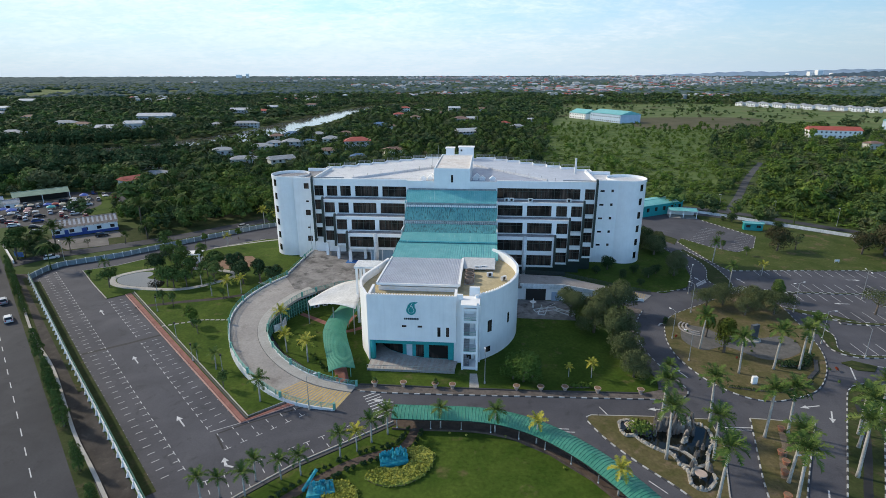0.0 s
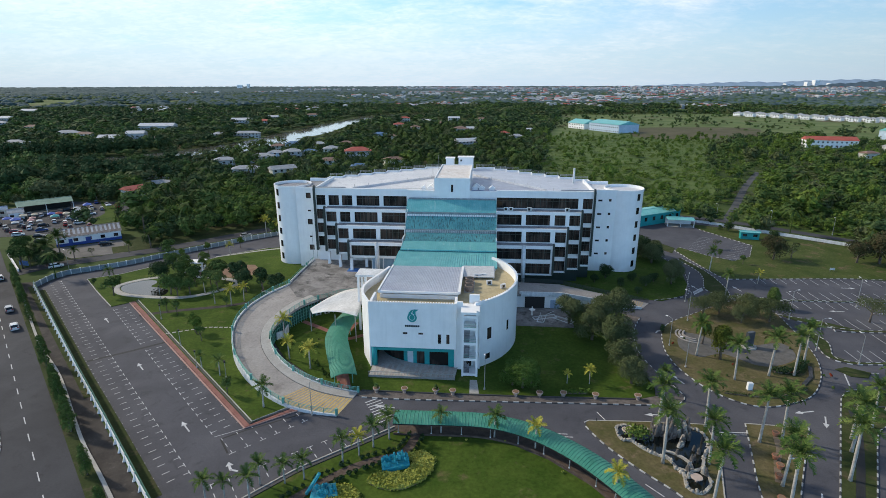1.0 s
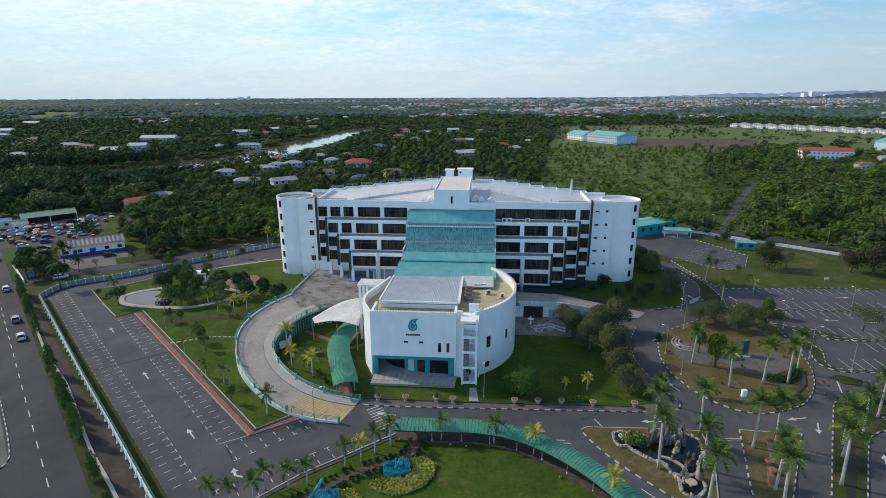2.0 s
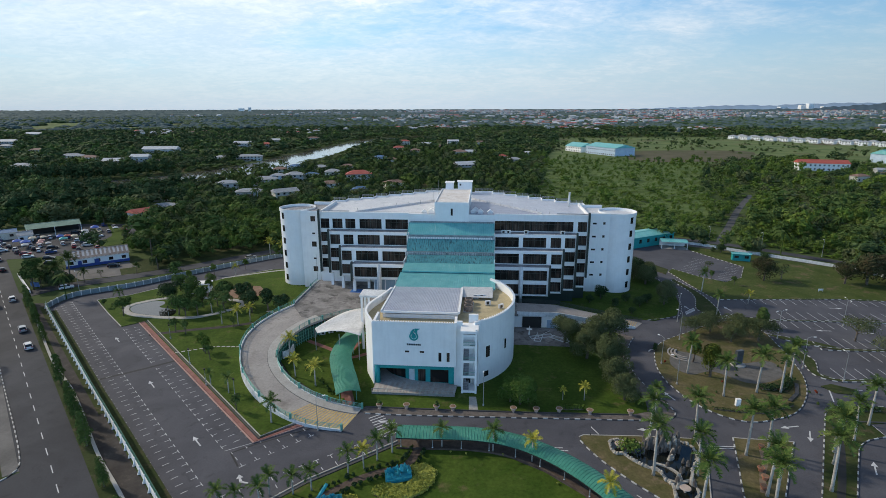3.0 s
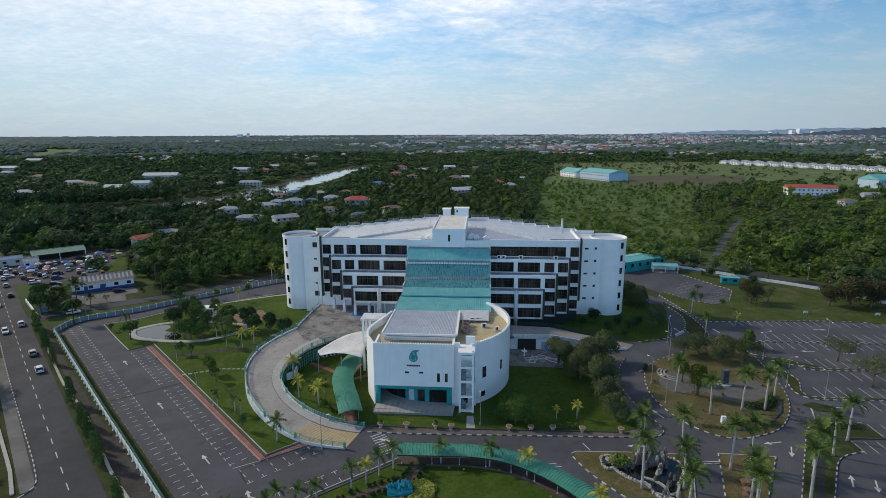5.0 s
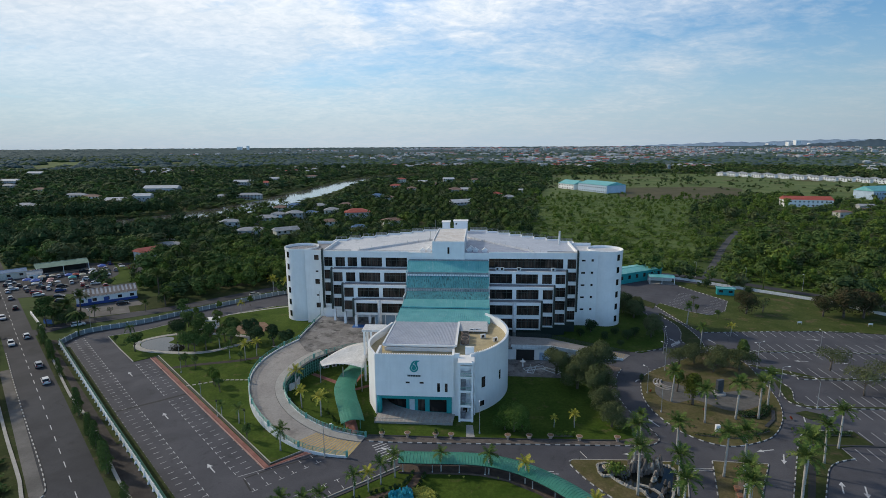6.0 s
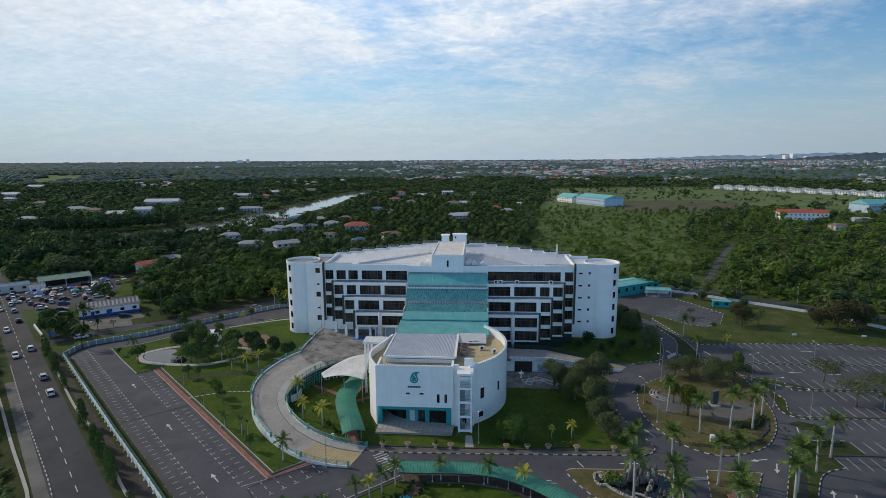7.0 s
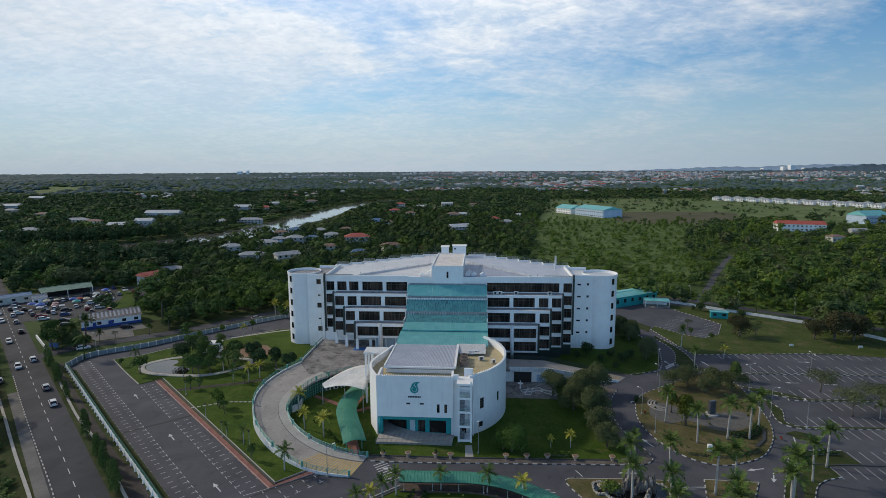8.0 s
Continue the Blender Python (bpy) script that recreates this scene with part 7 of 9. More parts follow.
for x, y, z, r in ((33.2, 80.6, 0.4, 1.0), (34.6, 80.4, 1.2, 1.0), (35.8, 81.0, 0.8, 1.2), (37.2, 80.6, 1.4, 1.0), (38.4, 80.4, 0.8, 1.1), (38.0, 79.2, 0.3, 0.8), (35.2, 79.6, 0.3, 0.8), (33.8, 81.6, 1.8, 0.8), (36.4, 81.6, 2.0, 0.9), (32.6, 79.4, 0.2, 0.7), (37.0, 78.4, 0.1, 0.9), (36.6, 77.4, 0.1, 0.7), (36.0, 80.2, 1.2, 0.9), (38.6, 81.2, 1.6, 0.8), (35.4, 75.6, 0.2, 0.7), (36.8, 74.4, 0.2, 0.6), (35.6, 72.4, 0.2, 0.7), (37.4, 71.6, 0.2, 0.8), (34.9, 70.2, 0.2, 0.5), (38.6, 76.4, 0.2, 0.6)):
    for _ in range(3 if z > 0.3 else 2):
        dx, dy = rng.uniform(-0.5, 0.5, 2)
        part("rock", crag(Geo(), x + dx, y + dy, 0.1, r * rng.uniform(0.45, 0.75), 0.5 + z + r * rng.uniform(0.5, 1.3)), ROCK_DARK if rng.uniform() < 0.75 else ROCK, rockery, "craggy upright rock")
for x, y in ((28.9, 80.8), (35.6, 69.8)):
    part("fountain_bowl", Geo().cyl(x, y, 0.3, 0.9, 0.2, 0.15, 10).cyl(x, y, 0.9, 1.05, 0.3, 0.85, 16).cyl(x, y, 1.05, 1.12, 0.85, 0.8, 16), TERRACOTTA, rockery, "small pale fountain bowl")
pot_parts = (Geo().cyl(0, 0, 0, 0.5, 0.18, 0.34, 12).cyl(0, 0, 0.5, 0.62, 0.42, 0.44, 12).mesh("bowl", TERRACOTTA), Geo().cyl(0, 0, -0.02, 0.06, 0.26, 0.22, 10).mesh("foot", TERRACOTTA), Geo().cyl(0, 0, 0.6, 0.64, 0.37, 0.36, 12).mesh("soil", SOIL))
for i, (x, y) in enumerate(((-14.3, 92.7), (-9.0, 92.7), (-3.1, 92.4), (0.1, 92.2), (11.8, 91.9), (16.2, 91.8), (20.6, 91.8), (26.4, 91.4), (34.1, 91.2))):
    ob = thing("planter", "pale concrete planter bowl along the walk", "planter", pose(x, y, 0.14) @ Matrix.Scale(1.5, 4), "planters")
    for nm, me in zip(("bowl", "foot", "soil"), pot_parts):
        part(nm, me, None, ob)
    if i in (0, 2):
        part("plant", quads("plant", leaf_cloud([(0, 0, 0.8, 0.3), (0, 0, 1.1, 0.2)], 60, 0.14), LEAF), None, ob)
CLAY = plain("terracotta_clay", (0.36, 0.15, 0.085), 0.85)
clay_parts = (Geo().cyl(0, 0, 0, 0.45, 0.26, 0.38, 12).cyl(0, 0, 0.45, 0.55, 0.43, 0.43, 12).mesh("pot", CLAY), Geo().cyl(0, 0, 0.53, 0.57, 0.34, 0.33, 12).mesh("soil", SOIL))
for x, y in ((53.3, 81.0), (49.5, 73.1), (48.1, 70.9), (45.8, 66.3), (50.0, 75.2)):
    ob = thing("flower_pot", "brown clay flower pot standing on the dry grass", "flower pot", pose(x, y, 0.13) @ Matrix.Scale(1.3, 4), "flower pots")
    part("pot", clay_parts[0], None, ob), part("soil", clay_parts[1], None, ob)
sheet("bare_track", band(curve([(53.2, 80.6), (51.8, 77.1), (49.9, 74.5), (47.6, 70.0)], 1.5), 0.9), 0.12, 0.138, surf("bare_earth", (0.17, 0.125, 0.085), (0.23, 0.175, 0.125), 1.2, 3.0, 0.95, 0.3, 0, (0.11, 0.10, 0.045), 1.4, 0.55), "bare trodden soil on the palm island", "soil")
LAMP = {}


def lamp_post(x, y, h, arms, turn, label, group):
    key = (h, arms)
    m = pose(x, y, 0.05, 0, 0, turn)
    if key in LAMP:
        return copy_thing(LAMP[key], m)
    ob = thing("lamp_post", label, "lamp post", None, group)
    part("pole", Geo().cyl(0, 0, 0, h, 0.08, 0.045, 8), MAST, ob), part("base", Geo().cyl(0, 0, 0, 0.5, 0.2, 0.16, 8), PAVING, ob)
    for s in ((-1, 1) if arms == 2 else (1,))[:arms]:
        part("arm", Geo().tube([(0, 0, h - 0.1), (s * 0.7, 0, h + 0.2), (s * 1.3, 0, h + 0.18)], 0.035, 5), MAST, ob)
        part("lantern", Geo().box(min(s * 1.2, s * 1.75), max(s * 1.2, s * 1.75), -0.11, 0.11, h + 0.11, h + 0.22), WHITE, ob)
    if not arms:
        part("lantern", Geo().cyl(0, 0, h, h + 0.4, 0.16, 0.22, 8), DARK, ob)
    ob.matrix_world = m
    LAMP[key] = ob
    return ob


for x, y, h, arms, turn in ((48.0, 112.7, 6.5, 1, 120), (57.5, 126.0, 7.5, 1, 120), (47.7, 103.2, 6.5, 1, 160), (82.6, 127, 7.5, 2, 20), (79.0, 111, 7.5, 1, 0), (47.0, 66.0, 7.5, 2, 10),
                            (-24.6, 85.3, 6.5, 1, 30), (6.1, 93.9, 6.5, 1, 90), (61.8, 138.0, 7.5, 1, 60), (105, 135.5, 7.5, 2, 80), (-119, 158, 7.0, 1, 140), (83.9, 105, 6.5, 1, 90), (95, 238, 7, 1, 200), (112, 229, 7, 1, 220), (128, 217, 7, 1, 220), (145, 205, 7, 1, 220)):
    lamp_post(x, y, h, arms, turn, "grey steel street lamp with a bracket arm", "street lamps")
for x, y in ((-52.4, 101.0), (-72.2, 124.3), (-44.6, 96.9), (-34.6, 91.4), (-60.5, 110.5), (-79.2, 137.0), (-39, 124.6)):
    lamp_post(x, y, 3.6, 0, 0, "dark garden lamp post", "garden lamps")


def direction_sign(x, y, h, turn):
    ob = thing("road_sign", "small blank-backed road sign on a black and white post", "road sign", pose(x, y, 0.1, 0, 0, turn), "road signs")
    part("post", Geo().cyl(0, 0, 0, h, 0.06, 0.06, 8), KERB_WHITE, ob), part("band", Geo().cyl(0, 0, h * 0.3, h * 0.5, 0.065, 0.065, 8), KERB_BLACK, ob), part("plate", Geo().prism([(-0.4, 0), (0.4, 0), (0.0, 0.7)], -0.02, 0.02), DARK, ob)
    ob.children[-1].matrix_local = pose(0, 0, h, 90, 0, 0)


direction_sign(24.6, 83.6, 2.3, 20)
for x, y, s in ((117, 163.0, 1.0), (139, 161, 1.0)):
    nb = thing("notice_board", "white notice board on two posts", "notice board", pose(x, y, 0.1, 0, 0, 0), "notice boards")
    part("board", Geo().box(-0.75, 0.75, -0.05, 0.05, 0.5, 1.1), WHITE_DIRTY, nb), part("post", Geo().box(-0.65, -0.57, -0.04, 0.04, 0, 0.5), MAST, nb), part("post", Geo().box(0.57, 0.65, -0.04, 0.04, 0, 0.5), MAST, nb)
bin_ = thing("cabinet", "white electrical cabinet on the island lawn", "cabinet", pose(56.3, 94.9, 0.13))
part("body", Geo().box(-0.45, 0.45, -0.3, 0.3, 0.1, 1.5), WHITE, bin_), part("plinth", Geo().box(-0.5, 0.5, -0.35, 0.35, 0, 0.1), PAVING, bin_)
plain_kerb([(73.1, 103.6), (70.8, 99.6), (67.6, 96.7)], False, KERB_BLACK, 0.7, 0.35, "dark low edging wall on the island")
mon = thing("monument", "dark stone slab monument on a low ring", "monument", pose(65.2, 112.3, 0.15, 0, 0, 20))
part("slab", Geo().box(-0.9, 0.9, -0.35, 0.35, 0.3, 3.6), surf("dark_stone", (0.05, 0.06, 0.07), (0.09, 0.1, 0.11), 1.0, 4.0, 0.35, 0.1), mon), part("base", Geo().cyl(0, 0, 0, 0.3, 1.6, 1.5, 16), PAVING, mon)
stp = thing("curved_steps", "pale curved stone steps on the island", "steps", pose(55.5, 117.6, 0.14))
for i in range(3):
    r = 2.4 + i * 0.75
    part("step", Geo().wall([(r * math.cos(math.radians(a)), r * math.sin(math.radians(a))) for a in range(125, 262, 12)], 0.35, 0, 0.38 - 0.12 * i), CONCRETE, stp)
perg = thing("pergola", "white open pergola with a flat roof by the pond", "pergola", pose(-80.5, 160.5, 0.14, 0, 0, 10))
for x in (-2.4, 2.4):
    for y in (-1.6, 1.6):
        part("post", Geo().box(x - 0.18, x + 0.18, y - 0.18, y + 0.18, 0, 2.7), WHITE, perg)
part("roof", Geo().box(-2.9, 2.9, -2.1, 2.1, 2.7, 2.95), WHITE, perg), part("low_wall", Geo().box(-2.4, 2.4, 1.5, 1.7, 0, 0.9), WHITE, perg), part("floor", Geo().box(-2.9, 2.9, -2.1, 2.1, 0, 0.1), PAVING, perg)

# ---- sheds behind the building ----


def shed(name, label, x, y, turn, w, d, h, mat_roof, mat_wall, rise=0.9, open_front=False, z=0.0):
    ob = thing(name, label, "shed", pose(x, y, z, 0, 0, turn))
    if open_front:
        for px_ in (-w / 2 + 0.3, 0, w / 2 - 0.3):
            for py_ in (-d / 2 + 0.3, d / 2 - 0.3):
                part("post", Geo().box(px_ - 0.12, px_ + 0.12, py_ - 0.12, py_ + 0.12, 0, h), WHITE, ob)
        part("back_wall", Geo().box(-w / 2 + 0.2, w / 2 - 0.2, d / 2 - 0.5, d / 2 - 0.3, 0, h * 0.8), mat_wall, ob)
        part("floor", Geo().box(-w / 2, w / 2, -d / 2, d / 2, 0, 0.1), CONCRETE, ob)
    else:
        part("wall", Geo().box(-w / 2 + 0.4, w / 2 - 0.4, -d / 2 + 0.4, d / 2 - 0.4, 0, h), mat_wall, ob)
        for i in range(max(2, int(w / 4))):
            cx = -w / 2 + w * (i + 0.5) / max(2, int(w / 4))
            part("window", Geo().box(cx - 0.7, cx + 0.7, -d / 2 + 0.36, -d / 2 + 0.45, h * 0.4, h * 0.75), GLASS, ob)
    g = Geo()
    g.add([(-w / 2, -d / 2, h), (w / 2, -d / 2, h), (w / 2, d / 2, h), (-w / 2, d / 2, h), (-w / 2, 0, h + rise), (w / 2, 0, h + rise)], [(0, 1, 5, 4), (2, 3, 4, 5), (0, 4, 3), (1, 2, 5), (0, 3, 2, 1)])
    rf = part("roof", g, mat_roof, ob)
    part("ridge", Geo().box(-w / 2 - 0.1, w / 2 + 0.1, -0.2, 0.2, h + rise - 0.05, h + rise + 0.08), mat_roof, rf)
    return ob


shed("open_shed", "long open shed with a teal sheet roof", 82, 226, 28, 27, 11, 4.6, TEAL_ROOF, TEAL_PAINT, 0.8)
shed("shelter", "small open shelter with a turquoise roof", 92.5, 219.2, -12, 10.5, 6.5, 3.0, TEAL_ROOF, WHITE, 0.5, True)
shed("guard_kiosk", "small teal kiosk with a flat roof", 110.5, 199.5, -14, 7.0, 3.2, 2.7, TEAL_ROOF, TEAL_PAINT, 0.35, False, 0.13)

# ---- houses of the neighbourhood ----
ROOFS = {"red": surf("red_roof", (0.36, 0.075, 0.055), (0.45, 0.11, 0.08), 3.0, 1.5, 0.7, 0.1), "brown": surf("brown_roof", (0.20, 0.12, 0.09), (0.28, 0.18, 0.14), 3.0, 1.5, 0.8, 0.1),
         "grey": surf("grey_roof", (0.28, 0.29, 0.30), (0.40, 0.41, 0.42), 3.0, 1.5, 0.7, 0.1, 0, (0.2, 0.16, 0.13), 3.0, 0.6), "white": surf("pale_roof", (0.46, 0.47, 0.48), (0.60, 0.60, 0.60), 3.0, 1.5, 0.6, 0.1),
         "teal": TEAL_ROOF, "blue": surf("blue_roof", (0.06, 0.14, 0.26), (0.10, 0.20, 0.34), 3.0, 1.5, 0.6, 0.1), "green": surf("green_roof", (0.13, 0.22, 0.17), (0.20, 0.30, 0.23), 3.0, 1.5, 0.7, 0.1)}
WALL_CREAM = surf("cream_house_wall", (0.58, 0.55, 0.47), (0.68, 0.66, 0.58), 4.0, 2.0, 0.8, 0.1)
WALL_BLUE = surf("pale_blue_house_wall", (0.42, 0.52, 0.64), (0.52, 0.62, 0.72), 4.0, 2.0, 0.8, 0.1)
HOUSES = []
WALL_WORN = surf("weathered_house_wall", (0.38, 0.38, 0.37), (0.54, 0.54, 0.53), 5.0, 2.0, 0.85, 0.1, 0, (0.34, 0.33, 0.31), 3.0, 0.6)


def house(x, y, turn, w, d, h, roof, wall=None, label="", hip=True, name="house", rise=None):
    if y < 700 and name == "house":
        w, d, h = w * 0.95, d * 0.95, h * 0.95
    HOUSES.append((x, y, max(w, d) * 0.62))
    ob = thing(name, label, "house", pose(x, y, -0.05, 0, 0, turn))
    part("wall", Geo().box(-w / 2, w / 2, -d / 2, d / 2, 0, h), WALL_WORN if wall is WHITE and name == "house" else wall or WHITE, ob)
    if name == "house" and w > 12:
        part("porch_roof", Geo().strip([(-w * 0.42, -d / 2, h * 0.55), (-w * 0.42, -d / 2 - 2.6, h * 0.46)], [(w * 0.12, -d / 2, h * 0.55), (w * 0.12, -d / 2 - 2.6, h * 0.46)], 0.12), ROOFS["grey" if roof != "grey" else "brown"], ob)
        for px_ in (-w * 0.4, w * 0.1):
            part("porch_post", Geo().box(px_ - 0.1, px_ + 0.1, -d / 2 - 2.5, -d / 2 - 2.3, 0, h * 0.46), WALL_WORN, ob)
    e, rise = 0.7, rise or min(w, d) * 0.22
    k = min(w, d) / 2 if hip else -e * 0.2
    g = Geo().add([(-w / 2 - e, -d / 2 - e, h), (w / 2 + e, -d / 2 - e, h), (w / 2 + e, d / 2 + e, h), (-w / 2 - e, d / 2 + e, h), (-w / 2 + k, 0, h + rise), (w / 2 - k, 0, h + rise)],
                  [(0, 1, 5, 4), (2, 3, 4, 5), (0, 4, 3), (1, 2, 5), (0, 3, 2, 1)])
    part("roof", g, ROOFS[roof], ob)
    if not hip:
        for sx in (-1, 1):
            x_ = sx * (w / 2 + e * 0.2 + 0.02)
            part("gable", Geo().add([(x_ + o, y_, z_) for o in (-0.01, 0.03 * sx) for y_, z_ in ((-d / 2, h), (d / 2, h), (0, h + rise * 0.9))], [(0, 1, 2), (3, 4, 5), (0, 1, 4, 3), (1, 2, 5, 4), (2, 0, 3, 5)]), wall or WHITE, ob)
    storeys = 2 if h > 4.6 else 1
    n = max(2, int(w / 3.6))
    for s in range(storeys):
        for i in range(n):
            cx = -w / 2 + w * (i + 0.5) / n
            wn_ = part("window", Geo().box(cx - 0.7, cx + 0.7, -d / 2 - 0.03, -d / 2 + 0.1, 1.0 + s * h / storeys, 2.3 + s * h / storeys), GLASS, ob)
    part("door", Geo().box(w * 0.1, w * 0.1 + 1.0, -d / 2 - 0.04, -d / 2 + 0.1, 0.05, 2.1), plain("brown_door", (0.12, 0.07, 0.04), 0.6) if "brown_door" not in bpy.data.materials else bpy.data.materials["brown_door"], ob)
    return ob


def settle(*rows):
    """Houses given as x, y, turn, width, depth, height, roof, wall, label."""
    for x, y, t, w, d, h, roof, wall, label in rows:
        house(x, y, t, w, d, h, roof, wall, label, roof not in ("white", "green") and "gabled" not in label)


settle((-160.5, 268, 57, 13, 8.5, 6.0, "red", WHITE, "white two-storey house with a red gabled roof"),
       (-76.5, 428, 12, 21, 13, 6.6, "red", WHITE, "white villa with a red hipped roof"),
       (-128, 427, 15, 14, 10, 6.0, "grey", WHITE, "white house with a grey roof"),
       (-101, 444, 8, 13, 10, 6.4, "grey", WALL_CREAM, "cream house with a grey hipped roof"),
       (11, 516, 24, 23, 13, 5.0, "white", WHITE, "long hall with a pale roof"),
       (6, 648, 5, 18, 12, 6.5, "brown", WHITE, "white house with a brown roof"),
       (-109, 340, 35, 16, 9, 5.6, "grey", WALL_CREAM, "cream house with a grey gabled roof"),
       (-44, 391, 25, 16, 9, 4.4, "brown", WALL_CREAM, "low cream house with a brown roof"),
       (-159, 371, 20, 14, 9, 6.8, "grey", WHITE, "grey-roofed two-storey house among the trees"),
       (-137, 352, 12, 18, 9, 3.6, "grey", WHITE, "low long house with a pale grey sheet roof"))
settle((-144, 404, 5, 17, 10, 5.2, "grey", WHITE, "grey-roofed house among the trees"),
       (-346, 540, 10, 20, 13, 6.0, "white", WHITE, "large white house among the trees"),
       (-324, 550, 12, 18, 12, 9.5, "white", WHITE, "tall white house with a pale roof"),
       (-306, 544, 5, 12, 9, 5.0, "brown", WHITE, "white house with a brown roof"),
       (-310, 794, 5, 28, 14, 7.0, "white", WHITE, "large white house with a pale roof"),
       (-282, 806, 6, 18, 12, 5.0, "red", WHITE, "house with a red roof"),
       (-391, 714, 6, 44, 16, 4.6, "white", WHITE, "long building with a pale roof"),
       (53, 599, 10, 12, 10, 5.6, "red", WALL_CREAM, "house with a red roof"),
       (64, 572, 0, 14, 10, 4.6, "grey", WHITE, "house with a grey roof"),
       (322, 430, 10, 12, 8, 4.6, "brown", WALL_CREAM, "house half hidden in the trees"))
settle((-186, 334, 20, 18, 9, 4.6, "brown", WALL_CREAM, "long brown-roofed house among trees"),
       (-209, 344, 30, 16, 11, 6.0, "brown", WALL_CREAM, "house with a rusty brown roof"),
       (-166, 298, 25, 14, 8, 3.4, "grey", WHITE, "low house with a pale sheet roof"),
       (-117, 436, 5, 11, 8, 5.0, "blue", WALL_CREAM, "house with a dark blue roof"),
       (-64, 361, 20, 13, 9, 3.8, "blue", WALL_BLUE, "low house with a blue-green roof"),
       (-89, 381, 22, 13, 9, 5.2, "brown", WALL_CREAM, "house with a brown roof"),
       (-394, 481, 10, 19, 12, 7.0, "grey", WALL_BLUE, "pale blue house with a grey roof"),
       (-424, 478, 10, 14, 10, 5.5, "grey", WALL_BLUE, "pale blue house with a dark roof"),
       (-405, 590, 5, 20, 11, 5.0, "brown", WALL_CREAM, "house with a brown roof"),
       (-434, 604, 15, 24, 12, 5.4, "grey", WALL_CREAM, "house with a grey roof"))
settle((-229, 598, 8, 28, 11, 5.4, "grey", WHITE, "long house with a grey roof"),
       (-258, 592, 0, 13, 10, 5.0, "grey", WHITE, "house with a grey roof by the river"),
       (-720, 858, 8, 30, 14, 6.0, "white", WHITE, "white house far among the trees"),
       (-874, 1116, 8, 30, 16, 6.0, "white", WHITE, "white hall far among the trees"),
       (-640, 760, 5, 18, 11, 5.5, "grey", WHITE, "grey-roofed house among the trees"),
       (-540, 690, 5, 18, 11, 5.5, "brown", WHITE, "brown-roofed house among the trees"),
       (-300, 900, 5, 18, 11, 5.5, "white", WHITE, "pale-roofed house among the trees"),
       (-250, 960, 5, 22, 11, 5.5, "brown", WHITE, "brown-roofed house among the trees"),
       (-81, 586, 5, 14, 10, 5.5, "blue", WALL_BLUE, "house with a blue roof"),
       (-66, 568, 5, 11, 9, 5.0, "brown", WHITE, "house with a brown roof"))
settle((20, 670, 5, 14, 10, 5.0, "white", WHITE, "pale-roofed house among the trees"),
       (88, 646, 5, 9, 8, 5.5, "white", WHITE, "small white house among the trees"),
       (-2, 880, 5, 18, 10, 5.0, "white", WHITE, "pale-roofed house far among the trees"),
       (40, 850, 5, 18, 10, 5.0, "brown", WALL_CREAM, "brown-roofed house far among the trees"),
       (-141, 425, 10, 12, 9, 5.2, "grey", WALL_BLUE, "small pale blue house with a grey roof"),
       (-75, 735, 8, 15, 10, 5.0, "red", WHITE, "red-roofed house among the trees"),
       (-80, 867, 5, 17, 10, 5.5, "red", WALL_CREAM, "cream house with a red roof"),
       (-41, 812, 0, 15, 10, 5.0, "white", WHITE, "house with a pale roof among the trees"),
       (-20, 760, 5, 15, 10, 5.0, "brown", WHITE, "white house with a brown roof"),
       (-50, 690, 5, 13, 10, 5.0, "brown", WALL_CREAM, "cream house with a brown roof"))
settle((-155, 474, 12, 12, 9, 5.0, "brown", WALL_CREAM, "brown-roofed house by the river"),
       (-146, 491, 5, 15, 9, 5.4, "blue", WALL_BLUE, "blue-roofed house by the river"),
       (-122, 488, 5, 12, 9, 5.4, "grey", WHITE, "grey-roofed house near the river"),
       (-100, 500, 5, 12, 9, 5.0, "brown", WHITE, "brown-roofed house near the river"))
house(195.5, 683.5, -66, 56, 30, 9.5, "teal", WALL_BLUE, "large pale blue hall with a teal roof", False, "sports_hall", 4.0)
house(169, 730, -66, 34, 22, 7, "teal", WHITE, "white annex with a teal roof", False, "hall_annex")
house(343, 508, -14, 41, 14, 6.8, "red", WHITE, "long white school block with a red roof", False, "school_block")
house(378, 478, -12, 14, 8, 4.0, "grey", WHITE, "low grey outbuilding by the school", False)
house(465, 580, 15, 34, 22, 9.0, "teal", WALL_BLUE, "pale hall with a turquoise roof", False, "hall")
for i in range(26):
    t = i / 25
    x, y = 515 + 150 * t + (18 if i % 2 else 0), 1015 - 250 * t + (26 if i % 2 else 0)
    house(x, y, -58 + rng.uniform(-3, 3), 13, 11, 5.6, "grey", WHITE, "white terraced house with a grey roof", True, "terraced_house")

# ---- depot, market hall ----
RUSTY = surf("rusty_grey_roof", (0.16, 0.135, 0.12), (0.25, 0.22, 0.20), 4.0, 1.0, 0.8, 0.1, 0, (0.13, 0.085, 0.065), 1.6, 0.52)
RUST_PALE = surf("weathered_pale_sheet", (0.34, 0.35, 0.37), (0.46, 0.47, 0.49), 3.0, 1.0, 0.7, 0.1, 0, (0.24, 0.20, 0.18), 1.4, 0.56)
depot = shed("depot_building", "long low white building with blue plinth and rusty striped roof", -136.7, 194.1, 36, 21, 10.5, 3.3, RUSTY, WHITE, 2.0)
BLUE_PLINTH = plain("blue_plinth_paint", (0.03, 0.07, 0.28), 0.6)
part("plinth", Geo().box(-10.2, 10.2, -4.95, -4.8, 0, 1.0), BLUE_PLINTH, depot)
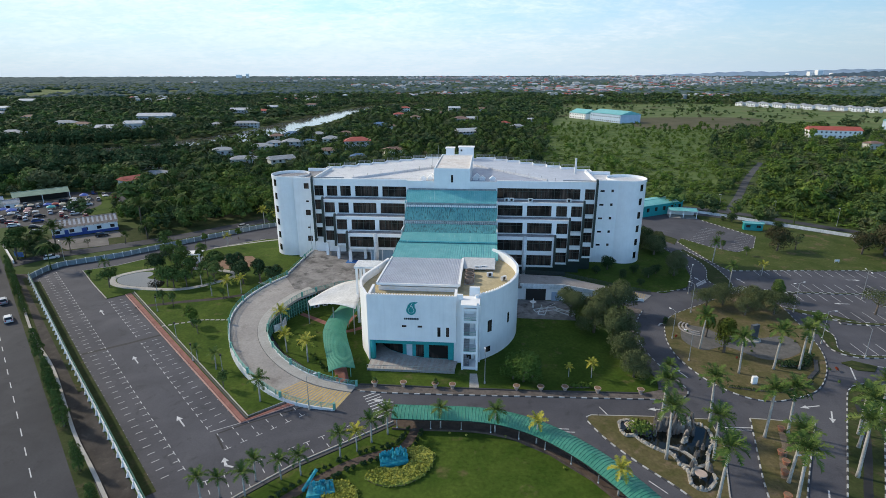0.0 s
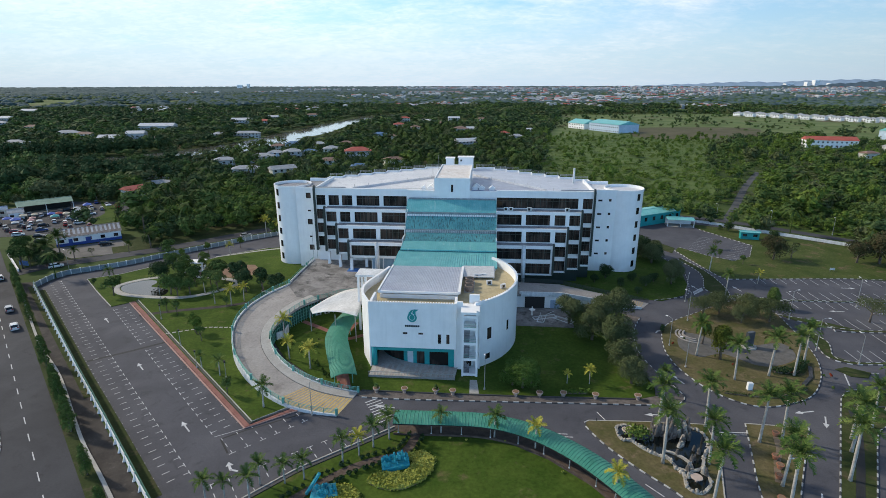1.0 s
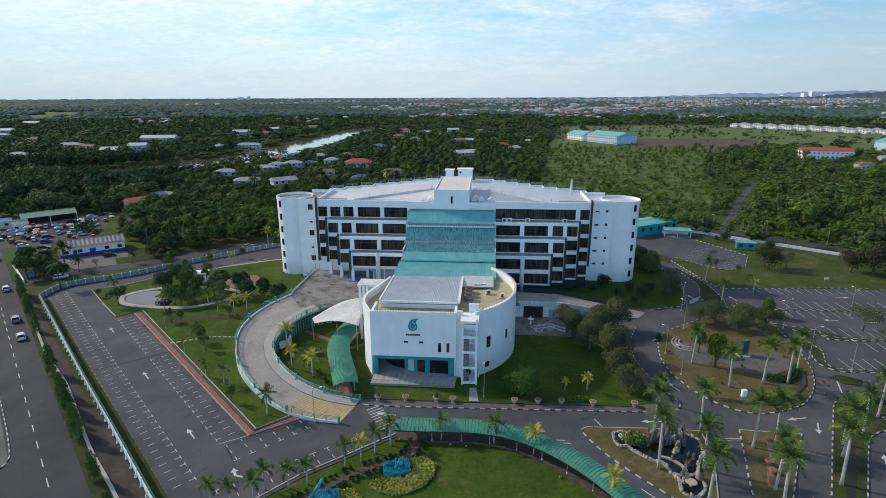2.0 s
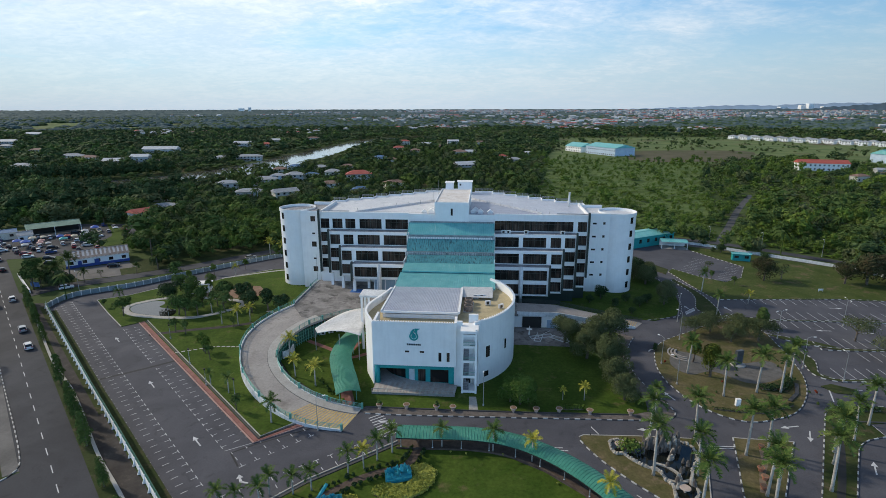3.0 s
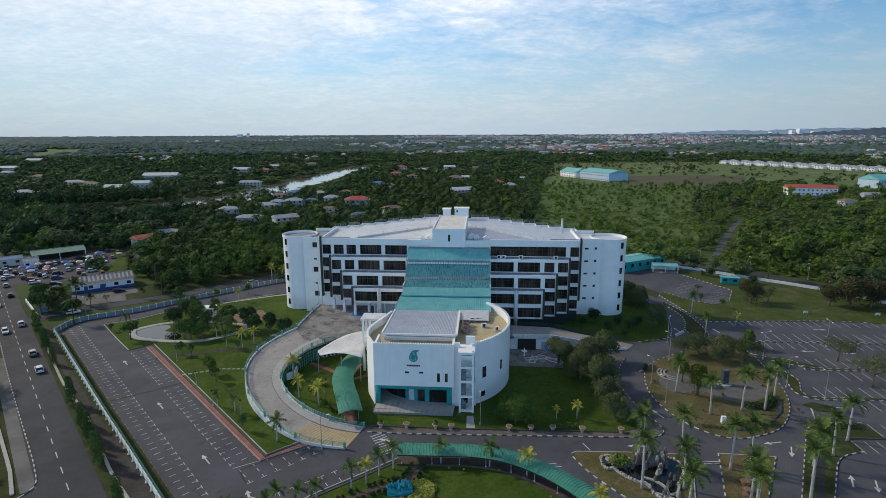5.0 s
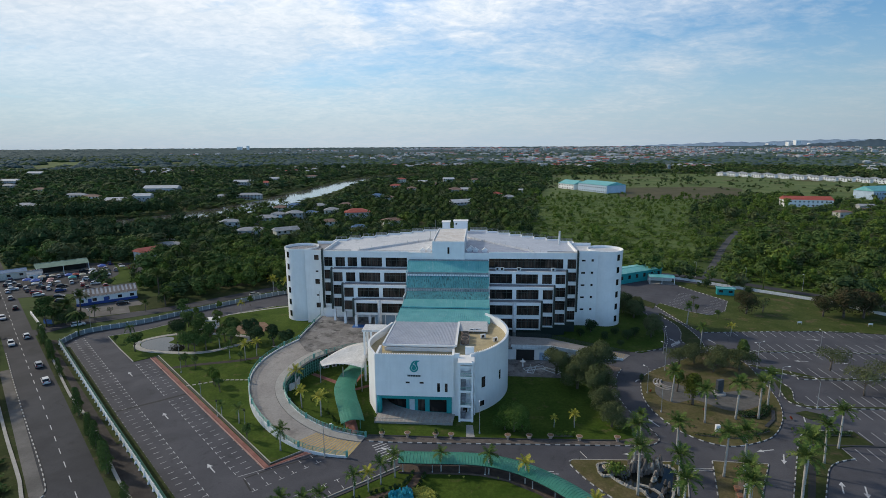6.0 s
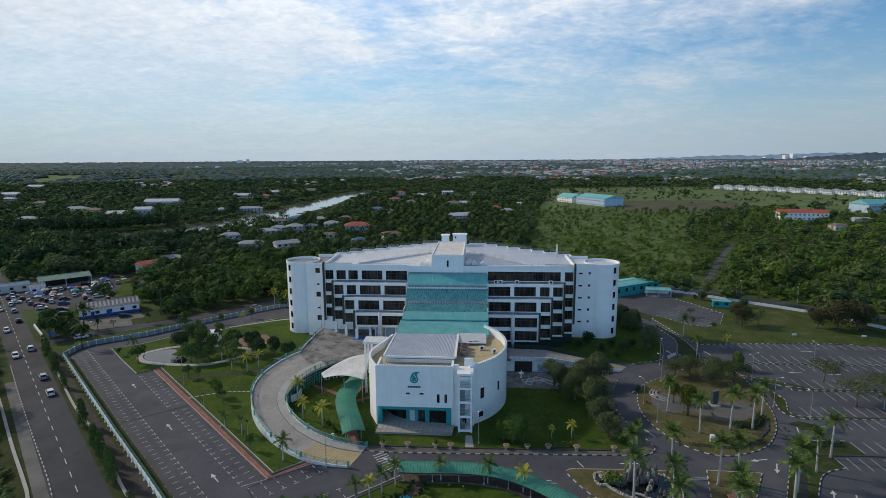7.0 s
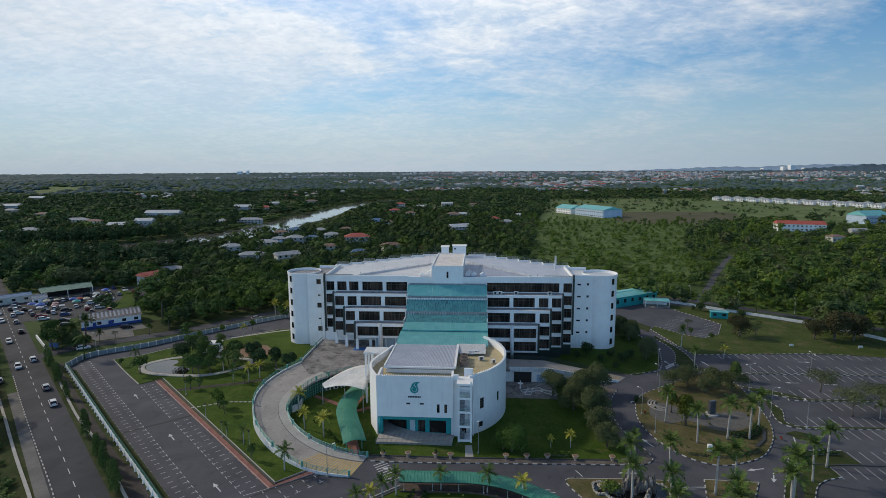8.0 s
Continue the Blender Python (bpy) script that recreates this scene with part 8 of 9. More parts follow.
part("porch_door", Geo().box(-1.2, 0.4, -4.98, -4.8, 0.1, 2.4), BLUE_PLINTH, depot), part("porch_door", Geo().box(-6.4, -5.2, -4.98, -4.8, 0.1, 2.4), BLUE_PLINTH, depot)
for i in range(15):
    x = -10.4 + 1.42 * i
    part("roof_sheet", Geo().strip([(x, -5.4, 3.22), (x, 0, 5.36), (x, 5.4, 3.22)], [(x + rng.uniform(0.5, 0.9), -5.4, 3.22), (x + 0.7, 0, 5.36), (x + 0.7, 5.4, 3.22)], 0.03), RUST_PALE, depot)
# The hall's near-black back wall stands for the darkness beneath its roof.
shed("market_hall", "open market hall with a long grey-green roof", -187.5, 240.0, 42, 21, 11, 4.4, ROOFS["green"], DARK, 1.5, True)
shed("market_stall_row", "low market wing with a blue roof", -205, 229, 42, 14, 8, 3.2, ROOFS["blue"], WALL_CREAM, 0.9)
shed("market_kiosk", "small white kiosk with a hipped grey roof", -190.5, 226.5, 42, 6, 6, 3.0, ROOFS["grey"], WHITE, 1.4)
CLOTH = {"blue": plain("canopy_blue", (0.03, 0.1, 0.4)), "red": ROOFS["red"], "white": FABRIC, "cream": plain("canopy_cream", (0.55, 0.47, 0.34)), "teal": TEAL_PAINT, "pink": plain("canopy_pink", (0.55, 0.30, 0.27))}
for x, y, c, k in ((-182.2, 216.1, "blue", 1.3), (-185.6, 224.3, "cream", 1.1), (-177.2, 217.7, "pink", 0.9), (-176, 228, "blue", 1.1), (-174, 229.8, "red", 1.0), (-170.6, 222.8, "teal", 1.2), (-170.7, 229.8, "cream", 1.0), (-172.2, 239.1, "white", 1.1), (-171.5, 245.1, "blue", 1.3), (-173.7, 217.8, "white", 0.8),
                   (-180.0, 213.0, "white", 1.0), (-183.4, 227.8, "cream", 0.9), (-168.0, 232.5, "white", 1.1), (-165.5, 238.0, "cream", 1.0), (-169.5, 236.0, "white", 1.0), (-163.0, 247.5, "white", 0.9), (-179.5, 221.5, "pink", 0.9), (-187.5, 218.0, "blue", 1.2)):
    cn = thing("market_canopy", "small peaked " + c + " market canopy", "canopy", pose(x, y, 0, 0, 0, 38) @ Matrix.Scale(k * 0.82, 4), "market canopies")
    part("cover", Geo().add([(-1.6, -1.6, 2.2), (1.6, -1.6, 2.2), (1.6, 1.6, 2.2), (-1.6, 1.6, 2.2), (0, 0, 3.0), (-1.6, -1.6, 2.0), (1.6, -1.6, 2.0), (1.6, 1.6, 2.0), (-1.6, 1.6, 2.0)], [(0, 1, 4), (1, 2, 4), (2, 3, 4), (3, 0, 4), (0, 1, 6, 5), (1, 2, 7, 6), (2, 3, 8, 7), (3, 0, 5, 8)]), CLOTH[c], cn)
    for px_, py_ in ((-1.5, -1.5), (1.5, -1.5), (1.5, 1.5), (-1.5, 1.5)):
        part("leg", Geo().cyl(px_, py_, 0, 2.2, 0.04, 0.04, 5), MAST, cn)

# ---- vehicles ----
CARS = {}
TYRE, RIM_M, CAR_GLASS = plain("tyre_rubber", (0.02, 0.02, 0.02), 0.8), plain("wheel_rim", (0.4, 0.4, 0.4), 0.3, 0.8), plain("car_glass", (0.02, 0.025, 0.03), 0.08)
LAMP_RED, LAMP_WHITE = plain("tail_lamp_red", (0.35, 0.02, 0.02), 0.3), plain("headlamp_white", (0.7, 0.7, 0.7), 0.2)
CAR_PAINT = {"white": plain("car_white", (0.72, 0.72, 0.72), 0.25), "silver": plain("car_silver", (0.42, 0.43, 0.45), 0.3, 0.5), "black": plain("car_black", (0.02, 0.02, 0.022), 0.2), "red": plain("car_red", (0.3, 0.02, 0.02), 0.25), "blue": plain("car_blue", (0.03, 0.07, 0.22), 0.25), "grey": plain("car_grey", (0.12, 0.12, 0.13), 0.3, 0.4)}


def car(x, y, turn, paint):
    m = pose(x, y, 0.02, 0, 0, turn)
    if paint in CARS:
        return copy_thing(CARS[paint], m)
    ob = thing("car", "small " + paint + " hatchback car on the asphalt", "car", None, "cars")
    side = [(-2.05, 0.32), (-2.1, 0.75), (-1.95, 0.95), (-0.6, 1.0), (0.9, 0.98), (1.9, 0.82), (2.1, 0.62), (2.05, 0.3)]
    g = Geo()
    n = len(side)
    g.v = [(px_, -0.82, pz) for px_, pz in side] + [(px_, 0.82, pz) for px_, pz in side]
    g.f = [tuple(range(n)), tuple(range(2 * n - 1, n - 1, -1))] + [(i, n + i, n + (i + 1) % n, (i + 1) % n) for i in range(n)]
    body = part("body", g, CAR_PAINT[paint], ob)
    cab = Geo().add([(-1.9, -0.76, 0.95), (1.05, -0.76, 0.97), (1.05, 0.76, 0.97), (-1.9, 0.76, 0.95), (-1.45, -0.6, 1.42), (0.25, -0.6, 1.45), (0.25, 0.6, 1.45), (-1.45, 0.6, 1.42)], [(0, 1, 5, 4), (1, 2, 6, 5), (2, 3, 7, 6), (3, 0, 4, 7), (4, 5, 6, 7)])
    part("window_band", cab, CAR_GLASS, ob)
    part("roof", Geo().box(-1.5, 0.3, -0.62, 0.62, 1.42, 1.5), CAR_PAINT[paint], ob)
    for px_ in (-1.3, 1.3):
        for py_ in (-0.8, 0.8):
            wh = part("wheel", Geo().cyl(0, 0, -0.1, 0.1, 0.31, 0.31, 14), TYRE, ob)
            wh.matrix_local = pose(px_, py_, 0.31, 90, 0, 0)
            part("rim", Geo().cyl(0, 0, -0.11, 0.11, 0.18, 0.18, 10), RIM_M, wh)
    for py_ in (-0.6, 0.6):
        part("headlight", Geo().box(1.9, 2.1, py_ - 0.2, py_ + 0.2, 0.6, 0.75), LAMP_WHITE, ob), part("tail_light", Geo().box(-2.12, -2.0, py_ - 0.15, py_ + 0.15, 0.7, 0.95), LAMP_RED, ob)
    ob.matrix_world = m
    CARS[paint] = ob
    return ob


UP = math.degrees(math.atan2(RD.y, RD.x))
paints = ("white", "silver", "white", "black", "white", "red", "grey", "silver", "blue", "white")
for s, o, c in ((158, 4.8, "white"), (172, 4.8, "silver"), (198, 0.6, "white"), (203, 4.8, "white"), (232, 0.6, "white"), (187, -4.6, "silver"), (192, -5.4, "black"), (244, 4.9, "black"), (262, 4.8, "silver"), (268, 0.7, "white"), (276, 4.8, "white"), (284, 0.6, "white"), (290, 4.8, "grey"), (300, 0.7, "white"), (306, 4.8, "silver"), (318, 4.8, "white"), (322, 0.7, "black")):
    car(*along(s, o), UP + (180 if o < 2 and o > -4 else 0), c)
for i, (x, y) in enumerate(((-198.5, 232.4), (-185.5, 222.4), (-171.2, 208.8), (-168.8, 213.2), (-168.9, 219.7), (-160.8, 215.2), (-161.4, 222.8), (-158.5, 225.8), (-175.9, 232.7), (-163.1, 234.4), (-158.2, 238.0), (-164.2, 244.0), (-157, 218), (-154, 222), (-153, 229), (-172, 203), (-178, 206), (-182, 210), (-164, 206), (-176, 216), (-181, 217), (-153, 241), (-149, 236), (-188, 214), (-166, 226), (-150, 214), (-156, 211), (-196, 219), (-200, 224), (-192, 214), (-186, 208), (-205, 228), (-183, 231), (-178, 241), (-171, 247), (-160, 249), (-155, 246), (-168, 254), (-176, 258), (-150, 247), (-190, 233), (-146, 231), (-168, 199), (-175, 211), (-163, 218), (-210, 222), (-214, 217))):
    if x > -160 and y > 214 and y > 222 + (-x - 158) * 1.6:
        continue
    car(x, y, 38 + (90 if i % 3 else 0) + rng.uniform(-6, 6), paints[i % 10])
for x, y, t, c in ((-126.5, 162.5, 40, "white"), (-79.5, 199.5, 42, "silver"), (-158, 197, 20, "black"), (-152.5, 190.5, 20, "black"), (-149, 199, 30, "white"), (-126.5, 187.5, 30, "black")):
    car(x, y, t, c)
lw = thing("roadside_wall", "low white wall with a blue sign board by the side road", "wall")
part("wall", Geo().wall([along(233, 8.6), along(208, 9.6)], 0.4, 0, 1.0), WHITE, lw), part("board", Geo().wall([along(214, 10.5), along(211, 12.5)], 0.15, 0.6, 2.2), plain("blue_board", (0.12, 0.22, 0.45), 0.5), lw)

# ---- river ----
RIVER = curve([(-175, 508), (-171, 528), (-163, 561), (-164, 605), (-155, 648), (-152, 726), (-153, 823), (-143, 967), (-120, 1030), (-40, 1065), (-40, 1085), (-130, 1060), (-163, 1000), (-172, 967), (-187, 849), (-199, 756), (-205, 681), (-212, 633),
               (-213, 579), (-226, 520), (-246, 470), (-275, 432), (-330, 408), (-430, 398), (-560, 392), (-560, 366), (-430, 366), (-330, 368), (-250, 372), (-208, 388), (-190, 410), (-186, 450)], 20, True)
tagged(part("river", Geo().prism(RIVER, -0.05, 0.04), WATER), "broad calm river reflecting the bright sky", "river", "", "structure")

# ---- woods, scrub and groves ----


def dome():
    """A lumpy closed treetop for the far woods."""
    ring = [[(q * (1 + rng.uniform(-0.25, 0.25)) * math.cos(i * math.pi / 3 + o), q * (1 + rng.uniform(-0.25, 0.25)) * math.sin(i * math.pi / 3 + o), z + rng.uniform(-0.1, 0.1)) for i in range(6)] for q, z, o in ((0.85, -0.1, 0.0), (1.0, 0.45, 0.5), (0.62, 0.86, 0.2))]
    top = (rng.uniform(-0.15, 0.15), rng.uniform(-0.15, 0.15), 1.08)
    v = []
    for a, b in zip(ring, ring[1:]):
        for i in range(6):
            v += [(a[i], a[(i + 1) % 6], b[(i + 1) % 6]), (a[i], b[(i + 1) % 6], b[i])]
    return np.array(v + [(ring[2][i], ring[2][(i + 1) % 6], top) for i in range(6)])


def crown_form(n, size, lumps, h):
    """A crown of rounded lumps: leaf clumps lying on the skin of each, over a closed inside."""
    bits = crown_lumps(1.0, h, 0.08, lumps, 0.78)
    inner = []
    for x, y, z, r in bits:
        a = rng.uniform(0, 1.5)
        ring = [(x + 0.66 * r * math.cos(a + i * math.pi / 2), y + 0.66 * r * math.sin(a + i * math.pi / 2), z) for i in range(4)]
        for i in range(4):
            inner += [(ring[i], ring[(i + 1) % 4], (x, y, z + 0.58 * r)), (ring[(i + 1) % 4], ring[i], (x, y, z - 0.6 * r))]
    return np.concatenate([leaf_cloud(bits, n, size, -0.25, 0.42)[:, :3], np.array(inner)])


LOD = ([crown_form(345, 0.137, 13, 2.0) for _ in range(9)], [crown_form(100, 0.226, 8, 1.9) for _ in range(8)], [crown_form(18, 0.41, 4, 1.7) for _ in range(7)], [dome() for _ in range(7)])
GREAT = [crown_form(900, 0.085, 26, 1.9) for _ in range(5)]


def coco(n_fronds, segs):
    v = []
    for i in range(n_fronds):
        a = 2.4 * i
        up = 0.75 - 1.1 * i / n_fronds
        for s in range(segs):
            t0, t1 = s / segs, (s + 1) / segs
            w0, w1 = 0.5 * math.sin(math.pi * (0.15 + 0.8 * t0)), 0.5 * math.sin(math.pi * (0.15 + 0.8 * t1))
            p0 = Vector((3.4 * t0 * math.cos(a), 3.4 * t0 * math.sin(a), 3.0 * (up * t0 - 0.85 * t0 * t0)))
            p1 = Vector((3.4 * t1 * math.cos(a), 3.4 * t1 * math.sin(a), 3.0 * (up * t1 - 0.85 * t1 * t1)))
            side = Vector((-math.sin(a), math.cos(a), -0.35))
            v.append([tuple(p0 + side * w0), tuple(p1 + side * w1), tuple(p1 - side * w1 * 0.6), tuple(p0 - side * w0 * 0.6)])
    v = np.array(v) + np.array([0, 0, 9.0])
    trunk = []
    for i in range(5):
        b0, b1 = 2 * math.pi * i / 5, 2 * math.pi * (i + 1) / 5
        trunk.append([(0.22 * math.cos(b0), 0.22 * math.sin(b0), 0), (0.22 * math.cos(b1), 0.22 * math.sin(b1), 0), (0.13 * math.cos(b1), 0.13 * math.sin(b1), 9), (0.13 * math.cos(b0), 0.13 * math.sin(b0), 9)])
    v = np.concatenate([v, np.array(trunk)])
    return np.concatenate([v[:, :3], v[:, (0, 2, 3)]])


COCO = [coco(16, 4), coco(14, 3)]


def scatter(forms, xs, ys, wide, tall, zs=None):
    """Copies of the forms at those places, as one array of corners."""
    out = []
    pick = rng.integers(0, len(forms), len(xs))
    turn = rng.uniform(0, 2 * math.pi, len(xs))
    for k, f in enumerate(forms):
        m = pick == k
        if not m.any():
            continue
        c, s = np.cos(turn[m])[:, None, None], np.sin(turn[m])[:, None, None]
        x, y, z = f[None, :, :, 0], f[None, :, :, 1], f[None, :, :, 2]
        w, t = wide[m][:, None, None], tall[m][:, None, None]
        p = np.stack([w * (c * x - s * y) + xs[m][:, None, None], w * (s * x + c * y) + ys[m][:, None, None], t * z + (0 if zs is None else zs[m][:, None, None]) - 0.1], -1)
        out.append(p.reshape(-1, f.shape[1], 3))
    return np.concatenate(out)


def lattice(r0, r1, step):
    """Jittered places in the wide sector ahead, between two distances."""
    n = int(2 * r1 / step)
    gx, gy = np.meshgrid(np.arange(-n // 2, n // 2 + 1) * step, np.arange(0, int(r1 / step) + 2) * step)
    x, y = gx.ravel() + rng.uniform(-0.45, 0.45, gx.size) * step, gy.ravel() + rng.uniform(-0.45, 0.45, gx.size) * step
    r = np.hypot(x, y)
    ok = (r >= r0) & (r < r1) & (np.abs(x) < 0.93 * (y + 30)) & (y > 60)
    return x[ok], y[ok]


def patches(x, y, size, seed):
    """A smooth field of 0 to 1 over the plan."""
    v = np.zeros_like(x)
    q = np.random.default_rng(seed)
    for k in range(7):
        a, ph, f = q.uniform(0, 6.28), q.uniform(0, 6.28), q.uniform(0.6, 1.8) / size
        v += np.sin(2 * math.pi * f * (x * math.cos(a) + y * math.sin(a)) + ph)
    return 0.5 + v / 7.5


def free(x, y, margin):
    ok = ~inside(x, y, COMPOUND)
    off = x * RN.x + y * RN.y
    s = x * RD.x + y * RD.y
    ok &= ~((off > -6 - margin) & (off < np.where(s > 255, 8.5, 14.0) + margin * 0.5) & (s < 430))
    ok &= near_line(x, y, STREET) > 5.5 + margin
    ok &= near_line(x, y, LANE) > 3.5 + margin
    ok &= near_line(x, y, TRACK) > 2.2 + margin * 0.6
    ok &= ~inside(x, y, RIVER) & (near_line(x, y, RIVER) > margin * 0.6)
    ok &= ~inside(x, y, [(-150, 200), (-178, 188), (-226, 240), (-205, 258), (-164, 262), (-142, 240)]) & ~inside(x, y, [(-175, 178), (-128, 158), (-109, 181), (-117, 203), (-142, 212)])
    ok &= ~inside(x, y, [(-150, 148), (-122, 150), (-106, 166), (-108, 184), (-150, 175)])
    for hx, hy, hr in HOUSES:
        ok &= np.hypot(x - hx, y - hy) > hr + margin * 0.5
    return ok


def open_sight(x, y):
    """Low growth only: the ground before the houses and the near bank of the river."""
    low, bank = np.zeros(np.shape(x), bool), np.zeros(np.shape(x), bool)
    for hx, hy, hr in HOUSES:
        d = math.hypot(hx, hy)
        t = (x * hx + y * hy) / d
        low |= (t < d) & (t > d * 0.92 - hr) & (np.abs(x * hy - y * hx) / d < hr * 0.6)
    r = np.hypot(x, y)
    for s in (10, 30, 55, 80, 110, 140):
        bank |= inside(x + s * x / r, y + s * y / r, RIVER) & (y > 500)
    return low, bank


MEADOW = [(70, 240), (50, 330), (75, 440), (92, 580), (200, 660), (300, 590), (255, 520), (205, 450), (170, 360), (150, 300), (112, 243)]
THICKET = [(104, 240), (150, 300), (170, 360), (205, 450), (255, 520), (308, 585), (400, 640), (560, 560), (480, 430), (480, 300), (250, 140), (160, 190)]
HEDGEROW = [(318, 578), (330, 600), (400, 660), (470, 665), (520, 600), (420, 560), (350, 560)]
GRASSLAND = [(60, 420), (92, 560), (110, 640), (150, 800), (200, 1060), (520, 1080), (700, 860), (700, 600), (480, 530), (330, 560), (260, 600), (190, 560), (130, 500)]
HEATH = [(203, 590), (308, 590), (350, 640), (390, 735), (250, 740), (215, 680)]
TALLWOOD = [(-440, 310), (-262, 262), (-185, 286), (-165, 330), (-195, 372), (-440, 360)]
FAR_BANK = [(-560, 402), (-430, 402), (-330, 412), (-277, 437), (-250, 472), (-262, 484), (-300, 448), (-345, 432), (-430, 424), (-560, 424)]
FARFIELD = [(-1150, 1180), (-780, 1360), (-760, 1500), (-930, 1890), (-1500, 1880)]
# Blue-grey leaves: the haze of distance is put into their colour.
LEAF_HAZED = leafy("haze_tinted_leaves", (0.052, 0.084, 0.088), (0.080, 0.116, 0.117), (0.098, 0.136, 0.132), 260.0)
VINE = leafy("rank_vine_leaves", (0.085, 0.150, 0.024), (0.125, 0.195, 0.036), (0.190, 0.245, 0.075), 9.0)
MEADOW_GRASS = surf("meadow_grass", (0.078, 0.125, 0.034), (0.125, 0.165, 0.055), 22.0, 0.5, 0.95, 0.4, 0, (0.055, 0.085, 0.026), 14.0, 0.52, 0.1)
HEATH_GRASS = surf("dry_heath", (0.085, 0.082, 0.045), (0.125, 0.110, 0.068), 30.0, 0.5, 0.95, 0.4, 0, (0.075, 0.095, 0.035), 18.0, 0.54, 0.1)
tagged(part("grassland", Geo().prism(curve(GRASSLAND, 40, True), -0.055, -0.030), GRASSY), "open yellowish-green grassland", "grassland", "", "structure")
tagged(part("meadow", Geo().prism(curve(MEADOW, 30, True), -0.055, -0.022), MEADOW_GRASS), "rank green meadow behind the building", "grassland", "", "structure")
tagged(part("heath", Geo().prism(curve(HEATH, 30, True), -0.055, -0.014), HEATH_GRASS), "brownish dry patch in the grassland", "grassland", "", "structure")
sheet("market_lawn", curve([(-176, 262), (-156, 245), (-148, 231.5), (-146, 222), (-153, 216.5), (-157, 224), (-158, 236), (-167, 249)], 4, True), -0.05, 0.0, LAWN, "bright mown grass beside the market", "lawn")
g = Geo()
for i in range(13):
    for ax, ay, bx, by in ((-1150, 1150, -780, 1330), (-1500, 1880, -930, 1890)):
        x, y = ax + (bx - ax) * i / 12, ay + (by - ay) * i / 12
        g.v.append((x, y, far_rise(math.hypot(x, y)) + 1.2))
g.f = [(2 * i, 2 * i + 2, 2 * i + 3, 2 * i + 1) for i in range(12)]
tagged(part("far_field", g, GRASSY), "pale green open field among the trees", "field", "", "structure")
greens = (LEAF_DARK, LEAF, LEAF_GREY, LEAF_LIGHT, LEAF_HAZED, VINE)
bags = {i: [] for i in range(6)}
palms_bag = []
for lod, (r0, r1, step, w0, w1, t0, t1) in enumerate(((150, 340, 5.6, 3.0, 5.4, 2.8, 5.2), (340, 680, 7.8, 3.6, 6.2, 3.2, 5.4), (680, 1500, 11.2, 5.0, 8.6, 4.0, 7.0), (1500, 2800, 18.5, 9, 15, 7.0, 12), (2800, 4800, 40, 19, 33, 6, 10))):
    x, y = lattice(r0, r1, step)
    n = len(x)
    die = rng.uniform(0, 1, n)
    meadow, thick, hedge_, grass_ = inside(x, y, MEADOW), inside(x, y, THICKET), inside(x, y, HEDGEROW), inside(x, y, GRASSLAND)
    grass_ &= ~hedge_ & ~meadow & ~thick
    clump = patches(x, y, 38, 11) + 0.35 * (patches(x, y, 14, 29) - 0.5)
    keep = free(x, y, 3.0 if lod < 2 else 6.0)
    keep &= ~(grass_ & (patches(x, y, 90, 5) + 0.4 * (patches(x, y, 30, 31) - 0.5) < 0.74) & (die > 0.10))
    keep &= ~(meadow & (clump < 0.56) & (die > 0.12))
    keep &= ~(thick & (clump < 0.20) & (die > 0.3))
    keep &= ~(inside(x, y, TALLWOOD) & (die > 0.42))
    keep &= ~(inside(x, y, FARFIELD) & (patches(x, y, 260, 17) < 0.58)) & ~(inside(x, y, HEATH) & (die > 0.05))
    keep &= ~((lod > 1) & (patches(x, y, 420, 21) < 0.16) & (die > 0.1))
    x, y, meadow, thick, hedge_, grass_, clump = (a[keep] for a in (x, y, meadow, thick, hedge_, grass_, clump))
    n = len(x)
    big = rng.uniform(0, 1, n) ** 1.7
    wide, tall = w0 + (w1 - w0) * big, t0 + (t1 - t0) * (0.6 * big + 0.4 * rng.uniform(0, 1, n))
    low = meadow | grass_
    wide = np.where(low, wide * rng.uniform(0.30, 0.62, n), np.where(thick, wide * rng.uniform(0.50, 0.86, n), wide))
    tall = np.where(low, tall * rng.uniform(0.28, 0.60, n), np.where(thick, tall * rng.uniform(0.48, 0.85, n), tall))
    wood, bank_ = inside(x, y, TALLWOOD), inside(x, y, FAR_BANK)
    tall = np.where(wood, 5.6 + 3.6 * big, np.where(bank_, 6.6 + rng.uniform(0, 1.2, n), tall))
    wide = np.where(wood, 6.5 + 3.5 * big, np.where(bank_, wide * 1.3, wide))
    giant = (rng.uniform(0, 1, n) < np.where(low, 0.10, 0.14)) & (lod < 3) & ~bank_ & ~wood
    tall, wide = np.where(giant, tall * np.where(low | thick, 1.8, 1.3), tall), np.where(giant, wide * 1.7, wide)
    by_house, by_river = open_sight(x, y)
    seen = (by_river | by_house) & (r1 < 1600) & ~bank_
    far_side = (near_line(x, y, RIVER[len(RIVER) // 3:2 * len(RIVER) // 3]) < 22) & ~bank_
    tall = np.where(far_side, tall * 0.55, tall)
    tall = np.where(by_river & seen, tall * 0.20, np.where(by_house & seen, tall * rng.uniform(0.34, 0.85, n) * (0.7 if r1 > 700 else 1.0), tall))
    wide = np.where(seen, wide * 0.7, wide)
    zs = np.array([far_rise(a) for a in np.hypot(x, y)])
    side = patches(x, y, 95, 3)
    near_left = (x > -135) & (x < -40) & (y < 300)
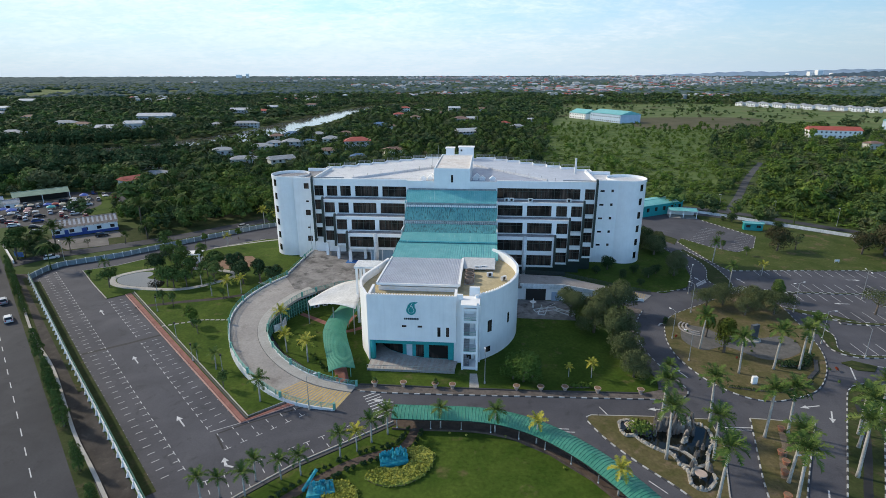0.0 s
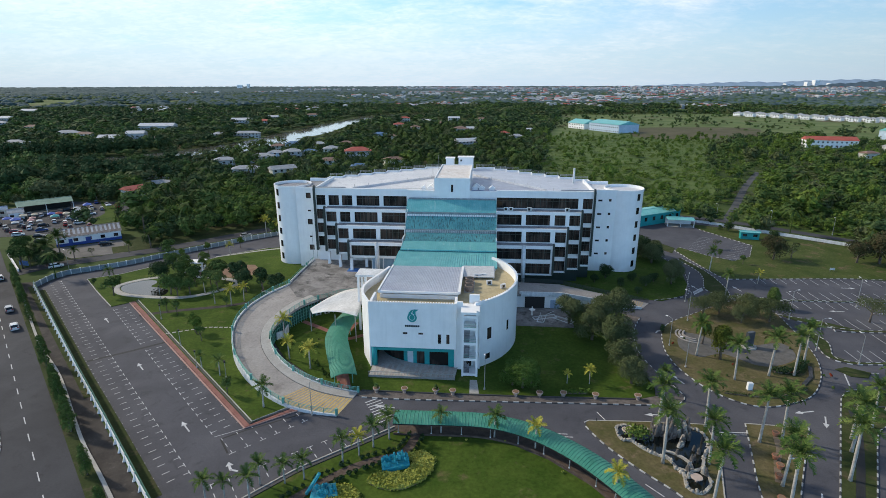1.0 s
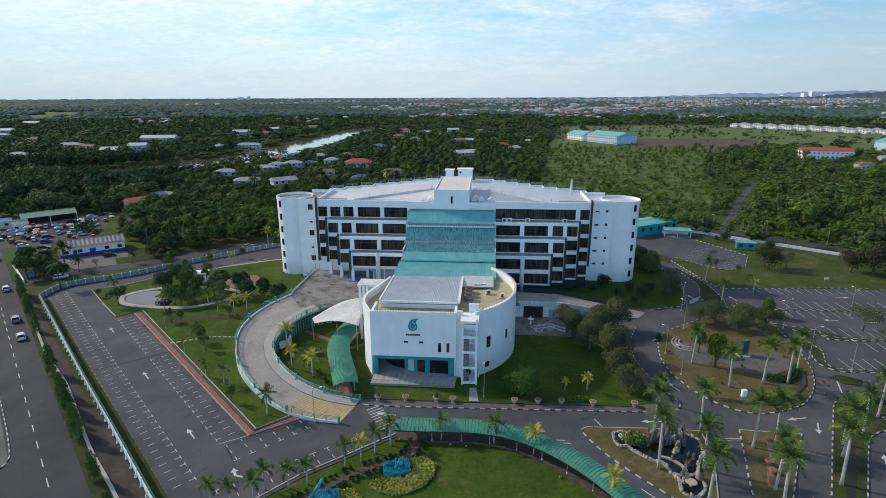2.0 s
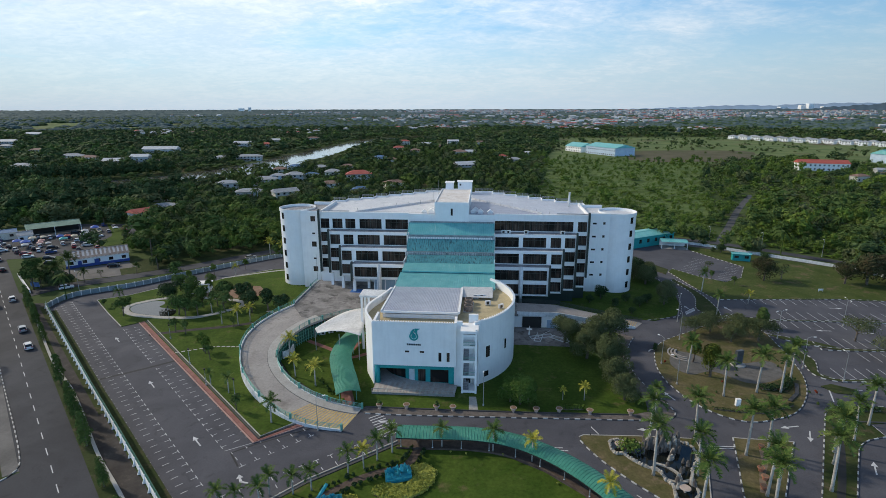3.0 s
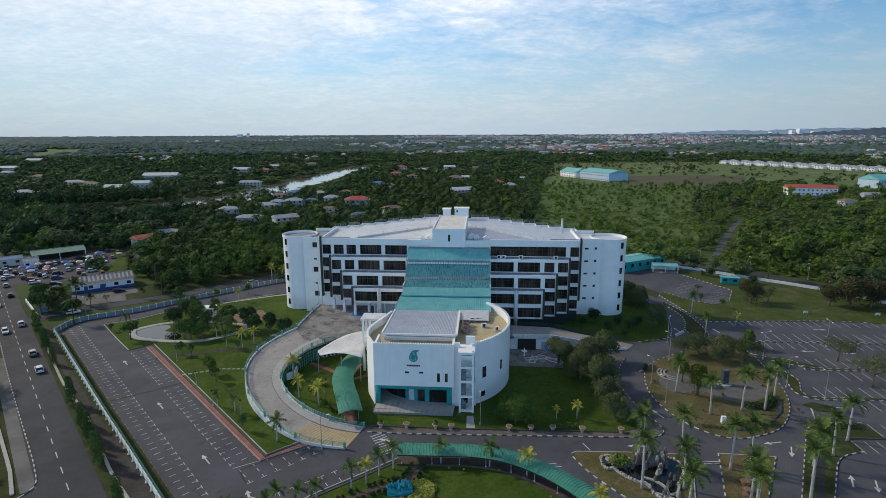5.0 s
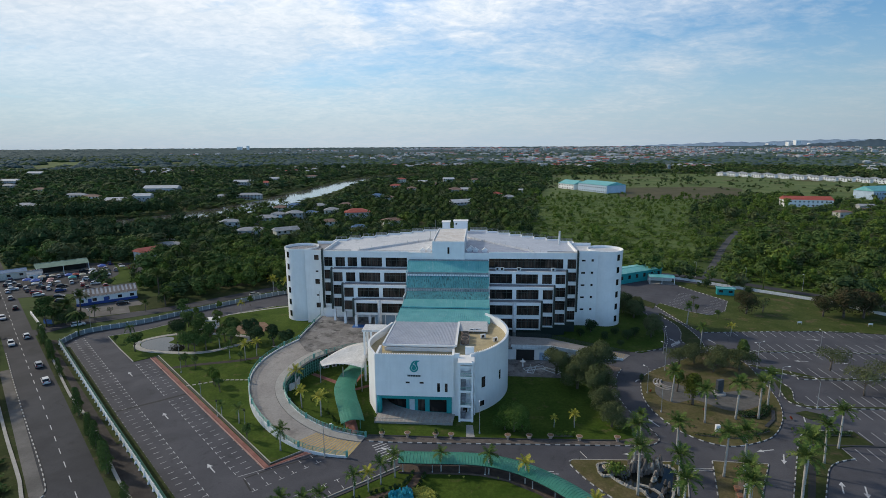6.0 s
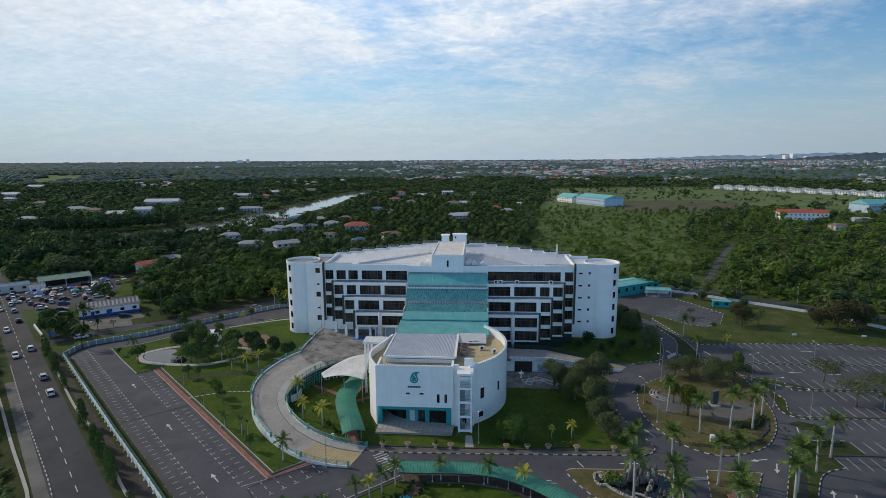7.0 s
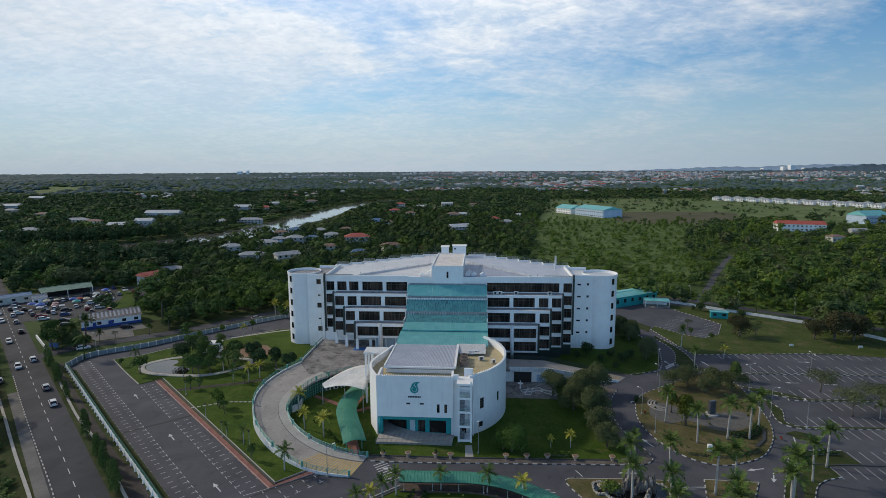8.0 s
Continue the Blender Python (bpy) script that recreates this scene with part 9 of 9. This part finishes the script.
    kind = np.where(low, rng.choice([1, 3, 3, 5, 5], n), np.where(thick, np.where(side > 0.5, rng.choice([0, 1, 1, 3, 3], n), rng.choice([1, 1, 3, 5, 2], n)), np.where(side > 0.55, rng.choice([0, 1, 1, 2, 3], n), rng.choice([0, 0, 0, 1, 2], n))))
    kind = np.where(near_left, rng.choice([1, 1, 3, 3, 0], n), kind)
    kind = np.where(wood, rng.choice([0, 0, 1], n), np.where(bank_, 0, kind))
    if lod == 2:
        kind = np.where(low, rng.choice([0, 1, 2], n), rng.choice([0, 0, 1, 2], n))
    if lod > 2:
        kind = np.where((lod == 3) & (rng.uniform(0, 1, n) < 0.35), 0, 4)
    if lod < 2:
        grove = (~low) & (~seen) & (~bank_) & (rng.uniform(0, 1, n) < np.where((x > -180) & (x < 60) & (y > 330), 0.45, np.where(thick, 0.03, 0.10)))
        px_, py_ = x[grove], y[grove]
        if len(px_):
            k = rng.uniform(0.8, 1.25, len(px_))
            palms_bag.append(scatter(COCO[lod:lod + 1], px_, py_, k, k, zs[grove]))
        kind = np.where(grove, -1, kind)
    for i in range(6):
        m = kind == i
        for forms, q in ((LOD[min(lod, 3)], m & ~wood), (GREAT, m & wood)):
            if q.any():
                bags[i].append(scatter(forms, x[q], y[q], wide[q], tall[q], zs[q]))
# rank creepers along the lane and round the thicket
x, y = lattice(190, 420, 4.2)
m = (inside(x, y, THICKET) | inside(x, y, MEADOW)) & free(x, y, 0.8) & (rng.uniform(0, 1, len(x)) < np.where(near_line(x, y, LANE) < 22, 0.75, 0.28))
x, y = x[m], y[m]
bags[5].append(scatter(LOD[1], x, y, rng.uniform(1.4, 2.8, len(x)), rng.uniform(0.5, 1.25, len(x))))
for i, (nm, label) in enumerate((("woodland", "dark dense woodland canopy to the horizon"), ("woodland", "green leafy trees of the plain"), ("woodland", "grey-green trees and bushes of the plain"), ("scrub", "fresh-green bushes of the scrubland"), ("distant_woodland", "far woodland to the horizon, haze put into its leaf colour"), ("creepers", "yellow-green creepers and rank bushes"))):
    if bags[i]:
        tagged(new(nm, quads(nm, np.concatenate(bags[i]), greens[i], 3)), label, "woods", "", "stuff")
if palms_bag:
    tagged(new("coconut_grove", quads("coconut_grove", np.concatenate(palms_bag), FROND_DARK, 3)), "scattered coconut palms among the trees", "palms", "", "stuff")
# low growth between the bushes
x, y = lattice(170, 620, 3.6)
m = (inside(x, y, MEADOW) | inside(x, y, THICKET)) & free(x, y, 0.6) & (rng.uniform(0, 1, len(x)) < 0.55)
x, y = x[m], y[m]
tufts = [leaf_cloud([(0, 0, 0.15, 0.7), (0.5, 0.3, 0.1, 0.5)], 12, 0.30, 0.0, 0.5)[:, :3] for _ in range(4)]
tagged(new("undergrowth", quads("undergrowth", scatter(tufts, x, y, rng.uniform(1.2, 2.6, len(x)), rng.uniform(0.7, 1.6, len(x))), LEAF_LIGHT, 3)), "low rank growth covering the scrubland", "undergrowth", "", "stuff")

# rank growth beyond the far drain of the road
s_, o_ = rng.uniform(104, 172, 260), rng.uniform(-30, -6.6, 260)
x, y = s_ * RD.x + o_ * RN.x, s_ * RD.y + o_ * RN.y
tagged(new("roadside_thicket", quads("roadside_thicket", scatter(LOD[1], x, y, rng.uniform(0.9, 2.3, 260), rng.uniform(0.4, 1.1, 260)), LEAF, 3)), "low green thicket beyond the roadside drain", "thicket", "", "stuff")
s_, o_ = rng.uniform(176, 235, 26), rng.uniform(-16, -7.5, 26)
x, y = s_ * RD.x + o_ * RN.x, s_ * RD.y + o_ * RN.y
tagged(new("roadside_trees", quads("roadside_trees", scatter(LOD[0], x, y, rng.uniform(2.6, 4.4, 26), rng.uniform(3.0, 5.2, 26)), LEAF_DARK, 3)), "dark dense roadside trees", "trees", "", "stuff")

# ---- the town far off ----
town = {"red": Geo(), "brown": Geo(), "white": Geo(), "grey": Geo(), "wall": Geo()}
SUBURBS = []
for i in range(95):
    if i < 62:
        a, d = rng.uniform(-3, 25), 1350 + 2700 * rng.uniform(0, 1) ** 0.9
    elif i < 84:
        a, d = rng.uniform(24, 41), 1500 + 2500 * rng.uniform(0, 1)
    else:
        a, d = rng.uniform(-41, -4), rng.uniform(750, 3600)
    SUBURBS.append((a, d, rng.uniform(1.2, 3.2), rng.uniform(30, 90), 18 if i < 84 else 12))
for i in range(2600):
    sub_ = SUBURBS[int(rng.integers(0, len(SUBURBS)))]
    if rng.uniform() > sub_[4] / 18:
        continue
    ang, r = sub_[0] + sub_[2] * 1.1 * rng.normal() * 0.6, max(1000, sub_[1] + sub_[3] * rng.normal())
    if r < 1300 and ang > -14:
        continue
    x, y = r * math.sin(math.radians(ang)), r * math.cos(math.radians(ang))
    if inside(np.array([x]), np.array([y]), GRASSLAND)[0] or inside(np.array([x]), np.array([y]), FARFIELD)[0] or inside(np.array([x]), np.array([y]), RIVER)[0]:
        continue
    big = r > 1600 and rng.uniform() > 0.8
    w, d, h = rng.uniform(7, 12) * (2.0 if big else 1), rng.uniform(6, 9) * (1.4 if big else 1), rng.uniform(5, 7.5) + r / 700 + (3 if big else 0)
    z = far_rise(r)
    tn = math.radians(rng.uniform(-30, 30))
    c, s = math.cos(tn), math.sin(tn)
    P = lambda a, b, hz: (x + c * a - s * b, y + s * a + c * b, z + hz)
    town["wall"].add([P(a, b, hz) for hz in (0, h) for a, b in ((-w / 2, -d / 2), (w / 2, -d / 2), (w / 2, d / 2), (-w / 2, d / 2))], [(0, 1, 5, 4), (1, 2, 6, 5), (2, 3, 7, 6), (3, 0, 4, 7)])
    roof = rng.choice(["red", "brown", "white", "grey", "white", "grey"])
    rise = d * 0.22
    town[roof].add([P(-w / 2 - .6, -d / 2 - .6, h), P(w / 2 + .6, -d / 2 - .6, h), P(w / 2 + .6, d / 2 + .6, h), P(-w / 2 - .6, d / 2 + .6, h), P(-w / 2 + 2, 0, h + rise), P(w / 2 - 2, 0, h + rise)], [(0, 1, 5, 4), (2, 3, 4, 5), (0, 4, 3), (1, 2, 5)])
for key, mat in (("red", ROOFS["red"]), ("brown", ROOFS["brown"]), ("white", ROOFS["white"]), ("grey", ROOFS["grey"]), ("wall", WALL_WORN)):
    me = bpy.data.meshes.new("town_" + key)
    me.from_pydata(town[key].v, [], town[key].f)
    me.materials.append(mat)
    tagged(new("distant_town", me), "far houses scattered among the trees", "town", "", "stuff")
for x, y, w, d, h in ((2480, 3900, 60, 30, 62), (2440, 3930, 40, 30, 48), (3080, 3550, 34, 30, 78), (3000, 3700, 80, 30, 40), (2560, 3880, 30, 30, 36), (2330, 3960, 90, 30, 34), (-1500, 3850, 50, 30, 36), (-1460, 3900, 24, 24, 44)):
    r = math.hypot(x, y)
    w, h = w * 0.7, h * 0.75
    tw = thing("tower_block", "pale distant tower block", "tower block", pose(x, y, far_rise(r), 0, 0, 10), "tower blocks")
    part("wall", Geo().box(-w / 2, w / 2, -d / 2, d / 2, -5, h), WHITE, tw)
    for f in range(3, int(h / 6)):
        part("window_row", Geo().box(-w * 0.44, w * 0.44, -d / 2 - 0.2, -d / 2 + 0.5, f * 6, f * 6 + 2.2), GLASS_BLUE, tw)


def ridge(label, a0, a1, r, heights, mat):
    """A far hill line, as a solid slope."""
    g = Geo()
    n = 90
    for i in range(n):
        t = i / (n - 1)
        ang = math.radians(a0 + (a1 - a0) * t)
        k = t * (len(heights) - 1)
        j = min(int(k), len(heights) - 2)
        f = (k - j) ** 2 * (3 - 2 * (k - j))
        h = heights[j] + (heights[j + 1] - heights[j]) * f + 3.0 * math.sin(i * 1.7) + 2.0 * math.sin(i * 0.61)
        base = far_rise(r) - 12
        for rr, z in ((r - 130, base), (r, base + max(2, h)), (r + 60, base)):
            g.v.append((rr * math.sin(ang), rr * math.cos(ang), z))
    g.f = [(3 * i + a, 3 * i + 3 + a, 3 * i + 4 + a, 3 * i + 1 + a) for i in range(n - 1) for a in (0, 1)]
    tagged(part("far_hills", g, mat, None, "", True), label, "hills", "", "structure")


# Both ridges carry the blue of distance haze in their base colour.
ridge("far hills on the horizon, coloured pale blue for haze", 14, 42, 4760, (8, 18, 28, 36, 48, 46, 56, 62, 54, 46), plain("far_hill_haze_blue", (0.24, 0.33, 0.44), 1.0, 0, 0.0, 0.1, 300))
ridge("wooded hills near the town, haze put into their dark blue", 28, 44, 4560, (6, 26, 22, 38, 48, 62, 58, 66, 62), plain("near_hill_haze_blue", (0.078, 0.115, 0.145), 1.0, 0, 0.0, 0.2, 200))
